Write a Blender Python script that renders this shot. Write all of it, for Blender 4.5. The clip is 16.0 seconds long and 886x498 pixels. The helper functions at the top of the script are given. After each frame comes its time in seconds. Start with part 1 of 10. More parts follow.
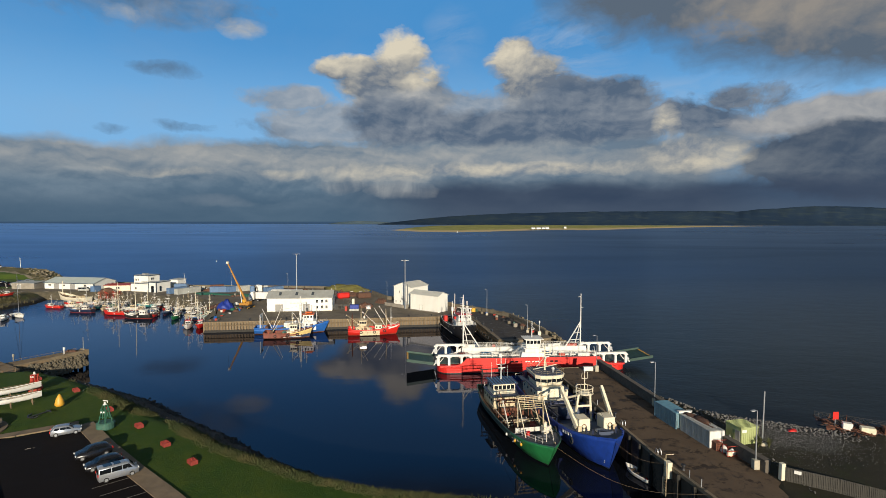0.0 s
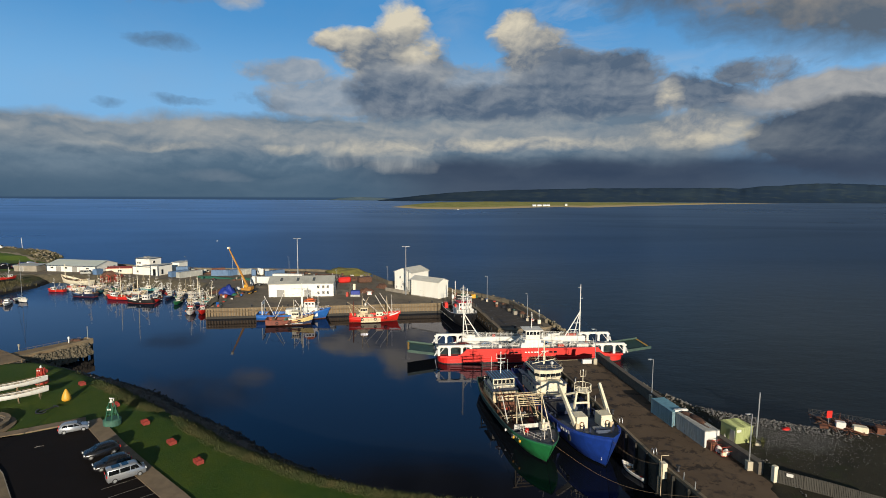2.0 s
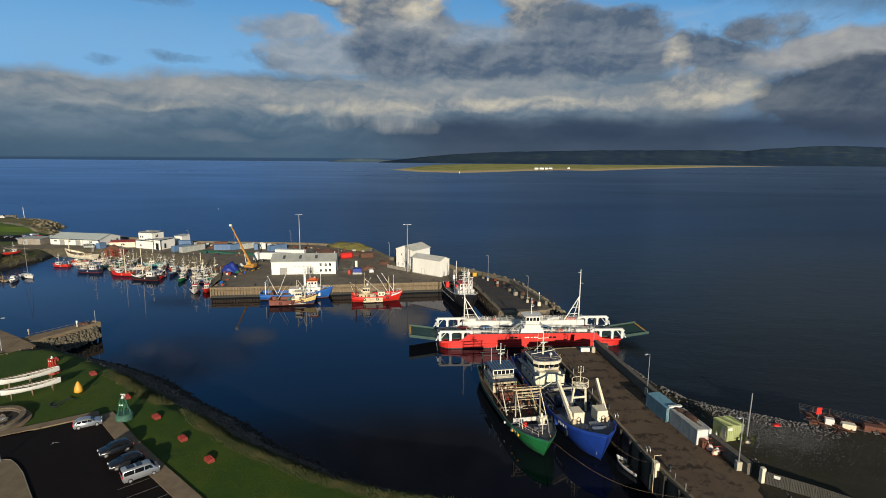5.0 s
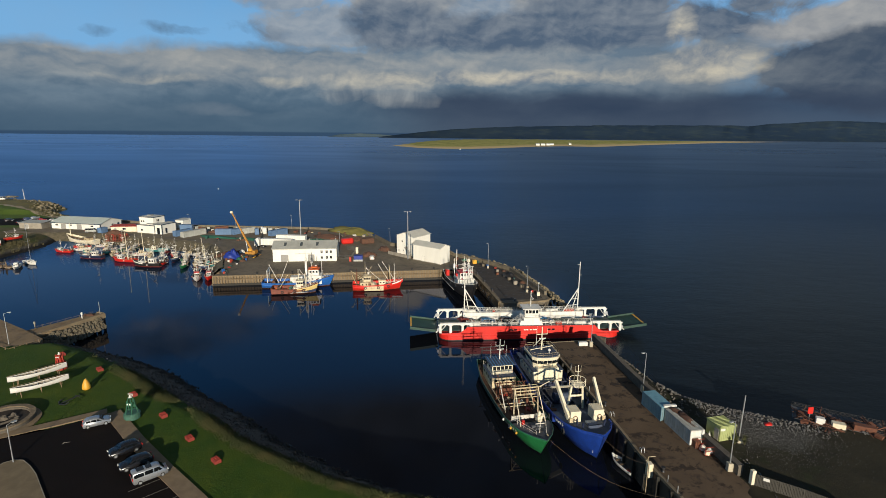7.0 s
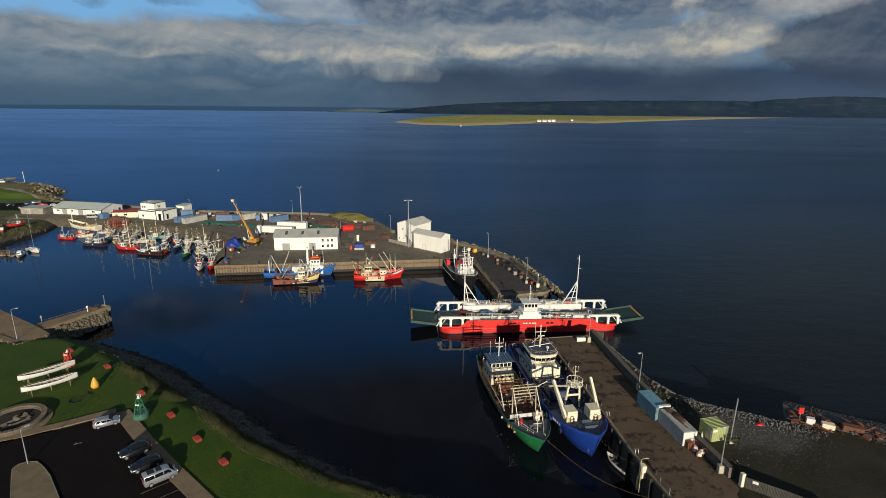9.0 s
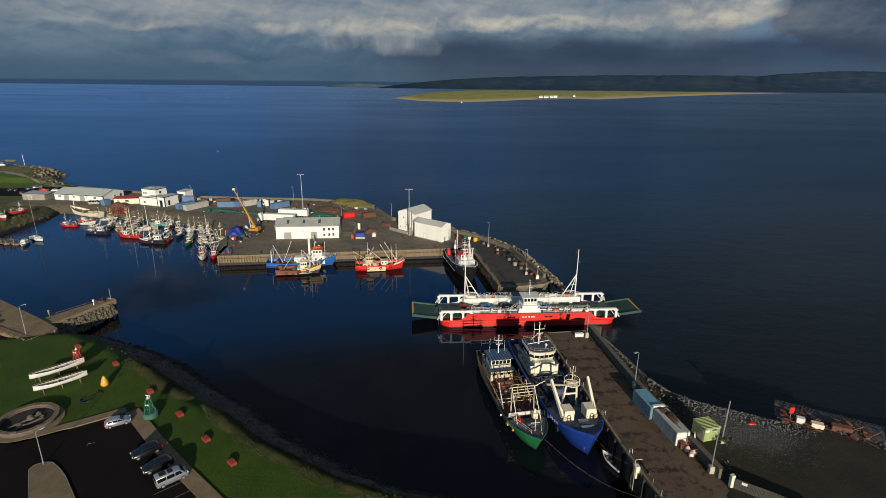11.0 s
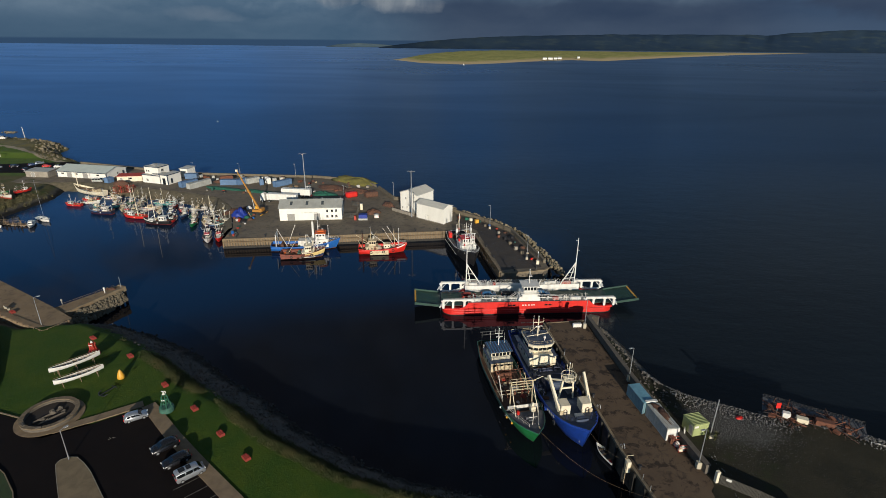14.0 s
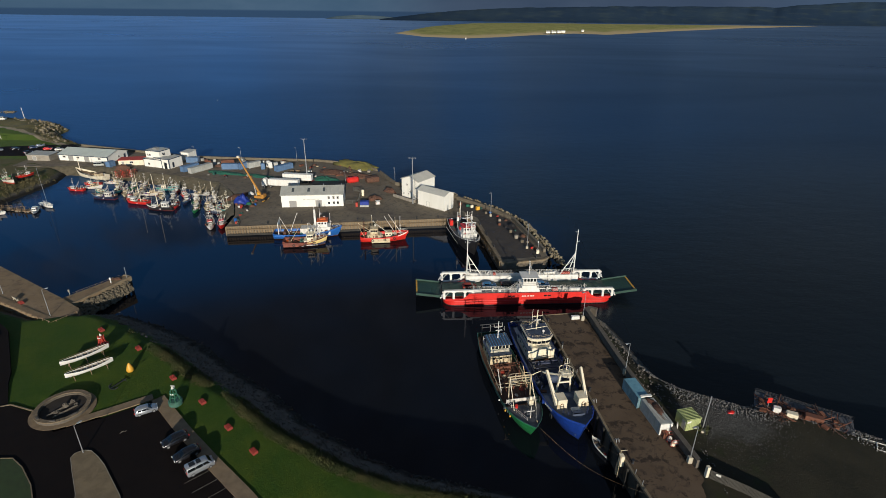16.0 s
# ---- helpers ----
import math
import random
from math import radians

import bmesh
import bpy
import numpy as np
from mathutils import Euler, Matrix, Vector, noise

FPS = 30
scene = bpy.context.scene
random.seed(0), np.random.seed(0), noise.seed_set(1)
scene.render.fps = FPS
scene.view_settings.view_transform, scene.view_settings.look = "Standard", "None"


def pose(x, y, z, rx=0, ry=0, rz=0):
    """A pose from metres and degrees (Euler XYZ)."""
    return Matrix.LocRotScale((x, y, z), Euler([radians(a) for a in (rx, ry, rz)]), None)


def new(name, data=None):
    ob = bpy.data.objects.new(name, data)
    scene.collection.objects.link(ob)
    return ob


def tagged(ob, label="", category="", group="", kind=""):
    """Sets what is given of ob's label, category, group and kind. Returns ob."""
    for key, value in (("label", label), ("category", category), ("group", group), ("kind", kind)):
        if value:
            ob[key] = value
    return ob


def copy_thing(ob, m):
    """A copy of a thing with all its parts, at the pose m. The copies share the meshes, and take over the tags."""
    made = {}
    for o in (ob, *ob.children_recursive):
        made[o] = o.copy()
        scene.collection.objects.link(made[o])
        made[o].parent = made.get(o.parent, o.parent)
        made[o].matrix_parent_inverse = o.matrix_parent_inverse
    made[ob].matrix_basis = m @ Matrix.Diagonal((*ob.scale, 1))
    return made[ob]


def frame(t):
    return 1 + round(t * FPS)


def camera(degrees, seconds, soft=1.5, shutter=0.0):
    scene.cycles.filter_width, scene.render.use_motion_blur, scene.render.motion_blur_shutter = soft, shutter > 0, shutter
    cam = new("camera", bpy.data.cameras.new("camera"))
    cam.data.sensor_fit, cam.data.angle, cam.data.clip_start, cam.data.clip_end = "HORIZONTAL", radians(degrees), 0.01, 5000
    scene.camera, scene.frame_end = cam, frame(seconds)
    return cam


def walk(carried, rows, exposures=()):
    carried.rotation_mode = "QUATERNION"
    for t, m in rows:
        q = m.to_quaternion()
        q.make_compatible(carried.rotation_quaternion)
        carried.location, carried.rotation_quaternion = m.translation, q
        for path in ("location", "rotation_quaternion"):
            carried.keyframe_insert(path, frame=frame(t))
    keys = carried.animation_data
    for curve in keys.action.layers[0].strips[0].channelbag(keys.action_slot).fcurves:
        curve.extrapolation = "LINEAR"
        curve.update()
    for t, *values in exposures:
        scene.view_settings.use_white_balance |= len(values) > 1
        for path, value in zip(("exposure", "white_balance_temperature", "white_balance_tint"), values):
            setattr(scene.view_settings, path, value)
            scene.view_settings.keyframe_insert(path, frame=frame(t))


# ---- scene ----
# camera: rises almost straight up beside the harbour and tips down as it goes
cam = camera(79.7, 16.0, soft=0.6)
ROWS = [
    (0, -0.02, -0.03, 37.81, -0.02, -3.11, 0.11),
    (0.5, -0.02, -0.04, 38.77, -0.01, -3.72, 0.16),
    (1, -0.04, -0.05, 39.75, -0.00, -4.36, 0.20),
    (1.5, -0.06, -0.05, 40.74, 0.01, -5.02, 0.24),
    (2, -0.08, -0.05, 41.74, 0.03, -5.70, 0.28),
    (2.5, -0.11, -0.04, 42.76, 0.05, -6.39, 0.31),
    (3, -0.13, -0.04, 43.80, 0.06, -7.08, 0.34),
    (3.5, -0.15, -0.03, 44.85, 0.08, -7.77, 0.36),
    (4, -0.17, -0.01, 45.93, 0.10, -8.46, 0.39),
    (6.5, -0.20, 0.05, 51.63, 0.16, -11.84, 0.49),
    (7, -0.20, 0.07, 52.83, 0.16, -12.49, 0.51),
    (7.5, -0.20, 0.07, 54.05, 0.17, -13.14, 0.53),
    (8, -0.21, 0.08, 55.30, 0.18, -13.79, 0.54),
    (8.5, -0.21, 0.09, 56.55, 0.18, -14.43, 0.55),
    (9, -0.22, 0.09, 57.82, 0.19, -15.07, 0.56),
    (11.5, -0.34, 0.07, 64.27, 0.24, -18.29, 0.58),
    (12, -0.38, 0.06, 65.56, 0.26, -18.95, 0.58),
    (12.5, -0.42, 0.06, 66.83, 0.28, -19.61, 0.58),
    (13, -0.46, 0.06, 68.10, 0.30, -20.27, 0.58),
    (13.5, -0.50, 0.07, 69.34, 0.32, -20.94, 0.58),
    (14, -0.53, 0.08, 70.57, 0.35, -21.61, 0.59),
    (14.5, -0.55, 0.11, 71.78, 0.38, -22.27, 0.60),
    (15, -0.56, 0.15, 72.97, 0.40, -22.94, 0.62),
    (15.5, -0.54, 0.21, 74.13, 0.43, -23.60, 0.64),
    (16, -0.50, 0.29, 75.28, 0.46, -24.25, 0.67),
]
walk(cam, [(t, pose(x, y, z, 90 + pitch, 0, yaw) @ pose(0, 0, 0, 0, 0, roll)) for t, x, y, z, yaw, pitch, roll in ROWS],
     exposures=[(0.0, 0.0, 6400, 10), (4.0, -0.05, 6350, 9), (9.0, -0.14, 6300, 9), (16.0, -0.23, 5950, 10)])

# ---------------------------------------------------------------- light
SUN_DIR = Vector((-0.16, 1.0, -0.245)).normalized()     # the way the sunlight travels
sun_data = bpy.data.lights.new("sun", "SUN")
sun_data.energy, sun_data.angle, sun_data.color = 6.2, radians(0.55), (1.0, 0.88, 0.70)
sun = new("sun", sun_data)
sun.matrix_world = Matrix.Translation((0, -50, 120)) @ SUN_DIR.to_track_quat("-Z", "Y").to_matrix().to_4x4()


class Val:
    """A socket of a node tree, with arithmetic."""
    tree = None

    def __init__(self, s):
        self.s = s

    @staticmethod
    def math(op, *args, clamp=False):
        n = Val.tree.nodes.new("ShaderNodeMath")
        n.operation, n.use_clamp = op, clamp
        for i, a in enumerate(args):
            if isinstance(a, Val):
                Val.tree.links.new(a.s, n.inputs[i])
            else:
                n.inputs[i].default_value = a
        return Val(n.outputs[0])

    def __add__(self, o): return Val.math("ADD", self, o)
    def __radd__(self, o): return Val.math("ADD", o, self)
    def __sub__(self, o): return Val.math("SUBTRACT", self, o)
    def __rsub__(self, o): return Val.math("SUBTRACT", o, self)
    def __mul__(self, o): return Val.math("MULTIPLY", self, o)
    def __rmul__(self, o): return Val.math("MULTIPLY", o, self)
    def __truediv__(self, o): return Val.math("DIVIDE", self, o)

    def step(self, a, b):
        """Smooth step from 0 at a to 1 at b."""
        n = Val.tree.nodes.new("ShaderNodeMapRange")
        n.interpolation_type = "SMOOTHSTEP"
        Val.tree.links.new(self.s, n.inputs[0])
        n.inputs[1].default_value, n.inputs[2].default_value = a, b
        return Val(n.outputs[0])


def clamp01(v):
    return Val.math("MULTIPLY", v, 1.0, clamp=True)


def vec(x, y, z):
    n = Val.tree.nodes.new("ShaderNodeCombineXYZ")
    for i, a in enumerate((x, y, z)):
        if isinstance(a, Val):
            Val.tree.links.new(a.s, n.inputs[i])
        else:
            n.inputs[i].default_value = a
    return Val(n.outputs[0])


def noise_val(v, scale, detail=4.0, rough=0.55, distort=0.0):
    n = Val.tree.nodes.new("ShaderNodeTexNoise")
    Val.tree.links.new(v.s, n.inputs["Vector"])
    n.inputs["Scale"].default_value, n.inputs["Detail"].default_value = scale, detail
    n.inputs["Roughness"].default_value, n.inputs["Distortion"].default_value = rough, distort
    return Val(n.outputs[0])


def mix(f, a, b):
    """Colour a where f is 0, b where f is 1."""
    n = Val.tree.nodes.new("ShaderNodeMix")
    n.data_type = "RGBA"
    for sock, v in ((n.inputs[0], f), (n.inputs[6], a), (n.inputs[7], b)):
        if isinstance(v, Val):
            Val.tree.links.new(v.s, sock)
        else:
            sock.default_value = (*v, 1) if isinstance(v, tuple) else v
    return Val(n.outputs[2])


# sky: clear blue above, broken cumulus, a long dark bank of rain cloud over the horizon
world = bpy.data.worlds.new("sky")
scene.world = world
world.use_nodes = True
Val.tree = wt = world.node_tree
wt.nodes.clear()
w_out, w_bg = wt.nodes.new("ShaderNodeOutputWorld"), wt.nodes.new("ShaderNodeBackground")
sky = wt.nodes.new("ShaderNodeTexSky")
sky.sky_type, sky.sun_disc = "NISHITA", False
sky.sun_elevation = math.asin(-SUN_DIR.z)
sky.sun_rotation = math.atan2(-SUN_DIR.x, -SUN_DIR.y)
sky.altitude, sky.air_density, sky.dust_density, sky.ozone_density = 50, 1.0, 0.4, 2.0
w_co = wt.nodes.new("ShaderNodeTexCoord")
w_sep = wt.nodes.new("ShaderNodeSeparateXYZ")
wt.links.new(w_co.outputs["Generated"], w_sep.inputs[0])
wx, wy, wz = (Val(w_sep.outputs[i]) for i in range(3))
azi = Val.math("ARCTAN2", wx, wy) * 57.296      # degrees, to the right of north
ele = Val.math("ARCSINE", wz) * 57.296
w_a = vec(azi * 0.1, ele * 0.13, 0.0)
warp_a, warp_e = (noise_val(w_a, 1.3, 4, 0.55) - 0.5), (noise_val(vec(azi * 0.1, ele * 0.13, 6.0), 1.5, 4, 0.55) - 0.5)
wa, we = azi + warp_a * 4.2, ele + warp_e * 2.2


def fbm(da, de, scale, flat, seed, detail=7, rough=0.58):
    """Cloud texture at the warped direction, moved by (da, de) degrees; flat squeezes it upright."""
    return noise_val(vec((wa + da) * 0.1, (we + de) * (0.1 * flat), seed), scale, detail, rough, 0.15)


n_mid = fbm(0, 0, 1.9, 1.4, 1.0, 9, 0.6)
n_soft, n_up = fbm(0, 0, 1.5, 1.4, 1.0, 3.5, 0.5), fbm(-0.9, 1.5, 1.5, 1.4, 1.0, 3.5, 0.5)
n_flat = fbm(0, 0, 0.9, 3.0, 4.0, 5, 0.5)
n_fsoft, n_flat_up = fbm(0, 0, 0.9, 3.0, 4.0, 4, 0.5), fbm(-0.9, 0.8, 0.9, 3.0, 4.0, 4, 0.5)
n_fine, n_fine_up = fbm(0, 0, 6.0, 1.6, 2.0, 6, 0.6), fbm(-0.25, 0.4, 6.0, 1.6, 2.0, 6, 0.6)
n_big = fbm(0, 0, 0.8, 1.6, 7.0, 5)
wisp = noise_val(vec((wa + we * 0.9) * 0.05, (we - wa * 0.25) * 0.22, 9.0), 1.6, 8, 0.62, 0.5)
relief = (n_soft - n_up) * 2.2 + (n_mid - 0.5) * 0.3 + (n_fine - n_fine_up) * 0.9          # light on the upper left of each billow
relief_flat = (n_fsoft - n_flat_up) * 2.2 + (n_fine - n_fine_up) * 0.5
puff = (n_mid - 0.46) * 2.8 + (n_fine - 0.48) * 1.3


def blob(a, e, ra, re):
    """A soft cloud mass about the azimuth a and elevation e, in degrees."""
    u, v = (wa - a) / ra, (we - e) / re
    return 1.0 - (u * u + v * v)


def most(*fields):
    out = fields[0]
    for f in fields[1:]:
        out = Val.math("MAXIMUM", out, f)
    return out


def cover(field, soft=0.6, rag=1.0):
    return clamp01((field + puff * rag) / soft)


blue = Val.tree.nodes.new("ShaderNodeVectorMath")
blue.operation = "SCALE"
Val.tree.links.new(sky.outputs[0], blue.inputs[0])
blue.inputs["Scale"].default_value = 0.1
sky_col = mix(0.85, Val(blue.outputs[0]), (0.055, 0.275, 0.61))
sky_col = mix(ele.step(19.0, 8.0) * 0.75, sky_col, (0.24, 0.50, 0.80))

CREAM, GREY, SLATE = (0.70, 0.63, 0.49), (0.215, 0.25, 0.295), (0.092, 0.135, 0.20)
# thin veil round the blue, and combed wisps beside the second tower
col = mix(clamp01((n_big - 0.45) * 2.0) * ele.step(26.0, 10.0) * 0.30, sky_col, (0.30, 0.38, 0.48))
col = mix(clamp01(clamp01(most(blob(13.0, 17.0, 7.0, 5.0), blob(1.0, 18.5, 3.5, 3.5) * 0.5, blob(25.0, 11.0, 13.0, 3.0) * 0.8)) * clamp01((wisp - 0.40) * 4.0)) * 0.55, col, (0.42, 0.50, 0.60))
# unseen overcast overhead and behind, added to set water reflections and ambient light
over = clamp01(ele.step(24.5, 30.0) * 0.97 + (n_big - 0.5) * 0.7 * ele.step(24.0, 29.0))
col = mix(over, col, mix(clamp01((n_mid - 0.35) * 2.0), (0.093, 0.101, 0.114), (0.168, 0.177, 0.190)))
# the warm grey deck at upper right
deck = most(blob(42.0, 19.4, 22.0, 8.6) * 2.2, blob(24.0, 22.4, 14.5, 6.0) * 2.0, blob(58.0, 26.0, 26.0, 18.0) * 1.6)
warm = clamp01(blob(35.0, 19.0, 11.0, 4.5) * 0.8 + relief * 0.8 + (n_mid - 0.4) * 0.8)
col = mix(cover(deck, 1.3, 0.55), col, mix(warm, (0.105, 0.140, 0.185), (0.285, 0.262, 0.235)))
# blue-grey cloud at upper left, with a pale puff at its end
col = mix(cover(most(blob(-28.5, 19.8, 10.0, 2.6), blob(-40.0, 21.5, 8.0, 2.4)), 1.3, 0.9) * 0.8, col, mix(clamp01(relief + 0.35), (0.085, 0.135, 0.20), (0.25, 0.30, 0.37)))
col = mix(cover(most(blob(-20.4, 18.2, 2.2, 1.1), blob(-30.6, 18.4, 1.3, 0.7) * 0.6), 1.4, 0.7) * 0.85, col, mix(clamp01(relief + 0.5), (0.28, 0.33, 0.39), (0.55, 0.53, 0.48)))
# two cumulus towers, lit from the left and above
tow = most(blob(-4.6, 16.6, 2.9, 2.7), blob(-9.6, 15.3, 4.4, 1.5), blob(-3.4, 13.4, 4.4, 3.6), blob(-7.0, 13.6, 5.2, 3.0),
           blob(7.5, 16.1, 2.9, 2.6), blob(9.4, 14.4, 4.0, 2.8), blob(12.6, 12.6, 4.8, 2.6))
lit = most(blob(-5.4, 17.8, 4.6, 3.2), blob(-10.0, 16.2, 5.0, 1.8), blob(-3.0, 15.2, 3.0, 2.8) * 0.7, blob(6.9, 16.9, 3.4, 2.9))
col = mix(cover(tow, 0.6, 0.65), col, mix(clamp01(clamp01(lit) * 0.8 + relief * 0.9 + 0.10), (0.15, 0.185, 0.235), CREAM))
# pale clouds behind the left bank
pale = most(blob(-15.5, 12.1, 5.4, 1.3), blob(-12.0, 9.8, 7.0, 2.4) * 1.6, blob(26.0, 8.6, 9.0, 2.0) * 1.4, blob(0.0, 10.6, 12.0, 3.4) * 2.0)
col = mix(cover(pale, 0.9, 0.9) * 0.85, col, mix(clamp01(relief + 0.45), (0.20, 0.245, 0.30), (0.44, 0.44, 0.43)))
# the dark belly under the towers, running on to the right
mass = most(blob(6.5, 8.8, 17.0, 3.0) * 1.5, blob(15.4, 11.4, 7.0, 3.0) * 1.3, blob(-6.0, 10.4, 5.0, 2.6), blob(29.3, 11.2, 5.2, 1.8) * 0.7 - 0.1, blob(24.0, 9.6, 5.4, 2.2))
col = mix(cover(mass, 0.6, 0.8), col, mix(clamp01(relief * 0.8 + 0.22), SLATE, (0.34, 0.365, 0.39)))
# the bank on the right: pale crest, dark body
col = mix(cover(blob(38.0, 9.0, 10.5, 1.8) * 1.3, 0.7, 0.6), col, mix(clamp01(relief + 0.5), (0.24, 0.265, 0.30), (0.46, 0.45, 0.43)))
col = mix(cover(most(blob(41.0, 5.2, 14.0, 3.9) * 2.0, blob(54.0, 7.0, 17.0, 5.0) * 1.5), 0.7, 0.6), col, mix(clamp01(relief * 0.7 + relief_flat * 0.4 + 0.2), (0.062, 0.090, 0.135), (0.165, 0.19, 0.22)))
# small dark scraps
scrap = most(blob(-27.6, 14.0, 3.0, 0.8), blob(-25.2, 8.7, 4.2, 0.6), blob(-32.2, 8.4, 1.5, 0.4), blob(-18.4, 9.3, 4.0, 0.9))
col = mix(cover(scrap * 0.8 - 0.15, 1.5, 1.3) * 0.75, col, (0.095, 0.15, 0.225))
# the long bank in flat layers, its top about eight degrees up
top = 8.4 + (n_big - 0.5) * 1.8 - azi.step(-14.0, -36.0) * 0.9
bank = clamp01(((top - we) / 1.0) + puff * 0.45) * azi.step(34.0, 25.0)
layer = clamp01(relief_flat * 1.0 + relief * 0.35 + (n_flat - 0.5) * 1.4 + 0.42)
col_bank = mix(layer, mix(ele.step(3.4, 6.4), (0.095, 0.155, 0.22), (0.15, 0.21, 0.275)), mix(ele.step(3.0, 6.0), (0.185, 0.25, 0.31), (0.365, 0.375, 0.370)))
col = mix(bank, col, mix(azi.step(14.0, 34.0) * 0.6, col_bank, (0.075, 0.105, 0.15)))
# rain-dark base on the right, paler haze low on the left
base = (ele + (n_flat - 0.5) * 2.4).step(4.8, 3.0) * azi.step(-15.0, 0.0)
col = mix(base * 0.95, col, mix(clamp01((n_flat - 0.35) * 2.0 + ele.step(2.4, 1.0) * 0.5), (0.036, 0.056, 0.098), (0.060, 0.084, 0.128)))
haze = ele.step(3.8, 0.6) * azi.step(4.0, -14.0)
col = mix(haze * 0.9, col, mix(clamp01((n_flat - 0.35) * 2.2), (0.055, 0.105, 0.165), (0.085, 0.142, 0.205)))
col = mix(cover(blob(-22.6, 1.9, 4.0, 0.7), 1.2, 0.5) * 0.6, col, (0.17, 0.215, 0.265))
# the bright ledges, and the pale curtains that hang from them
col = mix(cover(most(blob(-4.8, 3.3, 4.2, 1.3), blob(-9.5, 3.8, 3.4, 1.0)), 1.2, 0.6) * 0.75, col, mix(clamp01(noise_val(vec(wa * 0.5, we * 0.05, 3.0), 1.6, 4, 0.5) * 2.4 - 0.7), (0.13, 0.165, 0.21), (0.40, 0.41, 0.40)))
shelf = most(blob(-27.5, 4.6, 6.0, 0.55) * 0.7 - 0.15, blob(-17.0, 4.8, 3.8, 0.5) * 0.6 - 0.15, blob(-7.0, 5.0, 6.4, 1.1) * 0.8, blob(8.0, 5.4, 16.0, 0.85), blob(25.0, 6.3, 5.4, 1.8) * 1.4, blob(22.3, 9.2, 1.7, 1.9) * 1.1)
col = mix(cover(shelf, 1.1, 0.45) * 0.85, col, mix(clamp01(relief + relief_flat * 0.6 + 0.52), GREY, (0.68, 0.61, 0.47)))
# the sea's last stretch under the horizon
col = mix(ele.step(-0.10, -0.30), col, mix(azi.step(-12.0, 10.0), (0.040, 0.078, 0.138), (0.032, 0.050, 0.085)))
Val.tree.links.new(col.s, w_bg.inputs[0])
w_bg.inputs[1].default_value = 1.0
wt.links.new(w_bg.outputs[0], w_out.inputs[0])

# ---------------------------------------------------------------- materials
def mat(name, c1, c2=None, scale=1.5, rough=0.75, metal=0.0, bump=0.25, fine=14.0, rust=0.0, streak=1.0, vary=0.12, glow=None):
    """A painted or natural surface: two tones in patches, fine grain, and rust or dirt runs."""
    m = bpy.data.materials.new(name)
    m.use_nodes = True
    Val.tree = tr = m.node_tree
    bsdf = tr.nodes["Principled BSDF"]
    co = tr.nodes.new("ShaderNodeTexCoord")
    mp = tr.nodes.new("ShaderNodeMapping")
    mp.inputs["Scale"].default_value = (1, 1, 1 / streak)
    tr.links.new(co.outputs["Object"], mp.inputs[0])
    v = Val(mp.outputs[0])
    c2 = c2 or tuple(c * 0.72 for c in c1)
    n1, n2 = noise_val(v, scale, 5, 0.6, 0.4), noise_val(v, fine, 4, 0.6)
    col = mix(clamp01((n1 - 0.38) * 3.2), c1, c2)
    col = mix((n2 - 0.3) * 0.6, col, tuple(c * 0.6 for c in c1))
    if rust:
        n3 = noise_val(v, scale * 2.3, 6, 0.7, 0.8)
        col = mix(clamp01((n3 - (0.72 - 0.3 * rust)) * 6.0) * 0.8, col, (0.13, 0.05, 0.022))
    info = tr.nodes.new("ShaderNodeObjectInfo")
    r = Val(info.outputs["Random"])
    col = mix(r * vary, col, tuple(c * 0.45 for c in c1))
    tr.links.new(col.s, bsdf.inputs["Base Color"])
    bsdf.inputs["Metallic"].default_value = metal
    rr = n2 * 0.25 + (rough - 0.12)
    tr.links.new(rr.s, bsdf.inputs["Roughness"])
    if bump:
        b = tr.nodes.new("ShaderNodeBump")
        b.inputs["Strength"].default_value, b.inputs["Distance"].default_value = bump, 0.03
        tr.links.new((n2 + n1 * 0.5).s, b.inputs["Height"])
        tr.links.new(b.outputs[0], bsdf.inputs["Normal"])
    return m


def glass_mat(name, c, rough=0.06):
    m = bpy.data.materials.new(name)
    m.use_nodes = True
    b = m.node_tree.nodes["Principled BSDF"]
    b.inputs["Base Color"].default_value = (*c, 1)
    b.inputs["Roughness"].default_value = rough
    b.inputs["Specular IOR Level"].default_value = 0.8
    return m


WHITE = mat("white_paint", (0.74, 0.72, 0.66), (0.62, 0.59, 0.52), 0.8, 0.55, streak=3, rust=0.12)
WHITE_RUSTY = mat("weathered_white_paint", (0.68, 0.65, 0.58), (0.5, 0.46, 0.39), 1.4, 0.6, streak=3, rust=0.5)
CREAM_P = mat("cream_paint", (0.78, 0.70, 0.52), (0.66, 0.57, 0.39), 1.2, 0.55, streak=2.5, rust=0.3)
CREAM_RUSTY = mat("rusty_cream_paint", (0.62, 0.52, 0.33), (0.42, 0.31, 0.18), 1.6, 0.65, streak=2.5, rust=0.65)
RED_P = mat("red_paint", (0.62, 0.022, 0.014), (0.5, 0.02, 0.013), 0.6, 0.42, streak=3, rust=0.1)
RED_DULL = mat("faded_red_paint", (0.42, 0.05, 0.025), (0.3, 0.035, 0.02), 2.0, 0.65, rust=0.3)
ORANGE_P = mat("orange_paint", (0.66, 0.14, 0.02), (0.5, 0.1, 0.02), 1.5, 0.5, rust=0.2)
CRANE_Y = mat("dull_crane_yellow", (0.46, 0.22, 0.03), (0.32, 0.14, 0.03), 1.5, 0.6, rust=0.4)
YELLOW_P = mat("yellow_paint", (0.68, 0.36, 0.03), (0.56, 0.28, 0.03), 1.5, 0.5, rust=0.2)
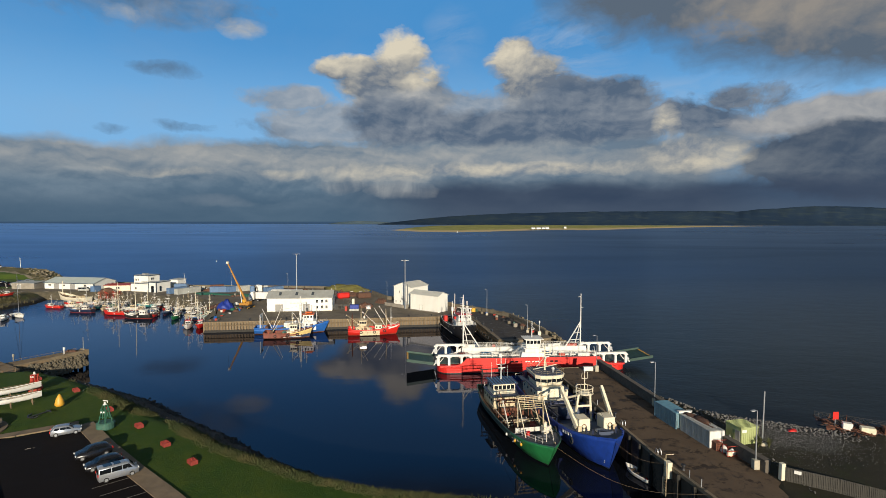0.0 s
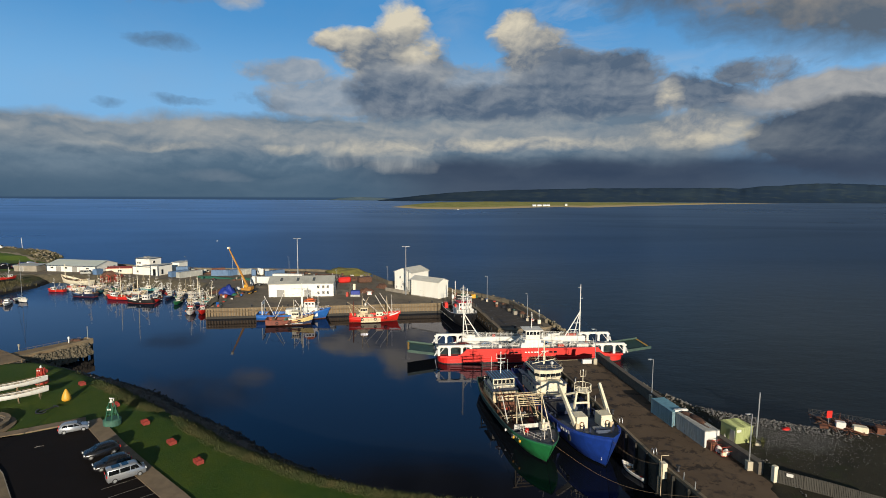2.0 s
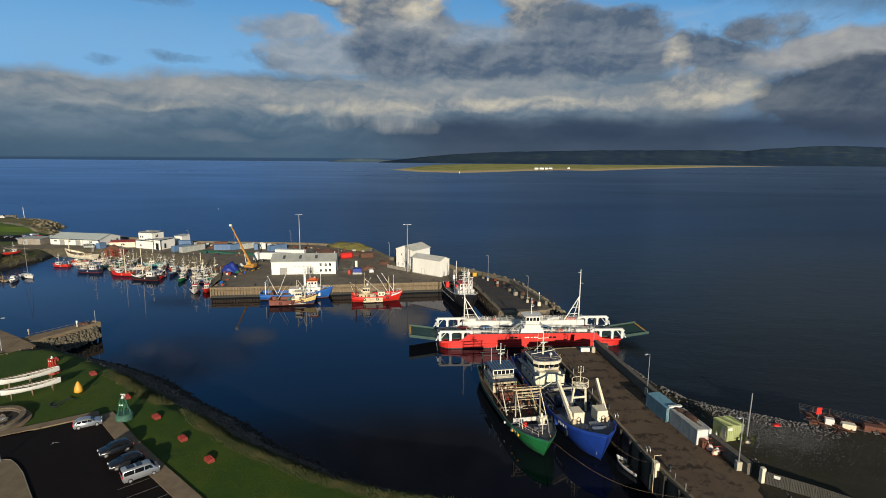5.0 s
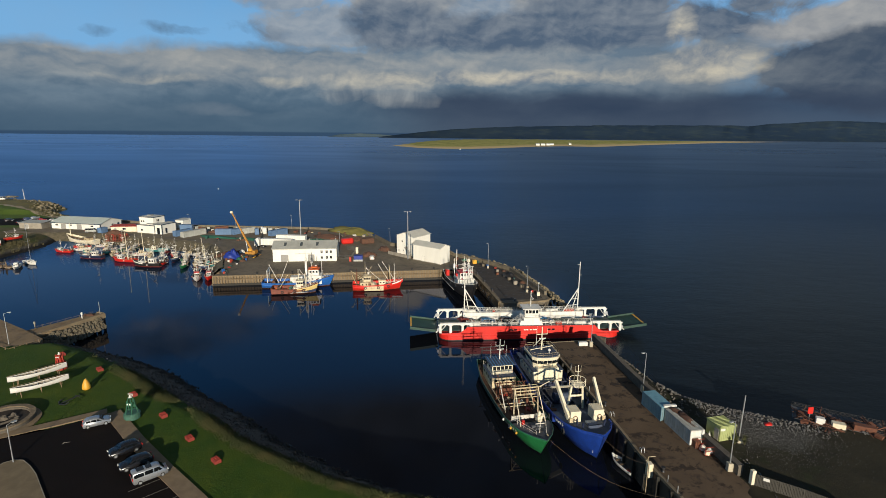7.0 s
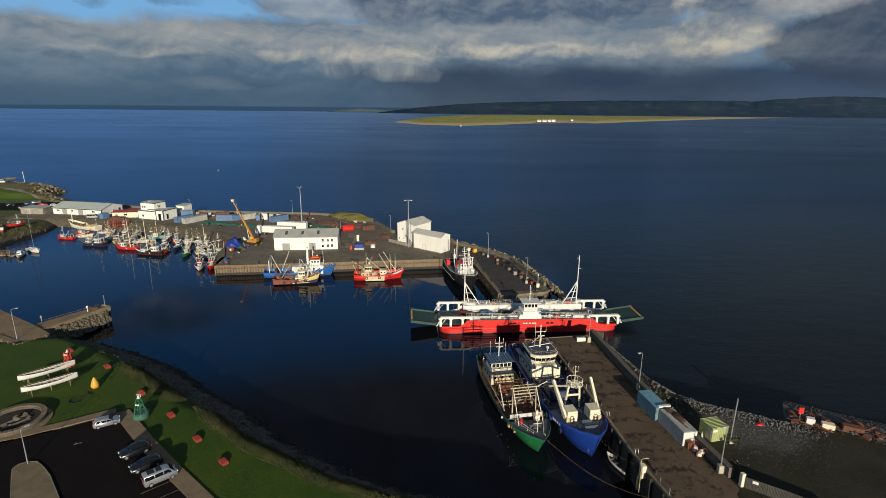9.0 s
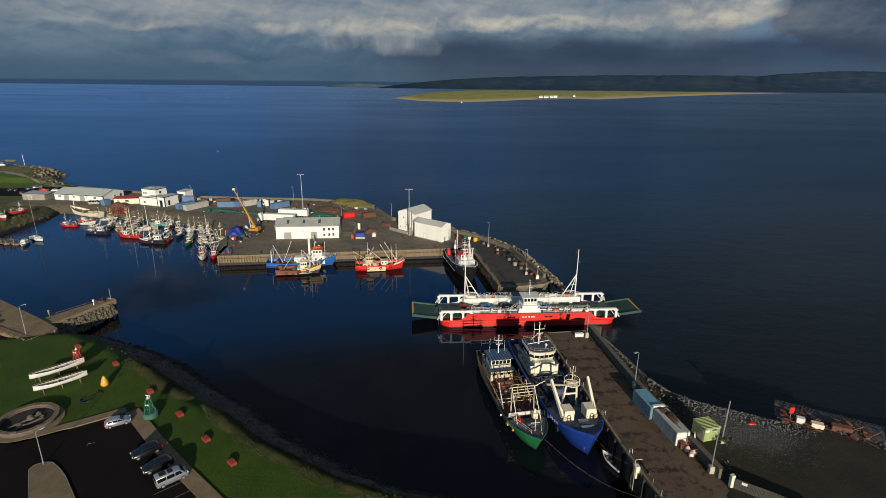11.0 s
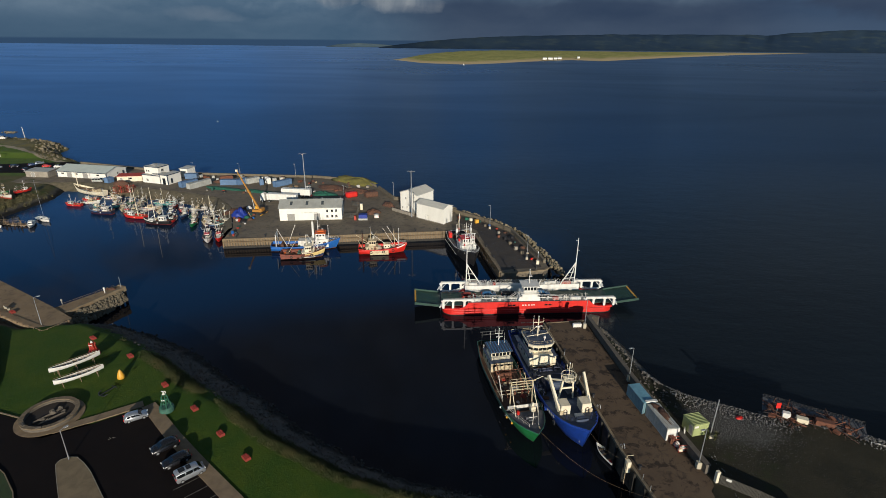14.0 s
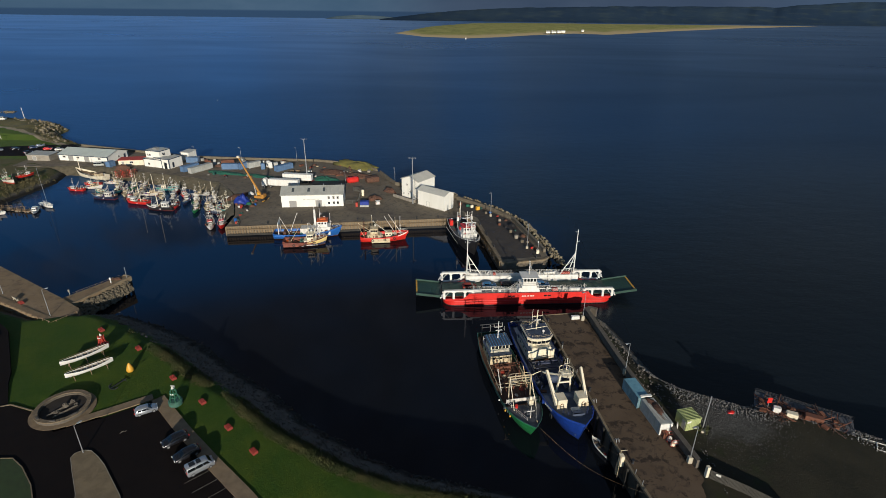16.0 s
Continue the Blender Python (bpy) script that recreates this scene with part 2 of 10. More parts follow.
GREEN_P = mat("green_paint", (0.02, 0.19, 0.055), (0.015, 0.12, 0.04), 1.0, 0.45, streak=2, rust=0.25)
GREEN_DARK = mat("dark_green_paint", (0.03, 0.10, 0.075), (0.022, 0.07, 0.055), 1.0, 0.6, rust=0.2)
TEAL_P = mat("teal_paint", (0.05, 0.28, 0.27), (0.04, 0.2, 0.2), 1.5, 0.5, rust=0.2)
BLUE_P = mat("blue_paint", (0.013, 0.050, 0.30), (0.010, 0.034, 0.19), 1.0, 0.42, streak=2, rust=0.2)
OXIDE_P = mat("red_oxide_paint", (0.20, 0.050, 0.028), (0.10, 0.035, 0.022), 1.4, 0.7, streak=2, rust=0.5)
MIDBLUE_P = mat("bright_blue_paint", (0.020, 0.125, 0.42), (0.016, 0.085, 0.30), 1.2, 0.5, rust=0.25)
SKYBLUE_P = mat("light_blue_paint", (0.06, 0.24, 0.46), (0.05, 0.17, 0.34), 1.2, 0.5, rust=0.3)
NAVY_P = mat("navy_paint", (0.016, 0.024, 0.06), (0.01, 0.016, 0.04), 1.0, 0.45)
BLACK_P = mat("black_paint", (0.012, 0.012, 0.014), (0.024, 0.022, 0.02), 1.0, 0.5, rust=0.12)
BROWN_P = mat("varnished_brown", (0.16, 0.06, 0.025), (0.1, 0.04, 0.02), 1.5, 0.5)
DECK_GREY = mat("grey_deck", (0.10, 0.105, 0.115), (0.06, 0.062, 0.07), 0.9, 0.8, rust=0.35)
DECK_BLUE = mat("blue_grey_deck", (0.06, 0.08, 0.125), (0.038, 0.05, 0.085), 0.9, 0.75, rust=0.25)
DECK_RUST = mat("rusty_deck", (0.13, 0.075, 0.05), (0.07, 0.04, 0.03), 1.1, 0.85, rust=0.8)
DECK_GREEN = mat("green_car_deck", (0.020, 0.058, 0.040), (0.013, 0.038, 0.028), 0.5, 0.55, rust=0.2)
WOOD = mat("weathered_timber", (0.22, 0.15, 0.085), (0.13, 0.085, 0.05), 2.0, 0.85, streak=4, bump=0.5)
RUST = mat("rusty_steel", (0.17, 0.062, 0.03), (0.085, 0.035, 0.022), 2.0, 0.85, bump=0.5)
STEEL = mat("galvanised_steel", (0.42, 0.43, 0.43), (0.32, 0.33, 0.34), 2.0, 0.45, 0.6, bump=0.1)
RUBBER = mat("black_rubber", (0.016, 0.016, 0.017), (0.03, 0.03, 0.03), 3.0, 0.85)
NET = mat("heaped_netting", (0.02, 0.13, 0.075), (0.012, 0.06, 0.05), 1.6, 0.95, bump=0.9, fine=9)
NET_BROWN = mat("brown_netting", (0.13, 0.06, 0.035), (0.05, 0.03, 0.022), 1.6, 0.95, bump=0.9, fine=9)
TARP_BLUE = mat("blue_tarpaulin", (0.012, 0.035, 0.27), (0.01, 0.025, 0.17), 1.6, 0.55, bump=0.6, fine=4)
CONCRETE = mat("quay_concrete", (0.30, 0.265, 0.21), (0.2, 0.175, 0.135), 0.5, 0.85, bump=0.4, fine=6)
CONCRETE_PALE = mat("pale_concrete", (0.46, 0.41, 0.30), (0.33, 0.29, 0.21), 0.8, 0.85, bump=0.3)
STONE = mat("sea_wall_stone", (0.12, 0.10, 0.075), (0.075, 0.062, 0.048), 1.2, 0.9, bump=0.7, fine=5)
ROCK_PALE = mat("pale_shore_stone", (0.165, 0.16, 0.15), (0.09, 0.088, 0.082), 1.5, 0.9, bump=0.5, fine=6, vary=0.5)
ROCK_ARM = mat("armour_rock", (0.225, 0.185, 0.115), (0.11, 0.09, 0.058), 1.0, 0.9, bump=0.6, fine=5, vary=0.5)
ROCK_DARK = mat("weedy_rock", (0.050, 0.046, 0.040), (0.024, 0.022, 0.020), 1.0, 0.8, bump=0.6, fine=5)
PILE = mat("wet_timber_piling", (0.235, 0.165, 0.088), (0.075, 0.052, 0.030), 1.0, 0.85, streak=3, bump=0.6, vary=0.6)
# weed colour taken down to near black, holding the pier face's shade too
PILE_WET_SHADED = mat("weeded_shaded_piling", (0.020, 0.017, 0.011), (0.011, 0.010, 0.007), 1.5, 0.7, bump=0.6)
RENDER_W = mat("white_wall_render", (0.80, 0.77, 0.68), (0.72, 0.69, 0.60), 0.25, 0.8, streak=3, bump=0.15)
ROOF_GREY = mat("grey_sheet_roof", (0.37, 0.37, 0.33), (0.28, 0.28, 0.25), 0.35, 0.6, bump=0.2)
ROOF_PALE = mat("pale_sheet_roof", (0.50, 0.49, 0.43), (0.42, 0.41, 0.37), 0.35, 0.6, bump=0.2)
ROOF_GREEN = mat("pale_green_sheet_roof", (0.46, 0.50, 0.45), (0.40, 0.44, 0.40), 0.35, 0.55, bump=0.2)
DOOR_GREY = mat("grey_door", (0.30, 0.29, 0.26), (0.25, 0.24, 0.22), 1.0, 0.6)
TRIM_DARK = mat("dark_trim", (0.03, 0.05, 0.08), (0.02, 0.03, 0.05), 1.0, 0.5)
CABIN_G = mat("pale_green_cladding", (0.36, 0.40, 0.17), (0.29, 0.32, 0.13), 1.2, 0.6, streak=3, rust=0.1)
CONT_BLUE = mat("pale_blue_container", (0.16, 0.27, 0.31), (0.11, 0.19, 0.22), 0.9, 0.6, streak=3, rust=0.35)
CONT_GREY = mat("grey_white_container", (0.42, 0.42, 0.38), (0.3, 0.3, 0.26), 0.9, 0.65, streak=3, rust=0.4)
CONT_DBLUE = mat("steel_blue_container", (0.11, 0.19, 0.32), (0.08, 0.14, 0.24), 0.9, 0.6, streak=3, rust=0.25)
SAND = mat("gravel_bed", (0.20, 0.15, 0.085), (0.13, 0.098, 0.055), 0.5, 0.95, bump=1.0, fine=7)
PAVING = mat("path_paving", (0.225, 0.162, 0.094), (0.15, 0.108, 0.065), 0.7, 0.9, bump=0.3)
PAINT_LINE = mat("road_marking", (0.20, 0.18, 0.15), (0.08, 0.072, 0.06), 3.0, 0.85, bump=0.1)
CAR_SILVER = mat("silver_car_paint", (0.43, 0.445, 0.465), (0.39, 0.405, 0.43), 1.0, 0.3, 0.55, bump=0.0)
CAR_BLACK = mat("black_car_paint", (0.008, 0.008, 0.010), (0.012, 0.012, 0.014), 1.0, 0.25, bump=0.0)
CAR_DARK = mat("dark_blue_car_paint", (0.02, 0.04, 0.10), (0.015, 0.03, 0.08), 1.0, 0.3, bump=0.0)
GLASS = glass_mat("dark_glass", (0.012, 0.015, 0.018))
SKYLIGHT = glass_mat("rooflight_glass", (0.06, 0.07, 0.075), 0.25)
LAMP_GLASS = glass_mat("lamp_glass", (0.7, 0.7, 0.66), 0.3)
SEA_DEFENCE = mat("weathered_brown_concrete", (0.17, 0.14, 0.095), (0.10, 0.083, 0.058), 0.7, 0.9, bump=0.5, fine=6)
BANK_WEED = mat("bank_weed", (0.12, 0.098, 0.042), (0.06, 0.062, 0.025), 0.4, 0.95, bump=0)
REED = mat("dry_shore_grass", (0.082, 0.078, 0.024), (0.034, 0.056, 0.012), 0.25, 0.9, bump=0.0)


def water_material():
    """Still dark water inside the harbour, wind-ruffled blue sea outside: a mirror that grows with the slant, over a dim body colour."""
    m = bpy.data.materials.new("sea_water")
    m.use_nodes = True
    Val.tree = tr = m.node_tree
    tr.nodes.remove(tr.nodes["Principled BSDF"])
    out = tr.nodes["Material Output"]
    geo = tr.nodes.new("ShaderNodeNewGeometry")
    sep = tr.nodes.new("ShaderNodeSeparateXYZ")
    tr.links.new(geo.outputs["Position"], sep.inputs[0])
    x, y = Val(sep.outputs[0]), Val(sep.outputs[1])
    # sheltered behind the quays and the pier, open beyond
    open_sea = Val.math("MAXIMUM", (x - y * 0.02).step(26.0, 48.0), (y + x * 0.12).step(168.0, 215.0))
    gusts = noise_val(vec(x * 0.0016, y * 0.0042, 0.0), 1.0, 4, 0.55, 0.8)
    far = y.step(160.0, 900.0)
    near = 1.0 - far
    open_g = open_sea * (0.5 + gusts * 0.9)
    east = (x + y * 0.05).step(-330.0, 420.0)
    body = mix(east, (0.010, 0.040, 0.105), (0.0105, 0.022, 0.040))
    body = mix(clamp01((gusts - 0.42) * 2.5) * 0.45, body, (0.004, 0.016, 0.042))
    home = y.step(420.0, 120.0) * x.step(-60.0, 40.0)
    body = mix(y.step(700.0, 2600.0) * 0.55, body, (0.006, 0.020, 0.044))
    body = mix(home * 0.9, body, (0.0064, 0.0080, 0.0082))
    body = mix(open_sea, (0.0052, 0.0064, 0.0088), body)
    w1 = noise_val(vec(x * 0.55, y * 0.8, 0.0), 1.0, 4, 0.55)
    w2 = noise_val(vec(x * 0.09, y * 0.16, 5.0), 1.0, 3, 0.5)
    w3 = noise_val(vec(x * 2.2, y * 3.0, 2.0), 1.0, 3, 0.6)
    h = w1 * 0.10 * (open_g * near * 0.8 + 0.05) + w2 * 0.5 * (open_g * near * 0.4 + 0.035) + w3 * 0.03 * (open_g * near * 0.7 + 0.06)
    bp = tr.nodes.new("ShaderNodeBump")
    bp.inputs["Strength"].default_value, bp.inputs["Distance"].default_value = 1.0, 0.6
    tr.links.new(h.s, bp.inputs["Height"])
    dif, glo = tr.nodes.new("ShaderNodeBsdfDiffuse"), tr.nodes.new("ShaderNodeBsdfGlossy")
    tr.links.new(body.s, dif.inputs["Color"])
    # dimmer, bluer reflections of each stretch are put into the mirror's tint
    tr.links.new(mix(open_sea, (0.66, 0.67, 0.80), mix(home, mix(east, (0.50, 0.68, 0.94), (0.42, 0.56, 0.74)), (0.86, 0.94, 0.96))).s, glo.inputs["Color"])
    tr.links.new((open_sea * (0.20 + gusts * 0.12) + 0.03).s, glo.inputs["Roughness"])
    tr.links.new(bp.outputs[0], glo.inputs["Normal"])
    fr = tr.nodes.new("ShaderNodeFresnel")
    fr.inputs["IOR"].default_value = 1.333
    tr.links.new(bp.outputs[0], fr.inputs["Normal"])
    slick = noise_val(vec(x * 0.0022, y * 0.0050, 3.0), 1.0, 3, 0.5, 0.8)
    # reflection is cut below Fresnel on the open sea, most to the east
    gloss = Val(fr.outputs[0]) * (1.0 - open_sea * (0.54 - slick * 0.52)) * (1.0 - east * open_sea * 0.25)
    both = tr.nodes.new("ShaderNodeMixShader")
    tr.links.new(gloss.s, both.inputs[0])
    tr.links.new(dif.outputs[0], both.inputs[1])
    tr.links.new(glo.outputs[0], both.inputs[2])
    tr.links.new(both.outputs[0], out.inputs["Surface"])
    return m


def lawn_material():
    """The home shore: mown lawn with roller stripes, bare yard on the pier side, weedy rock below the edge."""
    m = bpy.data.materials.new("shore_ground")
    m.use_nodes = True
    Val.tree = tr = m.node_tree
    b = tr.nodes["Principled BSDF"]
    geo = tr.nodes.new("ShaderNodeNewGeometry")
    sep = tr.nodes.new("ShaderNodeSeparateXYZ")
    tr.links.new(geo.outputs["Position"], sep.inputs[0])
    x, y, z = (Val(sep.outputs[i]) for i in range(3))
    pos = Val(geo.outputs["Position"])
    n1, n2 = noise_val(pos, 0.16, 6, 0.6, 0.5), noise_val(pos, 2.6, 5, 0.65)
    n3 = noise_val(pos, 14.0, 3, 0.6)
    stripe = Val.math("SINE", (x * 0.82 + y * 0.57) * 3.6) * 0.5 + 0.5
    grass = mix(clamp01((n1 - 0.4) * 3.2), (0.034, 0.069, 0.0048), (0.064, 0.089, 0.0062))
    grass = mix(stripe * 0.16, grass, (0.021, 0.060, 0.007))
    grass = mix(clamp01((n2 - 0.45) * 4.0) * 0.4, grass, (0.014, 0.042, 0.005))
    grass = mix(clamp01((noise_val(pos, 0.7, 5, 0.65, 0.8) - 0.45) * 3.5) * 0.5, grass, (0.055, 0.086, 0.013))
    dirt = mix(clamp01((n1 - 0.4) * 3.0), (0.034, 0.030, 0.018), (0.020, 0.019, 0.012))
    dirt = mix(clamp01((n2 - 0.55) * 3.0) * 0.5, dirt, (0.062, 0.060, 0.048))
    weeds = clamp01((noise_val(pos, 0.35, 5, 0.6) - 0.52) * 5.0) * x.step(62.0, 50.0)
    dirt = mix(weeds * 0.75, dirt, (0.026, 0.036, 0.010))
    u, w = (x - 53.0) * 0.100, (y - 81.0) * 0.125
    fan = clamp01((1.0 - (u * u + w * w) + (n1 - 0.5) * 1.6 + (n2 - 0.5) * 0.8) * 1.6)
    shingle = mix(clamp01((noise_val(pos, 5.0, 4, 0.7) - 0.42) * 4.0), (0.036, 0.034, 0.030), (0.125, 0.120, 0.108))
    dirt = mix(fan * 0.9, dirt, shingle)
    col = mix(clamp01(x.step(12.0, 20.0)), grass, dirt)
    rock = mix(clamp01((n2 - 0.35) * 2.4), (0.066, 0.060, 0.052), (0.125, 0.114, 0.100))
    pale = mix(clamp01((n2 - 0.35) * 2.4), (0.10, 0.095, 0.086), (0.05, 0.048, 0.042))
    rock = mix(x.step(34.0, 38.0), rock, pale)
    rock = mix((z + (n1 - 0.5) * 1.5).step(1.7, 0.7), rock, (0.014, 0.013, 0.011))
    edge = (z + (n2 - 0.5) * 1.6).step(4.3, 3.6) * clamp01((260.0 - y) * 0.1)
    edge = Val.math("MINIMUM", edge, 1.0)
    west = (x + 112.0).step(0.0, -8.0) * y.step(300.0, 250.0)
    edge = edge * (1.0 - west) + west * (z + (n2 - 0.5) * 2.0).step(2.6, 1.2)
    col = mix(west * clamp01((n1 - 0.28) * 4.0), col, mix(n2, (0.15, 0.12, 0.055), (0.05, 0.052, 0.022)))
    # the far playing field and the gravel track behind it
    field = y.step(262.0, 268.0) * x.step(-205.0, -212.0)
    off = Val.math("ABSOLUTE", (y - 297.0) + (x + 219.0) * 0.56 + (noise_val(pos, 0.03, 2, 0.5) - 0.5) * 8.0)
    moor = (y + x * 0.56).step(175.5, 178.0)
    col = mix(field, col, mix(clamp01((n1 - 0.35) * 3.0), (0.060, 0.105, 0.014), (0.085, 0.120, 0.020)))
    col = mix(field * moor, col, mix(clamp01((n1 - 0.36) * 4.0), (0.17, 0.145, 0.055), mix(n2, (0.055, 0.060, 0.018), (0.20, 0.17, 0.10))))
    col = mix(field * off.step(2.4, 1.5), col, (0.30, 0.25, 0.17))
    col = mix(edge, col, rock)
    tr.links.new(col.s, b.inputs["Base Color"])
    b.inputs["Roughness"].default_value = 0.92
    b.inputs["Specular IOR Level"].default_value = 0.2
    bp = tr.nodes.new("ShaderNodeBump")
    bp.inputs["Strength"].default_value, bp.inputs["Distance"].default_value = 1.0, 0.10
    tr.links.new((n2 + n3 * 0.6).s, bp.inputs["Height"])
    tr.links.new(bp.outputs[0], b.inputs["Normal"])
    return m


def paved_material(name, base, dark, pale, joint=None, wet=0.0, course=(0.0, 1.0), shine=0.2):
    """Asphalt or worn concrete with stains, damp patches and, where given, slab joints every joint metres."""
    m = bpy.data.materials.new(name)
    m.use_nodes = True
    Val.tree = tr = m.node_tree
    b = tr.nodes["Principled BSDF"]
    geo = tr.nodes.new("ShaderNodeNewGeometry")
    pos = Val(geo.outputs["Position"])
    n1, n2, n3 = noise_val(pos, 0.12, 6, 0.62, 0.8), noise_val(pos, 0.55, 6, 0.65, 0.6), noise_val(pos, 7.0, 4, 0.6)
    col = mix(clamp01((n1 - 0.36) * 3.2), base, pale)
    stain = clamp01((n2 - 0.52) * 7.0)
    col = mix(stain * 0.75, col, dark)
    if joint:
        sep = tr.nodes.new("ShaderNodeSeparateXYZ")
        tr.links.new(geo.outputs["Position"], sep.inputs[0])
        u = (Val(sep.outputs[0]) * course[0] + Val(sep.outputs[1]) * course[1]) / joint + (n1 - 0.5) * 0.25
        wave = Val.math("ABSOLUTE", Val.math("FRACT", u) - 0.5)
        ragged = n2 * 0.8 + noise_val(pos, 2.2, 5, 0.65, 0.5) * 0.35
        seam = clamp01((ragged + (0.5 - wave) * 0.34 - 0.70) * 11.0)
        col = mix(seam * 0.85, col, dark)
    col = mix((n3 - 0.35) * 0.7, col, tuple(c * 0.6 for c in base))
    tr.links.new(col.s, b.inputs["Base Color"])
    tr.links.new((0.9 - stain * wet).s, b.inputs["Roughness"])
    b.inputs["Specular IOR Level"].default_value = shine
    bp = tr.nodes.new("ShaderNodeBump")
    bp.inputs["Strength"].default_value, bp.inputs["Distance"].default_value = 0.4, 0.03
    tr.links.new((n3 + n2).s, bp.inputs["Height"])
    tr.links.new(bp.outputs[0], b.inputs["Normal"])
    return m


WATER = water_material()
ROCK_MID = mat("grey_brown_rock", (0.130, 0.116, 0.098), (0.060, 0.054, 0.046), 1.0, 0.9, bump=0.6, fine=5, vary=0.5)
PLANTER_RED = mat("dull_planter_red", (0.30, 0.038, 0.024), (0.19, 0.026, 0.018), 2.0, 0.7, rust=0.3, vary=0.4)
WET_TARMAC = paved_material("wet_pier_tarmac", (0.050, 0.045, 0.043), (0.024, 0.023, 0.024), (0.080, 0.068, 0.056), wet=0.5)
SHORE = lawn_material()
QUAY_TOP = paved_material("quay_tarmac", (0.140, 0.116, 0.086), (0.055, 0.046, 0.036), (0.20, 0.168, 0.122), wet=0.25)
PIER_TOP = paved_material("pier_concrete", (0.098, 0.068, 0.044), (0.026, 0.019, 0.014), (0.128, 0.090, 0.058), joint=4.4, wet=0.3, course=(-0.145, 0.99))
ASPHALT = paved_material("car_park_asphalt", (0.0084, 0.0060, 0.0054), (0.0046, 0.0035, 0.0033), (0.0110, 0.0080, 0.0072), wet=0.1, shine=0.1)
APRON_TOP = paved_material("apron_concrete", (0.205, 0.146, 0.086), (0.10, 0.07, 0.044), (0.25, 0.182, 0.108), wet=0.2)

# ---------------------------------------------------------------- mesh helpers
def box(bm, c, s, m=None, taper=1.0):
    """A box about c of size s; its top is scaled by taper. m: a pose for its vertices."""
    vs = []
    for z in (-0.5, 0.5):
        k = taper if z > 0 else 1.0
        for x, y in ((-0.5, -0.5), (0.5, -0.5), (0.5, 0.5), (-0.5, 0.5)):
            p = Vector((c[0] + x * s[0] * k, c[1] + y * s[1] * k, c[2] + z * s[2]))
            vs.append(bm.verts.new(m @ p if m else p))
    for f in ((3, 2, 1, 0), (4, 5, 6, 7), (0, 1, 5, 4), (1, 2, 6, 5), (2, 3, 7, 6), (3, 0, 4, 7)):
        bm.faces.new([vs[i] for i in f])
    return vs


def tube(bm, p0, p1, r0, r1=None, n=6):
    """A round bar from p0 to p1."""
    p0, p1 = Vector(p0), Vector(p1)
    r1 = r0 if r1 is None else r1
    q = (p1 - p0).to_track_quat("Z", "Y")
    a = [bm.verts.new(p0 + q @ Vector((r0 * math.cos(i * math.tau / n), r0 * math.sin(i * math.tau / n), 0))) for i in range(n)]
    b = [bm.verts.new(p1 + q @ Vector((r1 * math.cos(i * math.tau / n), r1 * math.sin(i * math.tau / n), 0))) for i in range(n)]
    for i in range(n):
        j = (i + 1) % n
        bm.faces.new((a[i], a[j], b[j], b[i]))
    bm.faces.new(a[::-1])
    bm.faces.new(b)


def path_tube(bm, pts, r, n=5):
    """One bent round bar through the points."""
    pts = [Vector(p) for p in pts]
    rows_ = []
    for i, p in enumerate(pts):
        q = (pts[min(i + 1, len(pts) - 1)] - pts[max(i - 1, 0)]).to_track_quat("Z", "Y")
        rows_.append([bm.verts.new(p + q @ Vector((r * math.cos(k * math.tau / n), r * math.sin(k * math.tau / n), 0))) for k in range(n)])
    for a, b in zip(rows_, rows_[1:]):
        s0 = min(range(n), key=lambda s: sum((a[k].co - b[(k + s) % n].co).length for k in range(n)))
        for k in range(n):
            j = (k + 1) % n
            bm.faces.new((a[k], a[j], b[(j + s0) % n], b[(k + s0) % n]))
    bm.faces.new(rows_[0][::-1])
    bm.faces.new(rows_[-1])


def ring(bm, c, radius, r, axis="z", n=12, k=6):
    """A torus: fenders, lifebuoys, tyres."""
    rows = []
    for i in range(n):
        a = i * math.tau / n
        row = []
        for j in range(k):
            b = j * math.tau / k
            u, w = (radius + r * math.cos(b)), r * math.sin(b)
            p = {"z": (u * math.cos(a), u * math.sin(a), w), "x": (w, u * math.cos(a), u * math.sin(a)),
                 "y": (u * math.cos(a), w, u * math.sin(a))}[axis]
            row.append(bm.verts.new(Vector(c) + Vector(p)))
        rows.append(row)
    for i in range(n):
        for j in range(k):
            bm.faces.new((rows[i][j], rows[(i + 1) % n][j], rows[(i + 1) % n][(j + 1) % k], rows[i][(j + 1) % k]))


def prism(bm, poly, z0, z1, inset=0.0):
    """A polygon in plan, drawn up from z0 to z1."""
    n = len(poly)
    area = sum(poly[i][0] * poly[(i + 1) % n][1] - poly[(i + 1) % n][0] * poly[i][1] for i in range(n))
    if area < 0:
        poly = poly[::-1]
    a = [bm.verts.new((p[0], p[1], z0)) for p in poly]
    b = [bm.verts.new((p[0], p[1], z1)) for p in poly]
    for i in range(n):
        j = (i + 1) % n
        bm.faces.new((a[i], a[j], b[j], b[i]))
    top = bm.faces.new(b)
    bot = bm.faces.new(a[::-1])
    if n > 4:
        bmesh.ops.triangulate(bm, faces=[top, bot])


def lathe(bm, prof, c=(0, 0, 0), n=12):
    """A turned form from (radius, height) pairs."""
    rows = []
    for r, z in prof:
        rows.append([bm.verts.new((c[0] + r * math.cos(i * math.tau / n), c[1] + r * math.sin(i * math.tau / n), c[2] + z)) for i in range(n)])
    for a, b in zip(rows, rows[1:]):
        for i in range(n):
            j = (i + 1) % n
            bm.faces.new((a[i], a[j], b[j], b[i]))
    bm.faces.new(rows[0][::-1])
    bm.faces.new(rows[-1])


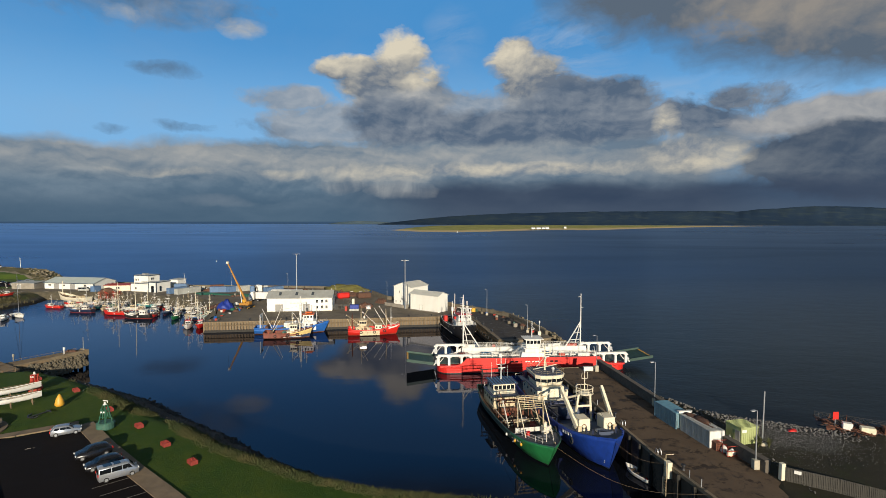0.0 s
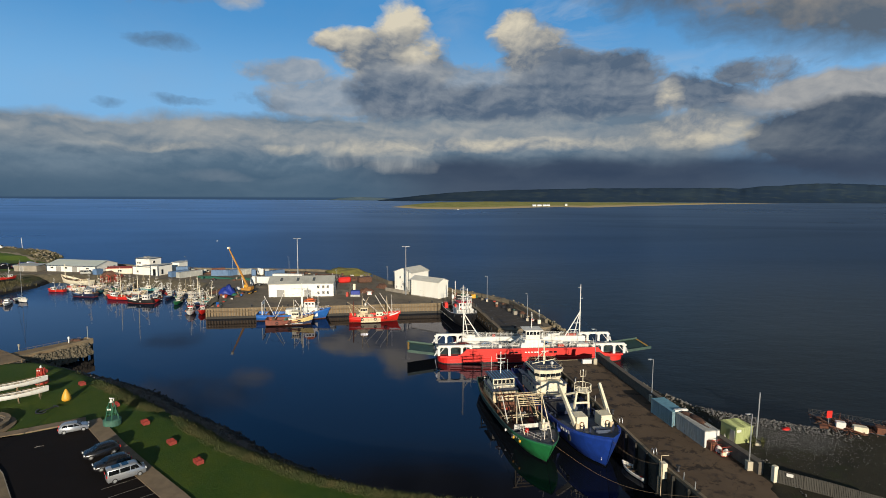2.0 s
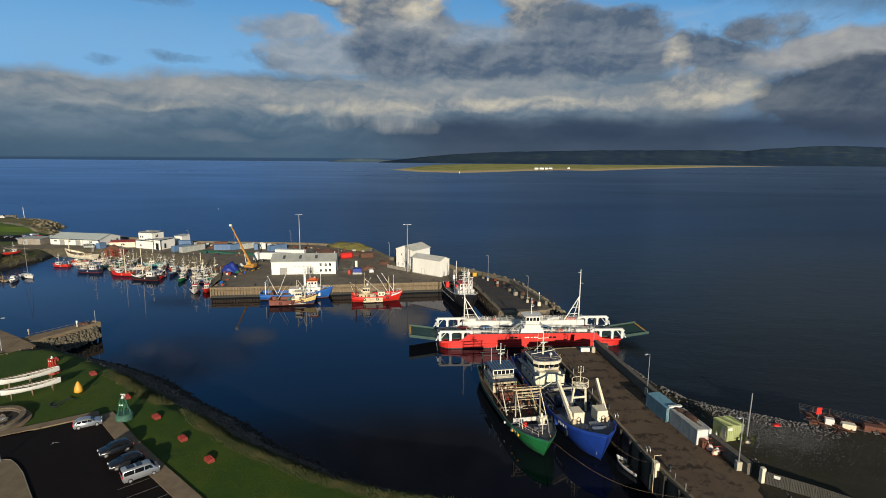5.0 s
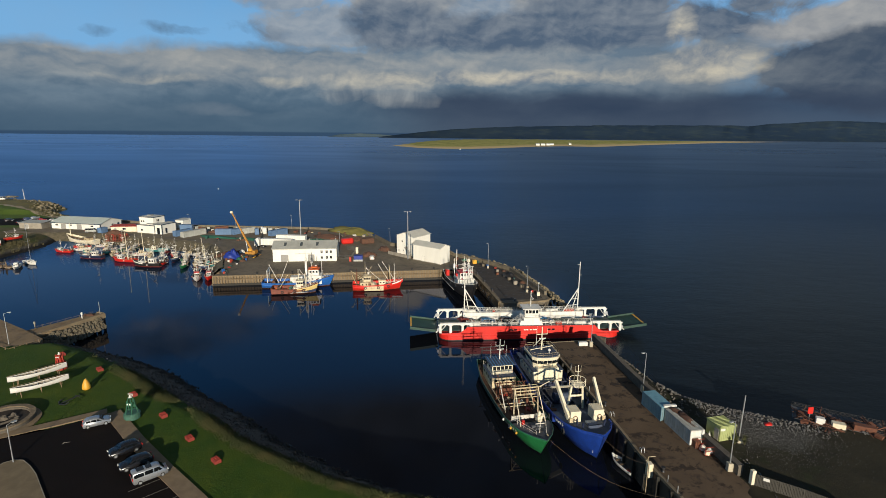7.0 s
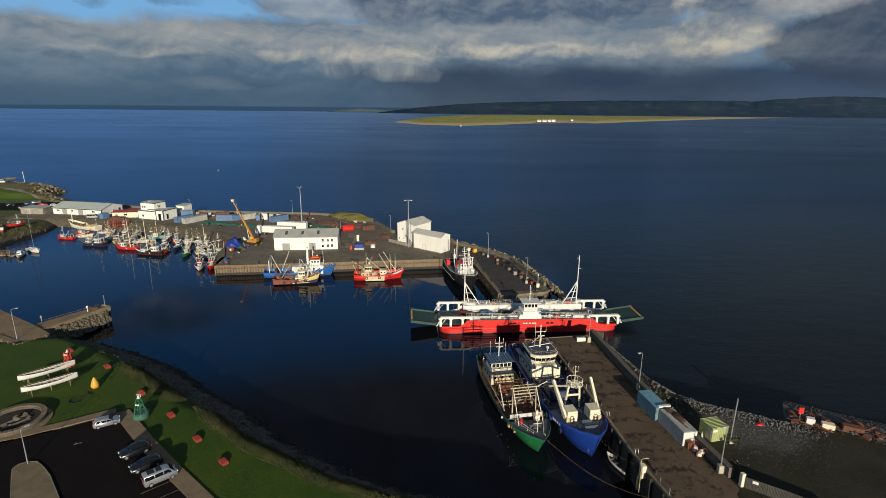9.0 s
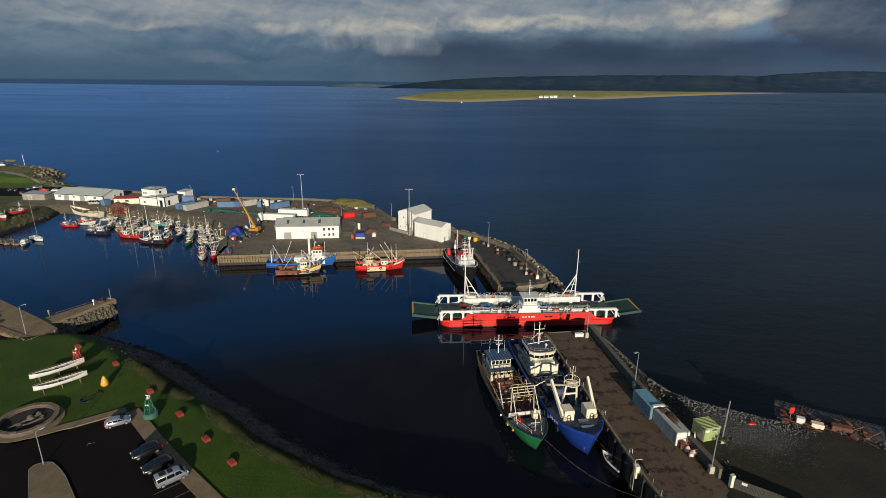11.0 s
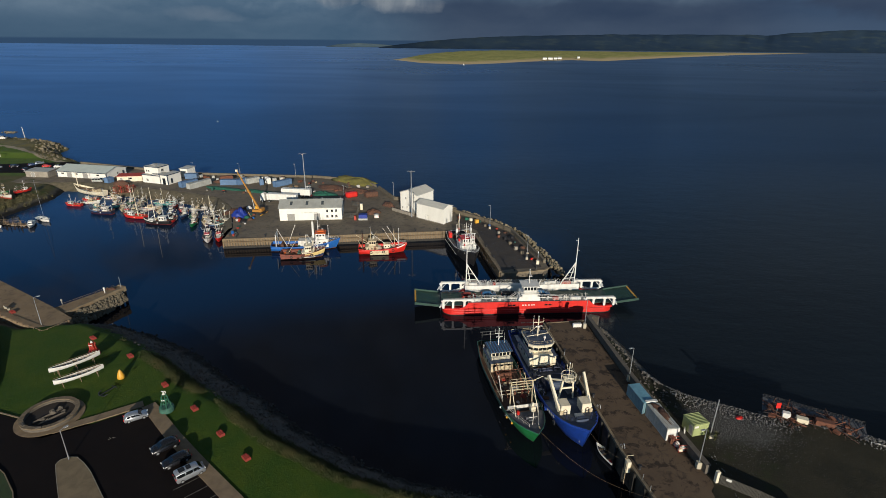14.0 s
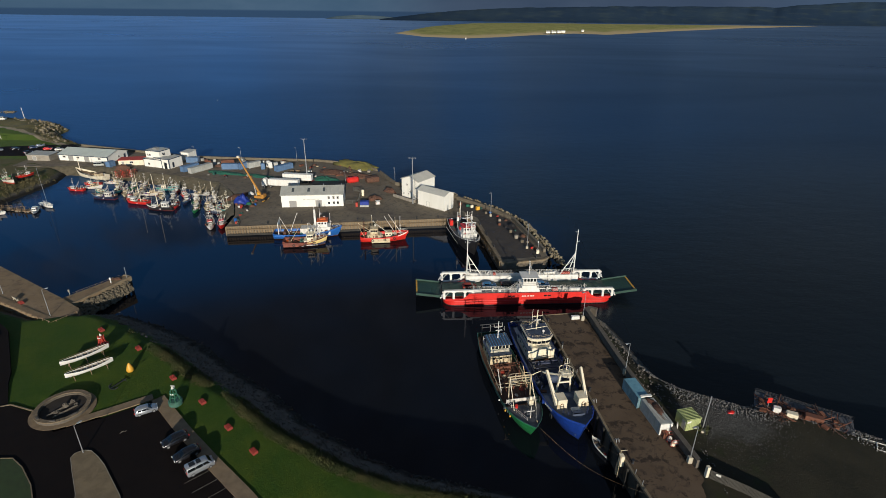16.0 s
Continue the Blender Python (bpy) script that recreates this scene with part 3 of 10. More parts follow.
def mesh_of(name, bm, material, smooth=False, bevel=0.0):
    if bevel:
        bmesh.ops.bevel(bm, geom=bm.edges[:], offset=bevel, segments=1, affect="EDGES", clamp_overlap=True)
    me = bpy.data.meshes.new(name)
    bm.to_mesh(me)
    bm.free()
    for mm in (material if isinstance(material, (list, tuple)) else [material]):
        me.materials.append(mm)
    if smooth:
        for p in me.polygons:
            p.use_smooth = True
    return me


def part(name, bm, material, parent, label="", smooth=False, bevel=0.0):
    """Links a bmesh as one mesh object under a thing or a part."""
    ob = new(name, mesh_of(name, bm, material, smooth, bevel))
    ob.parent = parent
    if label:
        tagged(ob, label)
    return ob


def shared(name, me, parent, m):
    """One more piece on a mesh that others use too."""
    ob = new(name, me)
    ob.parent = parent
    ob.matrix_basis = m
    return ob


def thing(name, label, category, m=None, group="", kind=""):
    ob = new(name)
    ob.empty_display_size = 0.5
    if m is not None:
        ob.matrix_basis = m
    return tagged(ob, label, category, group, kind)


def solid(name, bm, material, label, category, m=None, group="", kind="", smooth=False, bevel=0.0):
    ob = new(name, mesh_of(name, bm, material, smooth, bevel))
    if m is not None:
        ob.matrix_basis = m
    return tagged(ob, label, category, group, kind)


def B():
    return bmesh.new()


def boxes(*items):
    bm = B()
    for c, s in items:
        box(bm, c, s)
    return bm


def bars(items, r, n=6):
    bm = B()
    for a, b in items:
        tube(bm, a, b, r, n=n)
    return bm


def heading(p0, p1):
    """Degrees about z that turn +x towards p1 from p0."""
    return math.degrees(math.atan2(p1[1] - p0[1], p1[0] - p0[0]))


def inside(poly, x, y):
    """Signed distance to a polygon, positive inside (numpy)."""
    x, y = np.asarray(x, float), np.asarray(y, float)
    best, odd = np.full(x.shape, 1e9), np.zeros(x.shape, bool)
    for (ax, ay), (bx, by) in zip(poly, poly[1:] + poly[:1]):
        dx, dy = bx - ax, by - ay
        k = np.clip(((x - ax) * dx + (y - ay) * dy) / (dx * dx + dy * dy), 0, 1)
        best = np.minimum(best, np.hypot(x - ax - k * dx, y - ay - k * dy))
        cross = (ay > y) != (by > y)
        odd ^= cross & (x < dx * (y - ay) / (dy if abs(dy) > 1e-9 else 1e-9) + ax)
    return np.where(odd, best, -best)


def rocks(name, spots, material, label, seed=1):
    """A heap of broken stones, joined: spots are (x, y, z, size)."""
    rnd = random.Random(seed)
    shape = B()
    bmesh.ops.create_icosphere(shape, subdivisions=1, radius=1.0)
    base = [v.co.copy() for v in shape.verts]
    tris = [[v.index for v in f.verts] for f in shape.faces]
    shape.free()
    vs, fs = [], []
    for x, y, z, s in spots:
        q = Euler((rnd.uniform(0, 6), rnd.uniform(0, 6), rnd.uniform(0, 6))).to_matrix()
        k = Vector((rnd.uniform(0.7, 1.2), rnd.uniform(0.6, 1.0), rnd.uniform(0.45, 0.8))) * s
        o = len(vs)
        for b in base:
            p = q @ Vector((b.x * k.x, b.y * k.y, b.z * k.z)) * rnd.uniform(0.78, 1.15)
            vs.append((x + p.x, y + p.y, z + p.z))
        fs += [[o + i for i in t] for t in tris]
    me = bpy.data.meshes.new(name)
    me.from_pydata(vs, [], fs)
    me.materials.append(material)
    return tagged(new(name, me), label, "rocks", kind="stuff")

# ---------------------------------------------------------------- sea and land
bm = B()
for ring_r in ((-4900, 4900, -1500, 4940),):
    x0, x1, y0, y1 = ring_r
    bm.faces.new([bm.verts.new((x, y, 0.0)) for x, y in ((x0, y0), (x1, y0), (x1, y1), (x0, y1))])
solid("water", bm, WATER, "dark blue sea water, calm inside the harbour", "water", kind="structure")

SHORE_EDGE = [(600, -400), (600, 20), (200, 45), (120, 64), (84, 72), (77, 76.5), (71, 82.5), (65.5, 83.5), (61.5, 81.5), (55, 85), (48, 88.4), (43.8, 92.2),
              (40.8, 98.5), (37.9, 112), (36.6, 117.2), (34.8, 117.2), (42.5, 66), (38, 54), (24, 52), (10, 58.5), (0, 60.2), (-8, 61.5),
              (-17.8, 65.2), (-24.5, 69.2), (-32.8, 74), (-41.7, 81.4), (-46, 84.3), (-55, 90.3), (-63, 96.7), (-72, 103), (-79, 107.4),
              (-89, 112.6), (-95, 112.5), (-104, 111), (-122, 118), (-144, 132), (-168, 150), (-182, 164), (-190, 190), (-189.5, 211), (-188.5, 220), (-187.5, 234), (-191, 246), (-207, 262),
              (-212, 296), (-230, 309), (-246, 322), (-256, 334), (-258, 346), (-272, 358), (-306, 372), (-420, 404), (-600, 424), (-600, -400)]


def ground_height(x, y):
    d = inside(SHORE_EDGE, x, y)
    top = np.interp(x, [-105, -84, 8, 22], [4.3, 5.5, 5.5, 4.85])
    top = np.where(y > 195, 3.3, top)
    top = np.where((y > 308) & (d > 2), 3.3 + 2.0 * np.clip((d - 2) / 9, 0, 1), top)
    run = np.interp(x, [-205, -190, -150, -100, -84, -60, 0, 30], [9.0, 7.0, 5.0, 8.0, 10.0, 12.5, 9.0, 7.0])
    return top - np.clip(-d / run, 0, 1.4) * (top + 0.6), d


def steps(*spans):
    return np.concatenate([np.arange(a, b, s) for a, b, s in spans])


gx = steps((-600, -330, 30), (-330, -110, 3), (-110, 130, 1.1), (130, 601, 30))
gy = steps((-400, 30, 30), (30, 130, 1.1), (130, 380, 3), (380, 441, 15))
GX, GY = np.meshgrid(gx, gy)
GZ, GD = ground_height(GX, GY)
bump_field = np.array([noise.noise((a * 0.45, b * 0.45, 0)) + 0.5 * noise.noise((a * 1.1, b * 1.1, 4)) for a, b in zip(GX.ravel(), GY.ravel())]).reshape(GX.shape)
GZ = GZ + bump_field * np.where(GD < -0.4, 0.38, np.where((GX < -140) & (GD < 14), 0.5, 0.05)) * (GZ > -1.5)
GZ[(GY > 312) & (GD > 0)] += (np.abs(bump_field) * 1.3)[(GY > 312) & (GD > 0)]
nx = len(gx)
keep = (GD > -26)
vs = np.column_stack([GX.ravel(), GY.ravel(), GZ.ravel()])
fs = [(i * nx + j, i * nx + j + 1, (i + 1) * nx + j + 1, (i + 1) * nx + j) for i in range(len(gy) - 1) for j in range(nx - 1) if keep[i, j] or keep[i + 1, j + 1]]
me = bpy.data.meshes.new("ground")
me.from_pydata([tuple(v) for v in vs], [], fs)
me.materials.append(SHORE)
for p in me.polygons:
    p.use_smooth = True
tagged(new("ground", me), "mown green lawn, bare yard and weedy rock shore", "ground", kind="structure")

# ---- the far quay with its bent outer pier
QUAY_Z = 3.4
QUAY = [(-214, 250), (-198, 251), (-184, 253.5), (-165, 250), (-140, 242.5), (-118, 236), (-102, 228), (-91, 214), (-85.5, 200), (-81, 188), (-80, 176.5), (-48, 181), (8.6, 189.4), (11.4, 179),
        (16.6, 151.4), (18.5, 150), (30.5, 153.2), (32, 155), (31.6, 161), (24.8, 189), (16, 201), (4, 212), (-4, 219), (-24, 230), (-34, 250), (-50, 262),
        (-68, 267), (-107, 269), (-134, 271), (-206, 293), (-216, 270)]
bm = B()
prism(bm, QUAY, -2.0, QUAY_Z)
solid("quay", bm, QUAY_TOP, "dark tarmac harbour quay with a bent outer pier", "quay", kind="structure")


bm = B()
prism(bm, [(11.0, 189.0), (12.2, 181), (17.2, 152.4), (29.9, 155.0), (29.6, 160), (23.2, 187), (14.8, 198), (6.0, 206), (3.0, 200)], QUAY_Z - 0.1, QUAY_Z + 0.012)
solid("pier_surface", bm, WET_TARMAC, "damp dark tarmac on the outer pier", "tarmac", kind="structure")


def along(line, step):
    """Points and headings at even steps along a line."""
    out, rest = [], 0.0
    for a, b in zip(line, line[1:]):
        a, b = Vector(a), Vector(b)
        L = (b - a).length
        d = rest
        while d < L:
            out.append((a + (b - a) * (d / L), heading(a, b)))
            d += step
        rest = d - L
    return out


def run_of(bm, line, width, z0, z1, side=0.0):
    """A straight-sided kerb or wall along a line; side shifts it to its left."""
    line = [Vector(p) for p in line]
    nrm = []
    for i in range(len(line)):
        a, b = line[max(i - 1, 0)], line[min(i + 1, len(line) - 1)]
        d = (b - a).normalized()
        nrm.append(Vector((-d.y, d.x)))
    rows = []
    for p, n in zip(line, nrm):
        l, r = p + n * (side + width / 2), p + n * (side - width / 2)
        rows.append([bm.verts.new((q.x, q.y, z)) for q, z in ((l, z0), (r, z0), (r, z1), (l, z1))])
    for a, b in zip(rows, rows[1:]):
        for i in range(4):
            j = (i + 1) % 4
            bm.faces.new((a[i], a[j], b[j], b[i]))
    bm.faces.new(rows[0])
    bm.faces.new(rows[-1][::-1])


COPE = mat("worn_cope", (0.22, 0.168, 0.100), (0.13, 0.098, 0.06), 0.6, 0.85, bump=0.4)
front = [(-80, 176.5), (-48, 181), (8.6, 189.4), (11.4, 179), (16.6, 151.4), (18.5, 150), (30.5, 153.2), (32, 155)]
bm = B()
run_of(bm, front, 0.8, QUAY_Z - 0.3, QUAY_Z + 0.16, side=-0.1)
solid("quay_cope", bm, COPE, "pale worn concrete cope along the quay edge", "cope", kind="structure")
piles = thing("quay_piling", "brown timber piling along the quay face, weedy below", "piling", kind="structure")
bm = B()
box(bm, (0, 0, 1.72), (0.5, 0.42, 3.44))
pile_me = mesh_of("pile", bm, PILE)
for p, h in along(front[:3], 0.95):
    n = Vector((math.sin(radians(h)), -math.cos(radians(h))))
    shared("pile", pile_me, piles, pose(p.x + n.x * 0.35, p.y + n.y * 0.35, 0.05, 0, random.uniform(-1, 1), h))
for p, h in along(front[3:5], 1.1):
    n = Vector((math.sin(radians(h)), -math.cos(radians(h))))
    shared("pile", pile_me, piles, pose(p.x + n.x * 0.3, p.y + n.y * 0.3, 0.05, 0, random.uniform(-1, 1), h))
bm = B()
run_of(bm, front[:3], 0.5, -1.0, 0.75, side=-0.42)
run_of(bm, front[3:6], 0.5, -1.0, 0.75, side=-0.35)
part("weed_band", bm, PILE_WET_SHADED, piles, "dark weed below the tide line")
bm = B()
run_of(bm, front[:3], 0.28, 2.1, 2.5, side=-0.75)
part("waling", bm, PILE, piles)

# rough sloping bank along the inner harbour
bm = B()
inner = along([(-204, 240), (-198, 250.4), (-184, 252.9), (-165, 249.4), (-140, 241.9), (-118, 235.4), (-102.4, 227.6), (-91.6, 213.6), (-86.2, 199.6), (-81.6, 188)], 1.6)
rows = []
for p, h in inner:
    n = Vector((math.sin(radians(h)), -math.cos(radians(h))))
    k = 1.0 + 0.35 * noise.noise((p.x * 0.08, p.y * 0.08, 2))
    rows.append([bm.verts.new((p.x + n.x * d * k, p.y + n.y * d * k, z + 0.35 * noise.noise((p.x * 0.5, p.y * 0.5, d)))) for d, z in ((-0.4, QUAY_Z + 0.1), (1.0, 3.2), (2.4, 2.1), (4.0, 1.0), (6.0, -0.5))])
for a, b in zip(rows, rows[1:]):
    for i in range(4):
        bm.faces.new((a[i], b[i], b[i + 1], a[i + 1]))
solid("harbour_bank", bm, mat("weedy_rubble", (0.12, 0.098, 0.060), (0.055, 0.050, 0.030), 0.7, 0.95, bump=0.9, fine=3), "sloping brown rubble bank with weeds inside the harbour", "bank", kind="structure", smooth=True)

# parapet along the outer pier's sea side, with rock armour below
parapet = [(31.4, 158.5), (30.6, 162), (24.0, 188), (15.4, 199.6), (3.4, 210.8)]
bm = B()
run_of(bm, parapet, 0.9, QUAY_Z - 0.2, QUAY_Z + 1.25)
solid("parapet", bm, SEA_DEFENCE, "low concrete parapet on the outer pier", "parapet", kind="structure")
bm = B()
run_of(bm, [(3.4, 211.5), (-4, 218), (-24, 229), (-33, 247)], 0.6, QUAY_Z - 0.2, QUAY_Z + 1.5)
solid("parapet", bm, SEA_DEFENCE, "pale concrete sea wall behind the ice plant", "parapet", kind="structure")
bm = B()
run_of(bm, [(-36, 252), (-50, 262.6), (-68, 267.4), (-107, 269.2), (-134, 271), (-206, 293)], 0.7, QUAY_Z - 0.2, QUAY_Z + 1.1)
solid("parapet", bm, SEA_DEFENCE, "low weathered wall on the quay's seaward edge", "parapet", kind="structure")

# ---- the near pier with its sea wall
PIER_Z = 4.8
PIER = [(24.0, 116.6), (34.6, 118.4), (37.6, 93.5), (43.4, 62.5), (47, 48), (38, 40), (33.6, 53), (32.4, 61.4), (30.2, 72), (28.2, 88)]
bm = B()
prism(bm, PIER, -2.0, PIER_Z)
solid("pier", bm, PIER_TOP, "brown stained concrete working pier", "pier", kind="structure")
sea_wall = [(42.6, 67.8), (38.2, 92.5), (35.2, 118.2)]
bm = B()
run_of(bm, sea_wall, 0.75, 1.0, PIER_Z + 1.55)
solid("sea_wall", bm, STONE, "dark stone sea wall along the pier", "wall", kind="structure")
bm = B()
run_of(bm, sea_wall, 0.95, PIER_Z + 1.55, PIER_Z + 1.72)
solid("wall_cope", bm, STONE, "weathered concrete coping on the sea wall", "coping", kind="structure")
pier_edge = [(47, 20), (33.6, 53), (32.4, 61.4), (30.2, 72), (28.2, 88), (24.0, 116.6), (34.6, 118.4)]
bm = B()
run_of(bm, pier_edge[1:], 0.45, PIER_Z - 0.35, PIER_Z + 0.12, side=-0.1)
solid("pier_kerb", bm, COPE, "worn concrete kerb along the pier edge", "kerb", kind="structure")
bm = B()
for p, h in along(pier_edge[2:6], 3.2):
    n = Vector((-math.sin(radians(h)), math.cos(radians(h))))
    box(bm, (p.x + n.x * 0.3, p.y + n.y * 0.3, 1.9), (0.4, 0.4, 5.6), None)
solid("fender_piles", bm, PILE_WET_SHADED, "dark timber fender piles on the pier face", "piles", kind="structure")

# ---- stub jetty and the concrete apron on the home shore
APRON_Z = 4.5
bm = B()
prism(bm, [(-190, 178), (-134.6, 141.2), (-103.0, 122.4), (-94.4, 116.8), (-93.6, 114.8), (-96.3, 109.6), (-106.8, 114.6), (-122, 122.0), (-160, 146), (-196, 168)], -2.0, APRON_Z)
solid("apron", bm, APRON_TOP, "sandy brown concrete quayside apron", "apron", kind="structure")
bm = B()
prism(bm, [(-102.9, 122.6), (-94.2, 136.6), (-91.5, 135.6), (-98.4, 118.6), (-99.5, 118.6)], 3.1, 4.12)
solid("jetty", bm, APRON_TOP, "short concrete jetty on timber piles", "jetty", kind="structure")
bm = B()
run_of(bm, [(-98.6, 119.2), (-91.6, 135.5), (-94.1, 136.4)], 0.5, 3.0, 4.35)
solid("jetty_kerb", bm, COPE, "pale timber and concrete kerb on the jetty", "kerb", kind="structure")
bm = B()
for i in range(6):
    k = i / 5
    box(bm, (-94.6 + 2.8 * k, 128.8 + 6.4 * k, 1.0), (0.5, 0.5, 4.3))
    box(bm, (-97.4 + 3.1 * k, 131.6 + 4.6 * k, 1.0), (0.5, 0.5, 4.3))
solid("jetty_piles", bm, PILE_WET_SHADED, "dark timber piles under the jetty", "piles", kind="structure")

# ---- car park, path, island, round monument
CP = 5.62
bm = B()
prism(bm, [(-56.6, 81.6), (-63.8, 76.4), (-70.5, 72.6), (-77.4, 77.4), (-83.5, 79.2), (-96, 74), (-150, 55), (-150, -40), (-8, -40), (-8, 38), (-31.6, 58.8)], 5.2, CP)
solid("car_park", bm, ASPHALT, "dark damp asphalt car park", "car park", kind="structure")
bm = B()
run_of(bm, [(-8.0, 38.8), (-32.0, 60.2), (-39.4, 66.4), (-47.6, 73.6), (-56.4, 82.0)], 2.4, 5.3, CP + 0.09)
solid("path", bm, PAVING, "pale concrete path between lawn and car park", "path", kind="structure")
bm = B()
run_of(bm, [(-57.6, 82.4), (-64.4, 77.8), (-69.5, 74.6)], 1.8, 5.3, CP + 0.08)
solid("path", bm, PAVING, "pale concrete kerb path beside the lawn", "path", kind="structure")
bm = B()
run_of(bm, [(-77.6, 77.8), (-83.4, 79.5), (-96, 74.6), (-150, 55.6)], 0.25, 5.3, CP + 0.1)
solid("kerb", bm, COPE, "pale concrete kerb", "kerb", kind="structure")
lines = thing("parking_lines", "worn white parking bay lines", "road marking", kind="structure")
for i in range(5):
    o = Vector((-42.0, 61.9)) + Vector((2.0, -1.75)) * i
    bm = B()
    run_of(bm, [o, o + Vector((3.4, 3.2))], 0.09, CP - 0.02, CP + 0.008)
    part("bay_line", bm, PAINT_LINE, lines)
bm = B()
isl = [(-63.3, 67.6), (-62.4, 68.3), (-61.0, 68.3), (-59.0, 67.0), (-56.8, 65.2), (-53.3, 61.7), (-50.8, 59.2), (-45, 50), (-44.6, 47), (-47, 45), (-51, 48), (-58.0, 59.5), (-61.5, 64.0), (-63.4, 66.6)]
prism(bm, isl, 5.2, CP + 0.17)
solid("traffic_island", bm, SAND, "sandy gravel traffic island with a kerb", "island", kind="structure")
bm = B()
run_of(bm, isl + isl[:1], 0.1, 5.3, CP + 0.19)
solid("island_kerb", bm, CONCRETE, "pale kerb round the gravel island", "kerb", kind="structure")
bm = B()
prism(bm, [(-86, 56), (-76.0, 66.2), (-73, 66.3), (-70.1, 64.5), (-66.1, 61.0), (-63.6, 58), (-60, 50), (-70, 40), (-90, 44)], 5.2, CP + 0.16)
solid("green_verge", bm, mat("verge_turf", (0.028, 0.05, 0.011), (0.018, 0.034, 0.009), 1.0, 0.95, bump=0.6), "dark green turf verge inside a kerb", "verge", kind="structure")
bm = B()
run_of(bm, [(-86, 56), (-76.0, 66.2), (-73, 66.3), (-70.1, 64.5), (-66.1, 61.0), (-63.6, 58), (-60, 50)], 0.16, 5.3, CP + 0.2)
solid("kerb", bm, COPE, "pale kerb of the verge", "kerb", kind="structure")
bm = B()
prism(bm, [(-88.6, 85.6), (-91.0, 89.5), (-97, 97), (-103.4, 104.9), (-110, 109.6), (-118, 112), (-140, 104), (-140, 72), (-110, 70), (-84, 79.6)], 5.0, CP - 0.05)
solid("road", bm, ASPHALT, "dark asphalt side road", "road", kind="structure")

# ---- far shore: sandy spit, hills, distant headland
def far_land(name, pts, label, material, rise=6.0, seed=3, cells=90, rows=9):
    """A low far shore: pts give its near waterline and its back line, in pairs."""
    vsf, fsf = [], []
    near, back = [Vector(p[0]) for p in pts], [Vector(p[1]) for p in pts]
    for j in range(cells + 1):
        k = j / cells * (len(pts) - 1)
        i = min(int(k), len(pts) - 2)
        a, b = near[i].lerp(near[i + 1], k - i), back[i].lerp(back[i + 1], k - i)
        for r in range(rows + 1):
            q = r / rows
            p = a.lerp(b, q)
            h = math.sin(min(q * 1.15, 1.0) * math.pi) ** 0.6 if 0 < q < 1 else 0.0
            h *= rise * (0.55 + 0.7 * (0.5 + 0.5 * noise.noise((p.x * 0.012, p.y * 0.012, seed)))) * min(1.0, 6 * k / (len(pts) - 1) + 0.05) * (1.0 - 0.72 * k / (len(pts) - 1)) * min(1.0, 5 * (1 - k / (len(pts) - 1)))
            vsf.append((p.x, p.y, h - 0.2 if r else -0.6))
    w = rows + 1
    for j in range(cells):
        for r in range(rows):
            fsf.append((j * w + r, (j + 1) * w + r, (j + 1) * w + r + 1, j * w + r + 1))
    me = bpy.data.meshes.new(name)
    me.from_pydata(vsf, [], fsf)
    me.materials.append(material)
    for p in me.polygons:
        p.use_smooth = True
    return tagged(new(name, me), label, "far shore", kind="structure")


def far_material(name, c1, c2, c3, scale, band=None, tall=1.0):
    m = bpy.data.materials.new(name)
    m.use_nodes = True
    Val.tree = tr = m.node_tree
    b = tr.nodes["Principled BSDF"]
    geo = tr.nodes.new("ShaderNodeNewGeometry")
    sep = tr.nodes.new("ShaderNodeSeparateXYZ")
    tr.links.new(geo.outputs["Position"], sep.inputs[0])
    z = Val(sep.outputs[2])
    pos = vec(Val(sep.outputs[0]), Val(sep.outputs[1]) / tall, z * tall)
    n1, n2 = noise_val(pos, scale, 6, 0.6, 0.8), noise_val(pos, scale * 5, 5, 0.6)
    col = mix(clamp01((n1 - 0.4) * 4), c1, c2)
    col = mix(clamp01((n2 - 0.5) * 4) * 0.8, col, c3)
    if band:
        col = mix(z.step(band[1], band[0]), col, band[2])
    tr.links.new(col.s, b.inputs["Base Color"])
    b.inputs["Roughness"].default_value = 1.0
    b.inputs["Specular IOR Level"].default_value = 0.0
    return m


SPIT = far_material("dune_grass", (0.33, 0.31, 0.115), (0.23, 0.235, 0.085), (0.115, 0.118, 0.052), 0.012, band=(2.2, 5.2, (0.46, 0.36, 0.20)))
# blue haze and rain-cloud shade are put into the hills' base colours
HILL = far_material("hazed_far_hill", (0.020, 0.036, 0.062), (0.028, 0.046, 0.068), (0.046, 0.064, 0.068), 0.0016, tall=7.0)
far_land("sand_spit", [((-196, 1985), (-180, 2020)), ((-85, 1734), (-98, 2886)), ((44, 1649), (146, 3850)), ((152, 1752), (400, 4120)), ((261, 1910), (620, 4150)), ((458, 2118), (800, 4180)),
                       ((564, 2039), (1000, 4180)), ((976, 2532), (1600, 4130)), ((1614, 3205), (2200, 4060)), ((2505, 3960), (2620, 4020))],
         "low sunlit sand spit with pale green dunes", SPIT, 15.0, cells=140, rows=16)


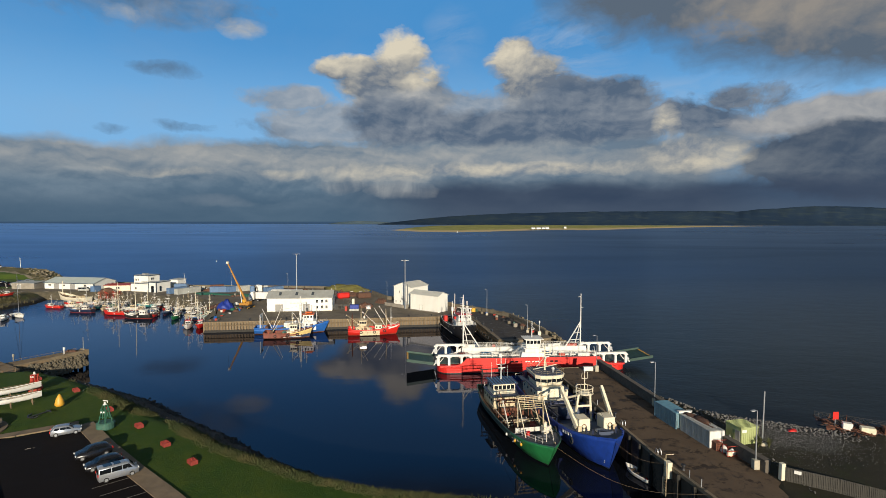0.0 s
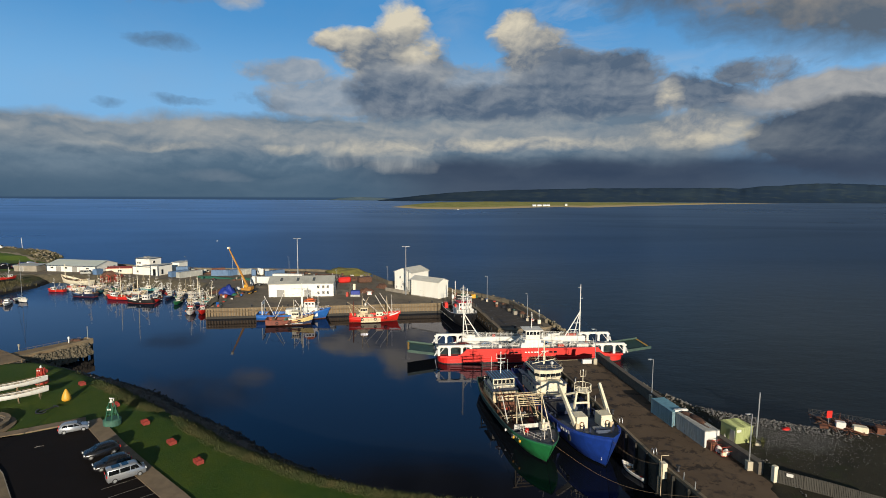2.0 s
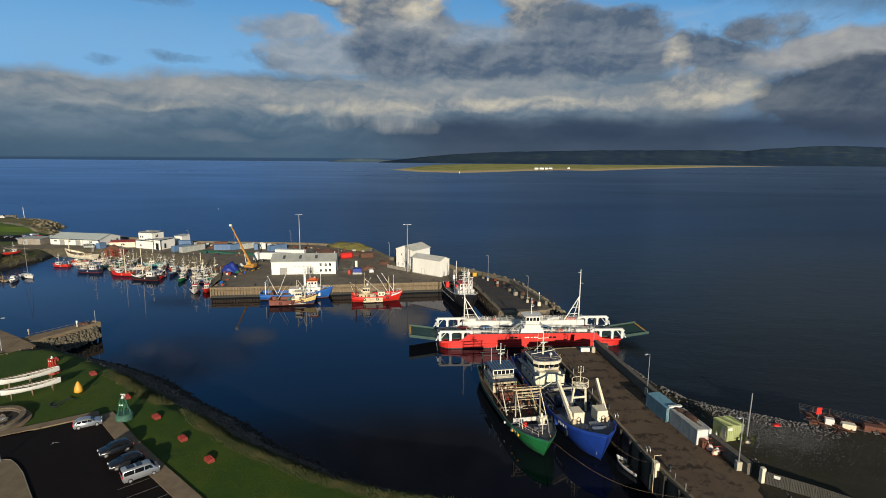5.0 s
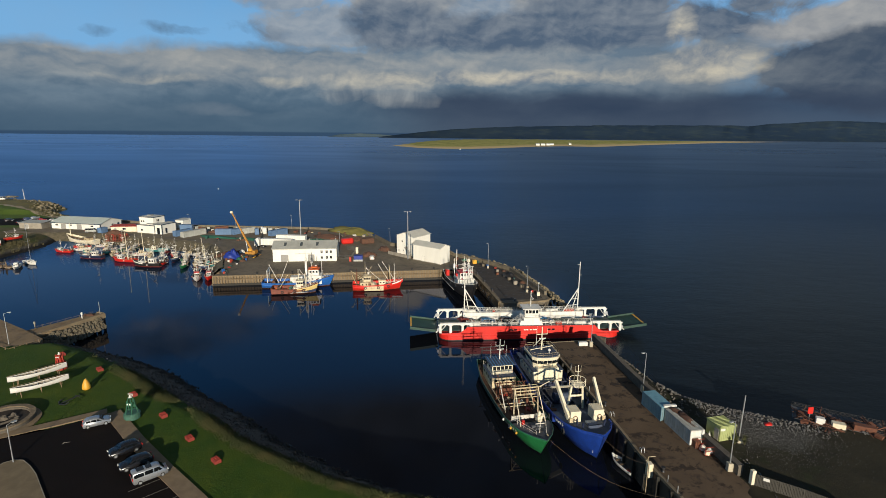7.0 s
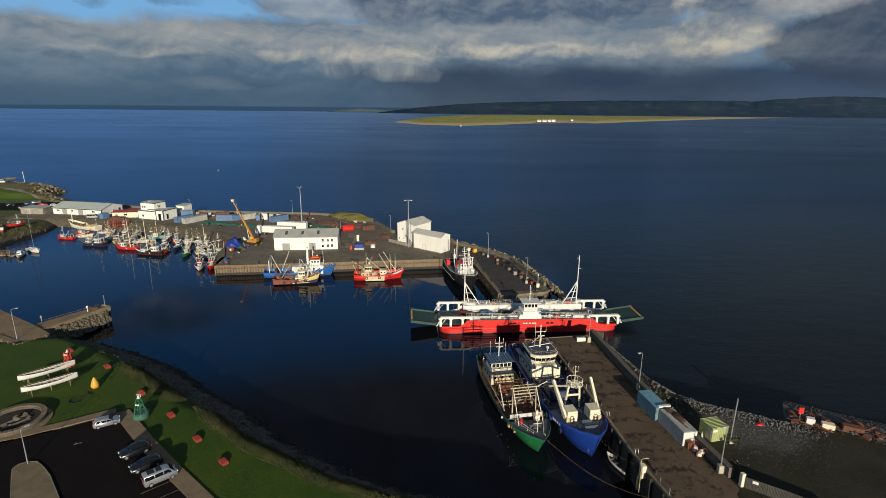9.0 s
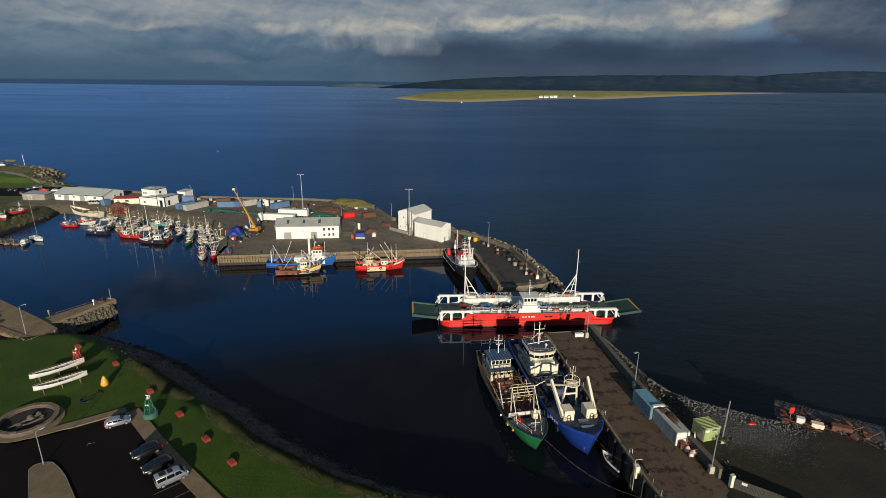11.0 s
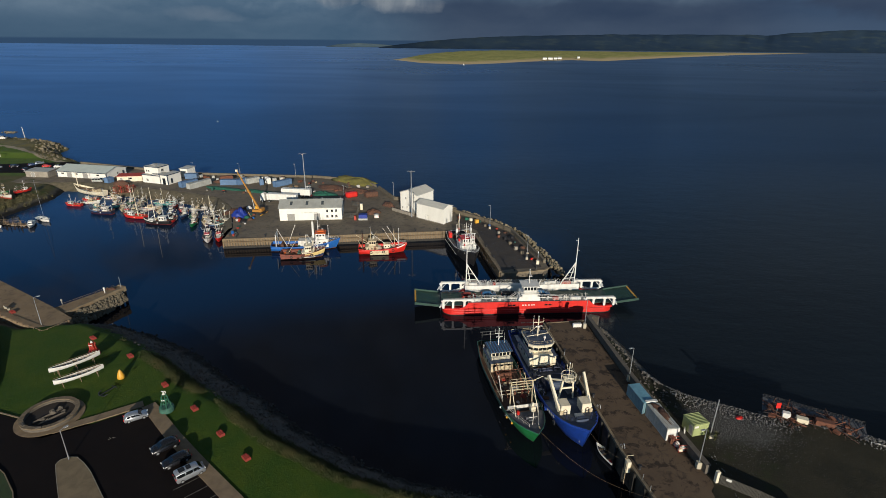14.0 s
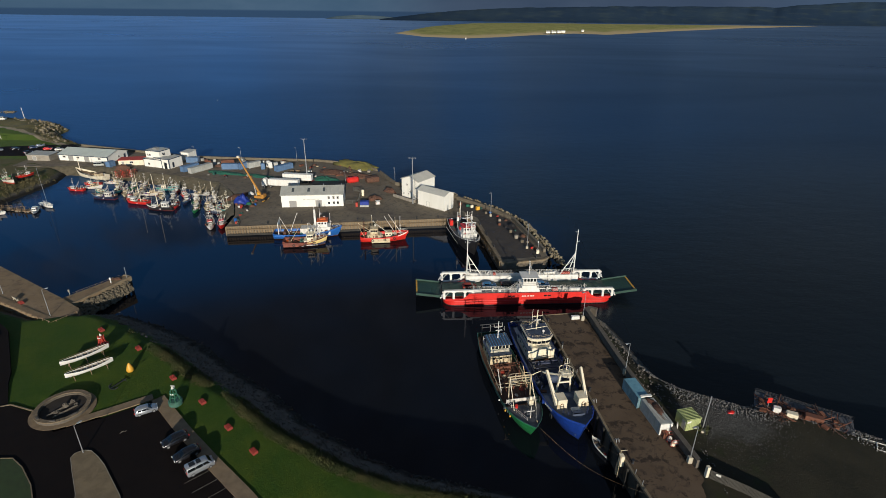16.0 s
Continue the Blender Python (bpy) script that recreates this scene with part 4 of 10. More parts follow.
def hills(name, prof, dist, label, material, depth=500, seed=5):
    """Far hills: prof gives (azimuth in degrees, height in metres)."""
    az = np.array([p[0] for p in prof], float)
    hh = np.array([p[1] for p in prof], float)
    vsf, fsf = [], []
    cols = np.linspace(az[0], az[-1], 220)
    for a in cols:
        h = float(np.interp(a, az, hh))
        h *= 1.0 + 0.05 * noise.noise((a * 0.6, seed, 0)) + 0.02 * noise.noise((a * 3, seed, 1))
        for k, f in ((0.0, -0.01), (0.25, 0.16), (0.5, 0.45), (0.75, 0.8), (1.0, 1.0)):
            d = (dist + depth * k) / math.cos(radians(a))
            zz = h * f * (1 + 0.15 * noise.noise((a * 1.5, k * 3, seed)) * (k < 1))
            vsf.append((d * math.sin(radians(a)), d * math.cos(radians(a)), zz))
    for i in range(len(cols) - 1):
        for k in range(4):
            fsf.append((i * 5 + k, (i + 1) * 5 + k, (i + 1) * 5 + k + 1, i * 5 + k + 1))
    me = bpy.data.meshes.new(name)
    me.from_pydata(vsf, [], fsf)
    me.materials.append(material)
    for p in me.polygons:
        p.use_smooth = True
    return tagged(new(name, me), label, "hills", kind="structure")


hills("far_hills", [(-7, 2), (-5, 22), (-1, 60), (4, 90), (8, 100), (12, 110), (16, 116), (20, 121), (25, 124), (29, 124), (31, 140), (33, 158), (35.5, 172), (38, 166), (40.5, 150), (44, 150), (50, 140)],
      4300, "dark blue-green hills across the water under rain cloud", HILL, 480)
hills("far_headland", [(-12.2, 2), (-11, 20), (-9, 30), (-7, 24), (-5, 12)], 4700, "thin pale headland on the horizon", far_material("pale_headland", (0.07, 0.10, 0.12), (0.05, 0.08, 0.10), (0.09, 0.11, 0.11), 0.01), 60)

# ---------------------------------------------------------------- boats
def hull_lines(L, W, fb, bow, stern=0.35, rake=0.07, transom=0.8, full=2.3, n=18):
    """Rows of (x, half breadth at the rail, rail height, x shift of the stem) from stern to bow."""
    rows = []
    for i in range(n + 1):
        s = i / n
        if s < 0.3:
            w = transom + (1 - transom) * math.sin(s / 0.3 * math.pi / 2)
        elif s < 0.5:
            w = 1.0
        else:
            w = max(0.0, 1 - ((s - 0.5) / 0.5) ** full)
        z = fb + bow * max(0, (s - 0.35) / 0.65) ** 2 + stern * max(0, (0.3 - s) / 0.3) ** 2
        rows.append((-L / 2 + L * s, max(w, 0.012) * W / 2, z, rake * L * max(0, (s - 0.72) / 0.28) ** 1.6))
    return rows


def hull(parent, L, W, fb, bow, mats, bulwark=0.9, deck_mat=None, deck_from=0.0, whaleback=None, stern=0.35, transom=0.8, full=2.3, rail=None, boot=0.28, band=None, rake=0.07, band_from=4):
    """Shell, deck and rail of a boat; bow towards +x, waterline at z 0. mats: hull, boot topping, upper band."""
    rows = hull_lines(L, W, fb, bow, stern, rake, transom, full)
    levels = [-0.9, 0.0, boot, 0.38, 0.7, 0.86, 1.0]
    bm = B()
    grid = {}
    for sd in (-1, 1):
        for i, (x, w, z, rk) in enumerate(rows):
            for j, lv in enumerate(levels):
                zz = lv if j < 3 else boot + (z - boot) * lv
                h = max(0.0, zz) / z
                k = 0.62 + 0.38 * h ** 0.7 if zz > 0 else 0.5
                s = (x + L / 2) / L
                k = k - (1 - k) * 0.6 * max(0, (s - 0.6) / 0.4)
                grid[sd, i, j] = bm.verts.new((x - rk * (1 - h), sd * w * k, zz))
    for sd in (-1, 1):
        for i in range(len(rows) - 1):
            for j in range(len(levels) - 1):
                q = [grid[sd, i, j], grid[sd, i + 1, j], grid[sd, i + 1, j + 1], grid[sd, i, j + 1]]
                f = bm.faces.new(q if sd < 0 else q[::-1])
                f.smooth = True
                fore = band and (i + 0.5) / len(rows) > band
                f.material_index = 1 if j < 2 else (2 if fore and j >= band_from else (3 if fore and len(mats) > 3 else 0))
    for j in range(len(levels) - 1):
        f = bm.faces.new((grid[-1, 0, j], grid[-1, 0, j + 1], grid[1, 0, j + 1], grid[1, 0, j]))
        f.material_index = 1 if j < 2 else 0
    # bulwark's inner face
    inner = {}
    for sd in (-1, 1):
        for i, (x, w, z, rk) in enumerate(rows):
            drop = bulwark
            if whaleback and (x + L / 2) / L > whaleback:
                drop = 0.12
            ww = max(w - 0.16, 0.005)
            inner[sd, i, 1] = bm.verts.new((x, sd * ww, z))
            inner[sd, i, 0] = bm.verts.new((x, sd * ww, z - drop))
        for i in range(len(rows) - 1):
            a = [inner[sd, i, 0], inner[sd, i + 1, 0], inner[sd, i + 1, 1], inner[sd, i, 1]]
            bm.faces.new(a[::-1] if sd < 0 else a)
            t = [grid[sd, i, 6], grid[sd, i + 1, 6], inner[sd, i + 1, 1], inner[sd, i, 1]]
            bm.faces.new(t if sd < 0 else t[::-1])
    part("hull", bm, mats, parent)
    bm = B()
    dv = {}
    for i, (x, w, z, rk) in enumerate(rows):
        drop = 0.12 if whaleback and (x + L / 2) / L > whaleback else bulwark
        for sd in (-1, 1):
            dv[sd, i] = bm.verts.new((x, sd * max(w - 0.17, 0.004), z - drop))
    for i in range(len(rows) - 1):
        bm.faces.new((dv[-1, i], dv[-1, i + 1], dv[1, i + 1], dv[1, i]))
    part("deck", bm, deck_mat or DECK_GREY, parent)
    if rail:
        for sd in (-1, 1):
            bm = B()
            path_tube(bm, [(x, sd * max(w - 0.06, 0), z + 0.05) for x, w, z, rk in rows], 0.09 if L > 14 else 0.06, 4)
            part("gunwale", bm, rail, parent)
        bm = B()
        tube(bm, (rows[0][0], -rows[0][1], rows[0][2] + 0.05), (rows[0][0], rows[0][1], rows[0][2] + 0.05), 0.09, n=4)
        part("stern_rail", bm, rail, parent)
    return rows


def rail_at(rows, x):
    xs = [r[0] for r in rows]
    return float(np.interp(x, xs, [r[1] for r in rows])), float(np.interp(x, xs, [r[2] for r in rows]))


def guard_rail(parent, pts, h=1.0, material=None, bars_n=2, every=1.6, r=0.035, name="railing"):
    """Posts and bars along a line of points."""
    bm = B()
    for a, b in zip(pts, pts[1:]):
        a, b = Vector(a), Vector(b)
        n = max(1, int((b - a).length / every))
        for i in range(n + 1):
            p = a.lerp(b, i / n)
            tube(bm, p, p + Vector((0, 0, h)), r, n=4)
        for k in range(bars_n):
            o = Vector((0, 0, h * (k + 1) / bars_n))
            tube(bm, a + o, b + o, r, n=4)
    return part(name, bm, material or WHITE, parent)


def house(parent, c, s, material, roof_mat=None, windows=(), win=(0.55, 0.6), taper=0.96, name="wheelhouse", label="", over=0.18, win_z=0.66, doors=()):
    """A deckhouse: tapered body, roof slab with overhang, single window panes. windows: (side, count); c is its base."""
    x, y, z = c
    l, w, h = s
    bm = B()
    box(bm, (x, y, z + h / 2), (l, w, h), taper=taper)
    body = part(name, bm, material, parent, label, bevel=0.06)
    bm = B()
    box(bm, (x, y, z + h + 0.07), (l * taper + over * 2, w * taper + over * 2, 0.14))
    part("roof", bm, roof_mat or material, body, bevel=0.03)
    for side, count in windows:
        across = w if side in "+x-x" and side[1] == "x" else l
        gap = across * 0.94 / count
        ww = min(win[0], gap * 0.8) if win[0] else gap * 0.8
        for i in range(count):
            o = (i + 0.5 - count / 2) * gap
            k = 1 - (1 - taper) * win_z
            zz = z + h * win_z
            bm = B()
            if side[1] == "x":
                d = (l / 2 * k + 0.01) * (1 if side[0] == "+" else -1)
                box(bm, (x + d, y + o * k, zz), (0.06, ww, win[1]))
            else:
                d = (w / 2 * k + 0.01) * (1 if side[0] == "+" else -1)
                box(bm, (x + o * k, y + d, zz), (ww, 0.06, win[1]))
            part("window", bm, GLASS, body, "dark glass pane")
    for side, o in doors:
        bm = B()
        d = (w / 2 + 0.012) * (1 if side[0] == "+" else -1)
        box(bm, (x + o, y + d, z + 1.0), (0.75, 0.07, 1.9))
        part("door", bm, BROWN_P, body)
    return body


def mast(parent, p, h, r=0.12, material=None, spread=1.2, lights=True, name="mast", radar=True):
    bm = B()
    p = Vector(p)
    tube(bm, p, p + Vector((0, 0, h)), r, r * 0.5, 6)
    tube(bm, p + Vector((0, -spread / 2, h * 0.72)), p + Vector((0, spread / 2, h * 0.72)), r * 0.45, n=5)
    tube(bm, p + Vector((-0.2, 0, h * 0.5)), p + Vector((0.5, 0, h * 0.5)), r * 0.4, n=5)
    for k in (-1, 1):
        tube(bm, p + Vector((0, k * spread / 2, h * 0.72)), p + Vector((0, k * spread / 2, h * 0.72 + 1.1)), 0.03, n=4)
    ob = part(name, bm, material or WHITE, parent)
    if radar:
        bm = B()
        lathe(bm, [(0.16, 0), (0.2, 0.12), (0.12, 0.28)], p + Vector((0.45, 0, h * 0.5)), 8)
        box(bm, p + Vector((0.45, 0, h * 0.5 + 0.36)), (0.16, 1.5, 0.14))
        part("radar", bm, WHITE, ob, "white radar scanner")
    if lights:
        bm = B()
        lathe(bm, [(0.05, 0), (0.11, 0.06), (0.11, 0.2), (0.04, 0.26)], p + Vector((0, 0, h)), 8)
        part("mast_light", bm, LAMP_GLASS, ob)
    return ob


def goalpost(parent, x, w, z, h, material, r=0.16, lean=0.0, bars_n=2, name="gantry"):
    """Two posts with cross bars and a floor rail; lean moves its top along x."""
    bm = B()
    for sd in (-1, 1):
        tube(bm, (x, sd * w / 2, z), (x + lean, sd * w / 2 * 0.92, z + h), r, r * 0.85, 7)
    for k in range(bars_n):
        f = 1 - k * 0.17
        tube(bm, (x + lean * f, -w / 2 - 0.3 * (k == 0), z + h * f), (x + lean * f, w / 2 + 0.3 * (k == 0), z + h * f), r * 0.8, n=6)
    for i in range(6):
        y = (i / 5 - 0.5) * w * 0.9
        tube(bm, (x + lean, y, z + h), (x + lean * 0.83, y, z + h * 0.83), r * 0.35, n=4)
    return part(name, bm, material, parent)


def derrick(parent, p0, p1, material, r=0.12, name="derrick"):
    bm = B()
    tube(bm, p0, p1, r, r * 0.6, 6)
    p0, p1 = Vector(p0), Vector(p1)
    box(bm, p1, (r * 1.7, r * 1.5, r * 2.6))
    ob = part(name, bm, material, parent)
    return ob


def stays(parent, items, r=0.018, name="rigging"):
    return part(name, bars(items, r, 3), BLACK_P, parent)


def winch(parent, c, w=1.6, r=0.45, material=None):
    bm = B()
    x, y, z = c
    tube(bm, (x, y - w / 2, z + r + 0.15), (x, y + w / 2, z + r + 0.15), r * 0.6, n=10)
    for k in (-0.5, 0, 0.5):
        tube(bm, (x, y + w * k - 0.05, z + r + 0.15), (x, y + w * k + 0.05, z + r + 0.15), r, n=12)
    box(bm, (x, y, z + 0.12), (r * 2, w * 1.05, 0.24))
    box(bm, (x + r * 1.2, y, z + 0.35), (r * 0.9, w * 0.5, 0.7))
    return part("winch", bm, material or DECK_GREEN, parent)


def heap(bm, c, rx, ry, h, seed=0, n=11, m=7, spread=0.35):
    """A lumpy mound: nets, weed, rope."""
    rows = []
    for j in range(m + 1):
        f = j / m
        row = []
        for i in range(n):
            a = i * math.tau / n
            k = math.cos(f * math.pi / 2) * (1 + spread * noise.noise((math.cos(a) * 1.3 + seed, math.sin(a) * 1.3, f * 2)))
            zz = h * math.sin(f * math.pi / 2) * (1 + spread * noise.noise((math.cos(a) * 2 + seed, math.sin(a) * 2, f * 3 + 7)))
            row.append(bm.verts.new((c[0] + rx * k * math.cos(a), c[1] + ry * k * math.sin(a), c[2] + max(zz, 0))))
        rows.append(row)
    for a, b in zip(rows, rows[1:]):
        for i in range(n):
            j = (i + 1) % n
            bm.faces.new((a[i], a[j], b[j], b[i]))


def boat_at(name, label, stern, bow, group="", z=0.0):
    c = ((stern[0] + bow[0]) / 2, (stern[1] + bow[1]) / 2)
    return thing(name, label, "boat", pose(c[0], c[1], z, 0, 0, heading(stern, bow)), group), math.hypot(bow[0] - stern[0], bow[1] - stern[1])


def buoy_fender(parent, c, r=0.28, material=None):
    bm = B()
    bmesh.ops.create_uvsphere(bm, u_segments=8, v_segments=6, radius=r, matrix=Matrix.Translation(c) @ Matrix.Diagonal((1, 1, 1.25, 1)))
    part("fender", bm, material or YELLOW_P, parent, smooth=True)


def tyre_fender(parent, c, axis="y", r=0.38):
    bm = B()
    ring(bm, c, r, 0.13, axis)
    part("tyre_fender", bm, RUBBER, parent)


def clutter(parent, area, z, n, mats, seed, name="fishing_gear", size=0.5):
    """Boxes, coils and drums lying about on a deck; each is one part."""
    rnd = random.Random(seed)
    x0, x1, y0, y1 = area
    for i in range(n):
        x, y, s = rnd.uniform(x0, x1), rnd.uniform(y0, y1), size * rnd.uniform(0.6, 1.5)
        bm = B()
        k = rnd.random()
        if k < 0.4:
            box(bm, (0, 0, s * 0.35), (s * 1.4, s, s * 0.7), pose(x, y, z, 0, 0, rnd.uniform(0, 90)))
            nm = "fish_box"
        elif k < 0.7:
            ring(bm, (x, y, z + s * 0.2), s * 0.6, s * 0.22, "z", 9, 5)
            nm = "rope_coil"
        else:
            heap(bm, (x, y, z), s * 1.2, s, s * 0.9, i + seed, 8, 4)
            nm = "netting"
        part(nm, bm, rnd.choice(mats), parent)


# ---- green trawler beside the pier
def green_trawler():
    t, L = boat_at("green_trawler", "old green steel trawler with a cream gantry and rusty deck", (10.0, 111.0), (16.75, 77.7))
    L = L + 0.4
    R = hull(t, L, 7.9, 2.3, 1.6, [mat("worn_dark_green_paint", (0.016, 0.05, 0.03), (0.012, 0.026, 0.018), 1.0, 0.6, streak=2, rust=0.4), BLACK_P, GREEN_P], 1.0, DECK_RUST, whaleback=0.76, rail=GREEN_DARK, transom=0.7, stern=0.7, full=4.6, band=0.70, band_from=2)
    # fore deck
    bm = B()
    dz = rail_at(R, 9.0)[1] - 0.1
    w = rail_at(R, 8.3)[0] - 0.2
    box(bm, (8.25, 0, dz - 0.75), (0.12, w * 2, 1.45))
    part("fore_bulkhead", bm, DECK_GREY, t)
    bm = B()
    pts = [(R[i][0], R[i][1] - 0.2, R[i][2] - 0.05) for i in range(14, 19)]
    for a, b in zip(pts, pts[1:]):
        bm.faces.new([bm.verts.new(p) for p in ((a[0], -a[1], a[2]), (b[0], -max(b[1], 0.01), b[2]), (b[0], max(b[1], 0.01), b[2]), (a[0], a[1], a[2]))])
    part("whaleback", bm, DECK_GREY, t, "dark grey fore deck")
    winch(t, (12.0, 0.2, dz), 1.9, 0.45, DECK_GREY)
    part("bollard", bars([((13.6, -0.5, dz), (13.6, -0.5, dz + 0.7)), ((13.6, 0.5, dz), (13.6, 0.5, dz + 0.7)), ((13.6, -0.7, dz + 0.5), (13.6, 0.7, dz + 0.5))], 0.12), BLACK_P, t)
    part("jack_staff", bars([((13.9, 0, dz), (13.9, 0, dz + 3.4)), ((13.9, -0.8, dz + 2.3), (13.9, 0.8, dz + 2.3))], 0.07), WHITE_RUSTY, t)
    guard_rail(t, [(8.4, -3.1, dz), (11.6, -2.0, dz + 0.2), (14.6, -0.9, dz + 0.5)], 0.9, WHITE_RUSTY)
    guard_rail(t, [(8.4, 3.1, dz), (11.6, 2.0, dz + 0.2), (14.6, 0.9, dz + 0.5)], 0.9, WHITE_RUSTY)
    # cream gantry
    for sd in (-1, 1):
        part("gantry_leg", bars([((7.2, sd * 2.3, 2.2), (7.0, sd * 2.2, 8.3))], 0.15, 7), CREAM_RUSTY, t)
        part("gantry_stay", bars([((7.0, sd * 2.2, 7.9), (11.2, sd * 2.3, dz))], 0.075, 6), CREAM_P, t)
    for h in (6.3, 7.0, 7.6, 8.2):
        part("gantry_beam", bars([((7.0, -2.35 - 0.4 * (h > 8), h), (7.0, 2.35 + 0.4 * (h > 8), h))], 0.11 if h > 8 else 0.06, 6), CREAM_RUSTY, t)
        part("gantry_beam", bars([((6.1, -2.2, h), (6.1, 2.2, h))], 0.05, 6), CREAM_RUSTY, t)
    for y in (-2.2, -0.8, 0.8, 2.2):
        part("gantry_brace", bars([((7.0, y, 8.2), (6.1, y, 8.2)), ((6.1, y, 8.2), (6.1, y, 6.2))], 0.07, 5), CREAM_RUSTY, t)
    part("gantry_boom", bars([((7.0, 2.4, 8.2), (7.6, 4.0, 9.4))], 0.08, 5), CREAM_P, t)
    for y in (-1.4, 0.1, 1.4):
        part("block", boxes(((7.05, y, 5.7), (0.26, 0.26, 0.7))), RUST, t)
        part("warp", bars([((7.05, y, 6.2), (7.05, y, 2.4))], 0.025, 4), BLACK_P, t)
    part("fore_coaming", boxes(((8.15, 0, dz + 0.35), (0.14, 6.2, 0.7))), WHITE_RUSTY, t)
    part("pump_house", boxes(((9.4, 1.6, dz + 0.6), (1.1, 0.9, 1.2)), ((9.4, 1.6, dz + 1.5), (0.4, 0.4, 0.8))), CREAM_P, t)
    part("oil_drum", bars([((10.2, -1.6, dz), (10.2, -1.6, dz + 0.9))], 0.3, 10), RED_P, t)
    # working deck
    for i, (a, b, m) in enumerate((((5.5, -1.8, 2.2), (-2.6, -2.4, 6.0), RUST), ((5.5, 1.8, 2.2), (-2.2, 2.2, 6.2), RUST), ((4.4, -2.9, 2.2), (1.0, -2.9, 5.6), WHITE_RUSTY),
                                   ((4.0, 2.9, 2.2), (0.6, 2.9, 5.4), CREAM_RUSTY), ((-1.5, 0.2, 1.8), (2.6, -1.0, 6.2), RUST))):
        derrick(t, a, b, m, 0.13)
    goalpost(t, -1.6, 5.8, 1.4, 3.6, RUST, 0.13, bars_n=2)
    part("deck_rail", bars([((-6, -3.2, 3.0), (6, -3.4, 3.2)), ((-6, 3.2, 3.0), (6, 3.4, 3.2)), ((1.8, -3.3, 2.4), (1.8, 3.3, 2.4)), ((3.2, -3.3, 2.6), (3.2, 3.3, 2.6))], 0.09), CREAM_RUSTY, t)
    winch(t, (-4.2, 0, 1.35), 3.2, 0.6, RUST)
    winch(t, (0.6, 0.8, 1.35), 1.6, 0.45, WHITE_RUSTY)
    clutter(t, (-5.5, 6.5, -2.8, 2.8), 1.35, 30, [RUST, DECK_RUST, NET_BROWN, RUST, WHITE_RUSTY, RED_DULL, CREAM_RUSTY], 4, size=0.6)
    # wheelhouse aft
    body = house(t, (-9.3, 0, 1.6), (6.4, 5.2, 2.4), CREAM_RUSTY, DECK_BLUE, [("+x", 3), ("+y", 4), ("-y", 4)], (0.5, 0.5), 0.98, "deckhouse", doors=(("+", 2.0),))
    house(t, (-9.0, 0, 4.1), (3.9, 4.5, 2.1), CREAM_P, DECK_BLUE, [("+x", 5), ("+y", 3), ("-y", 3)], (0.7, 0.75), 0.97, "wheelhouse", "cream wheelhouse with dark windows", 0.5)
    part("roof_slat", boxes(*[((-9.0, -2.2 + i * 0.62, 6.36), (4.6, 0.12, 0.1)) for i in range(8)]), SKYBLUE_P, t)
    guard_rail(t, [(-12.4, -2.5, 4.1), (-12.4, 2.5, 4.1)], 1.0, WHITE)
    mast(t, (-9.6, 0.1, 6.3), 4.2, 0.13, WHITE, 1.8)
    part("aerial", bars([((-10.4, -1.6, 6.3), (-10.4, -1.6, 9.6))], 0.03, 4), WHITE, t)
    part("aerial", bars([((-10.2, 1.7, 6.3), (-10.2, 1.7, 9.0))], 0.03, 4), WHITE, t)
    for sd in (-1, 1):
        part("funnel", boxes(((-12.6, sd * 1.2, 3.8), (1.1, 0.9, 2.4))), BLACK_P, t)
    part("liferaft", bars([((-12.2, -0.7, 4.9), (-11.0, -0.7, 4.9))], 0.36, 10), WHITE, t)
    goalpost(t, -14.6, 5.0, 2.4, 4.6, BLACK_P, 0.13)
    stays(t, [((7.0, -2.2, 8.2), (-9.6, 0, 9.6)), ((7.0, 2.2, 8.2), (-9.6, 0, 9.6)), ((7.0, 0, 8.2), (14.9, 0, 4.0)), ((-9.6, 0, 9.6), (-14.6, 0, 7.0))])
    for x in (6.0, 9.5, 11.5):
        w, z = rail_at(R, x)
        buoy_fender(t, (x, -w * 0.98, z - 0.9), 0.2, YELLOW_P if x > 8 else WHITE)
    for x in (-8, 0.0):
        w, z = rail_at(R, x)
        tyre_fender(t, (x, w + 0.12, z - 0.7))
    # name board, unreadable, as bars
    for k, x in enumerate((9.2, 10.1, 11.0)):
        w, z = rail_at(R, x)
        part("name_bar", boxes(((x, -w * 0.93 - 0.03, z - 0.72), (0.55, 0.05, 0.22))), WHITE, t)
    bm = B()
    ring(bm, (15.2, 0.85, 3.55), 0.28, 0.1, "y")
    part("hawse", bm, CREAM_RUSTY, t)


green_trawler()


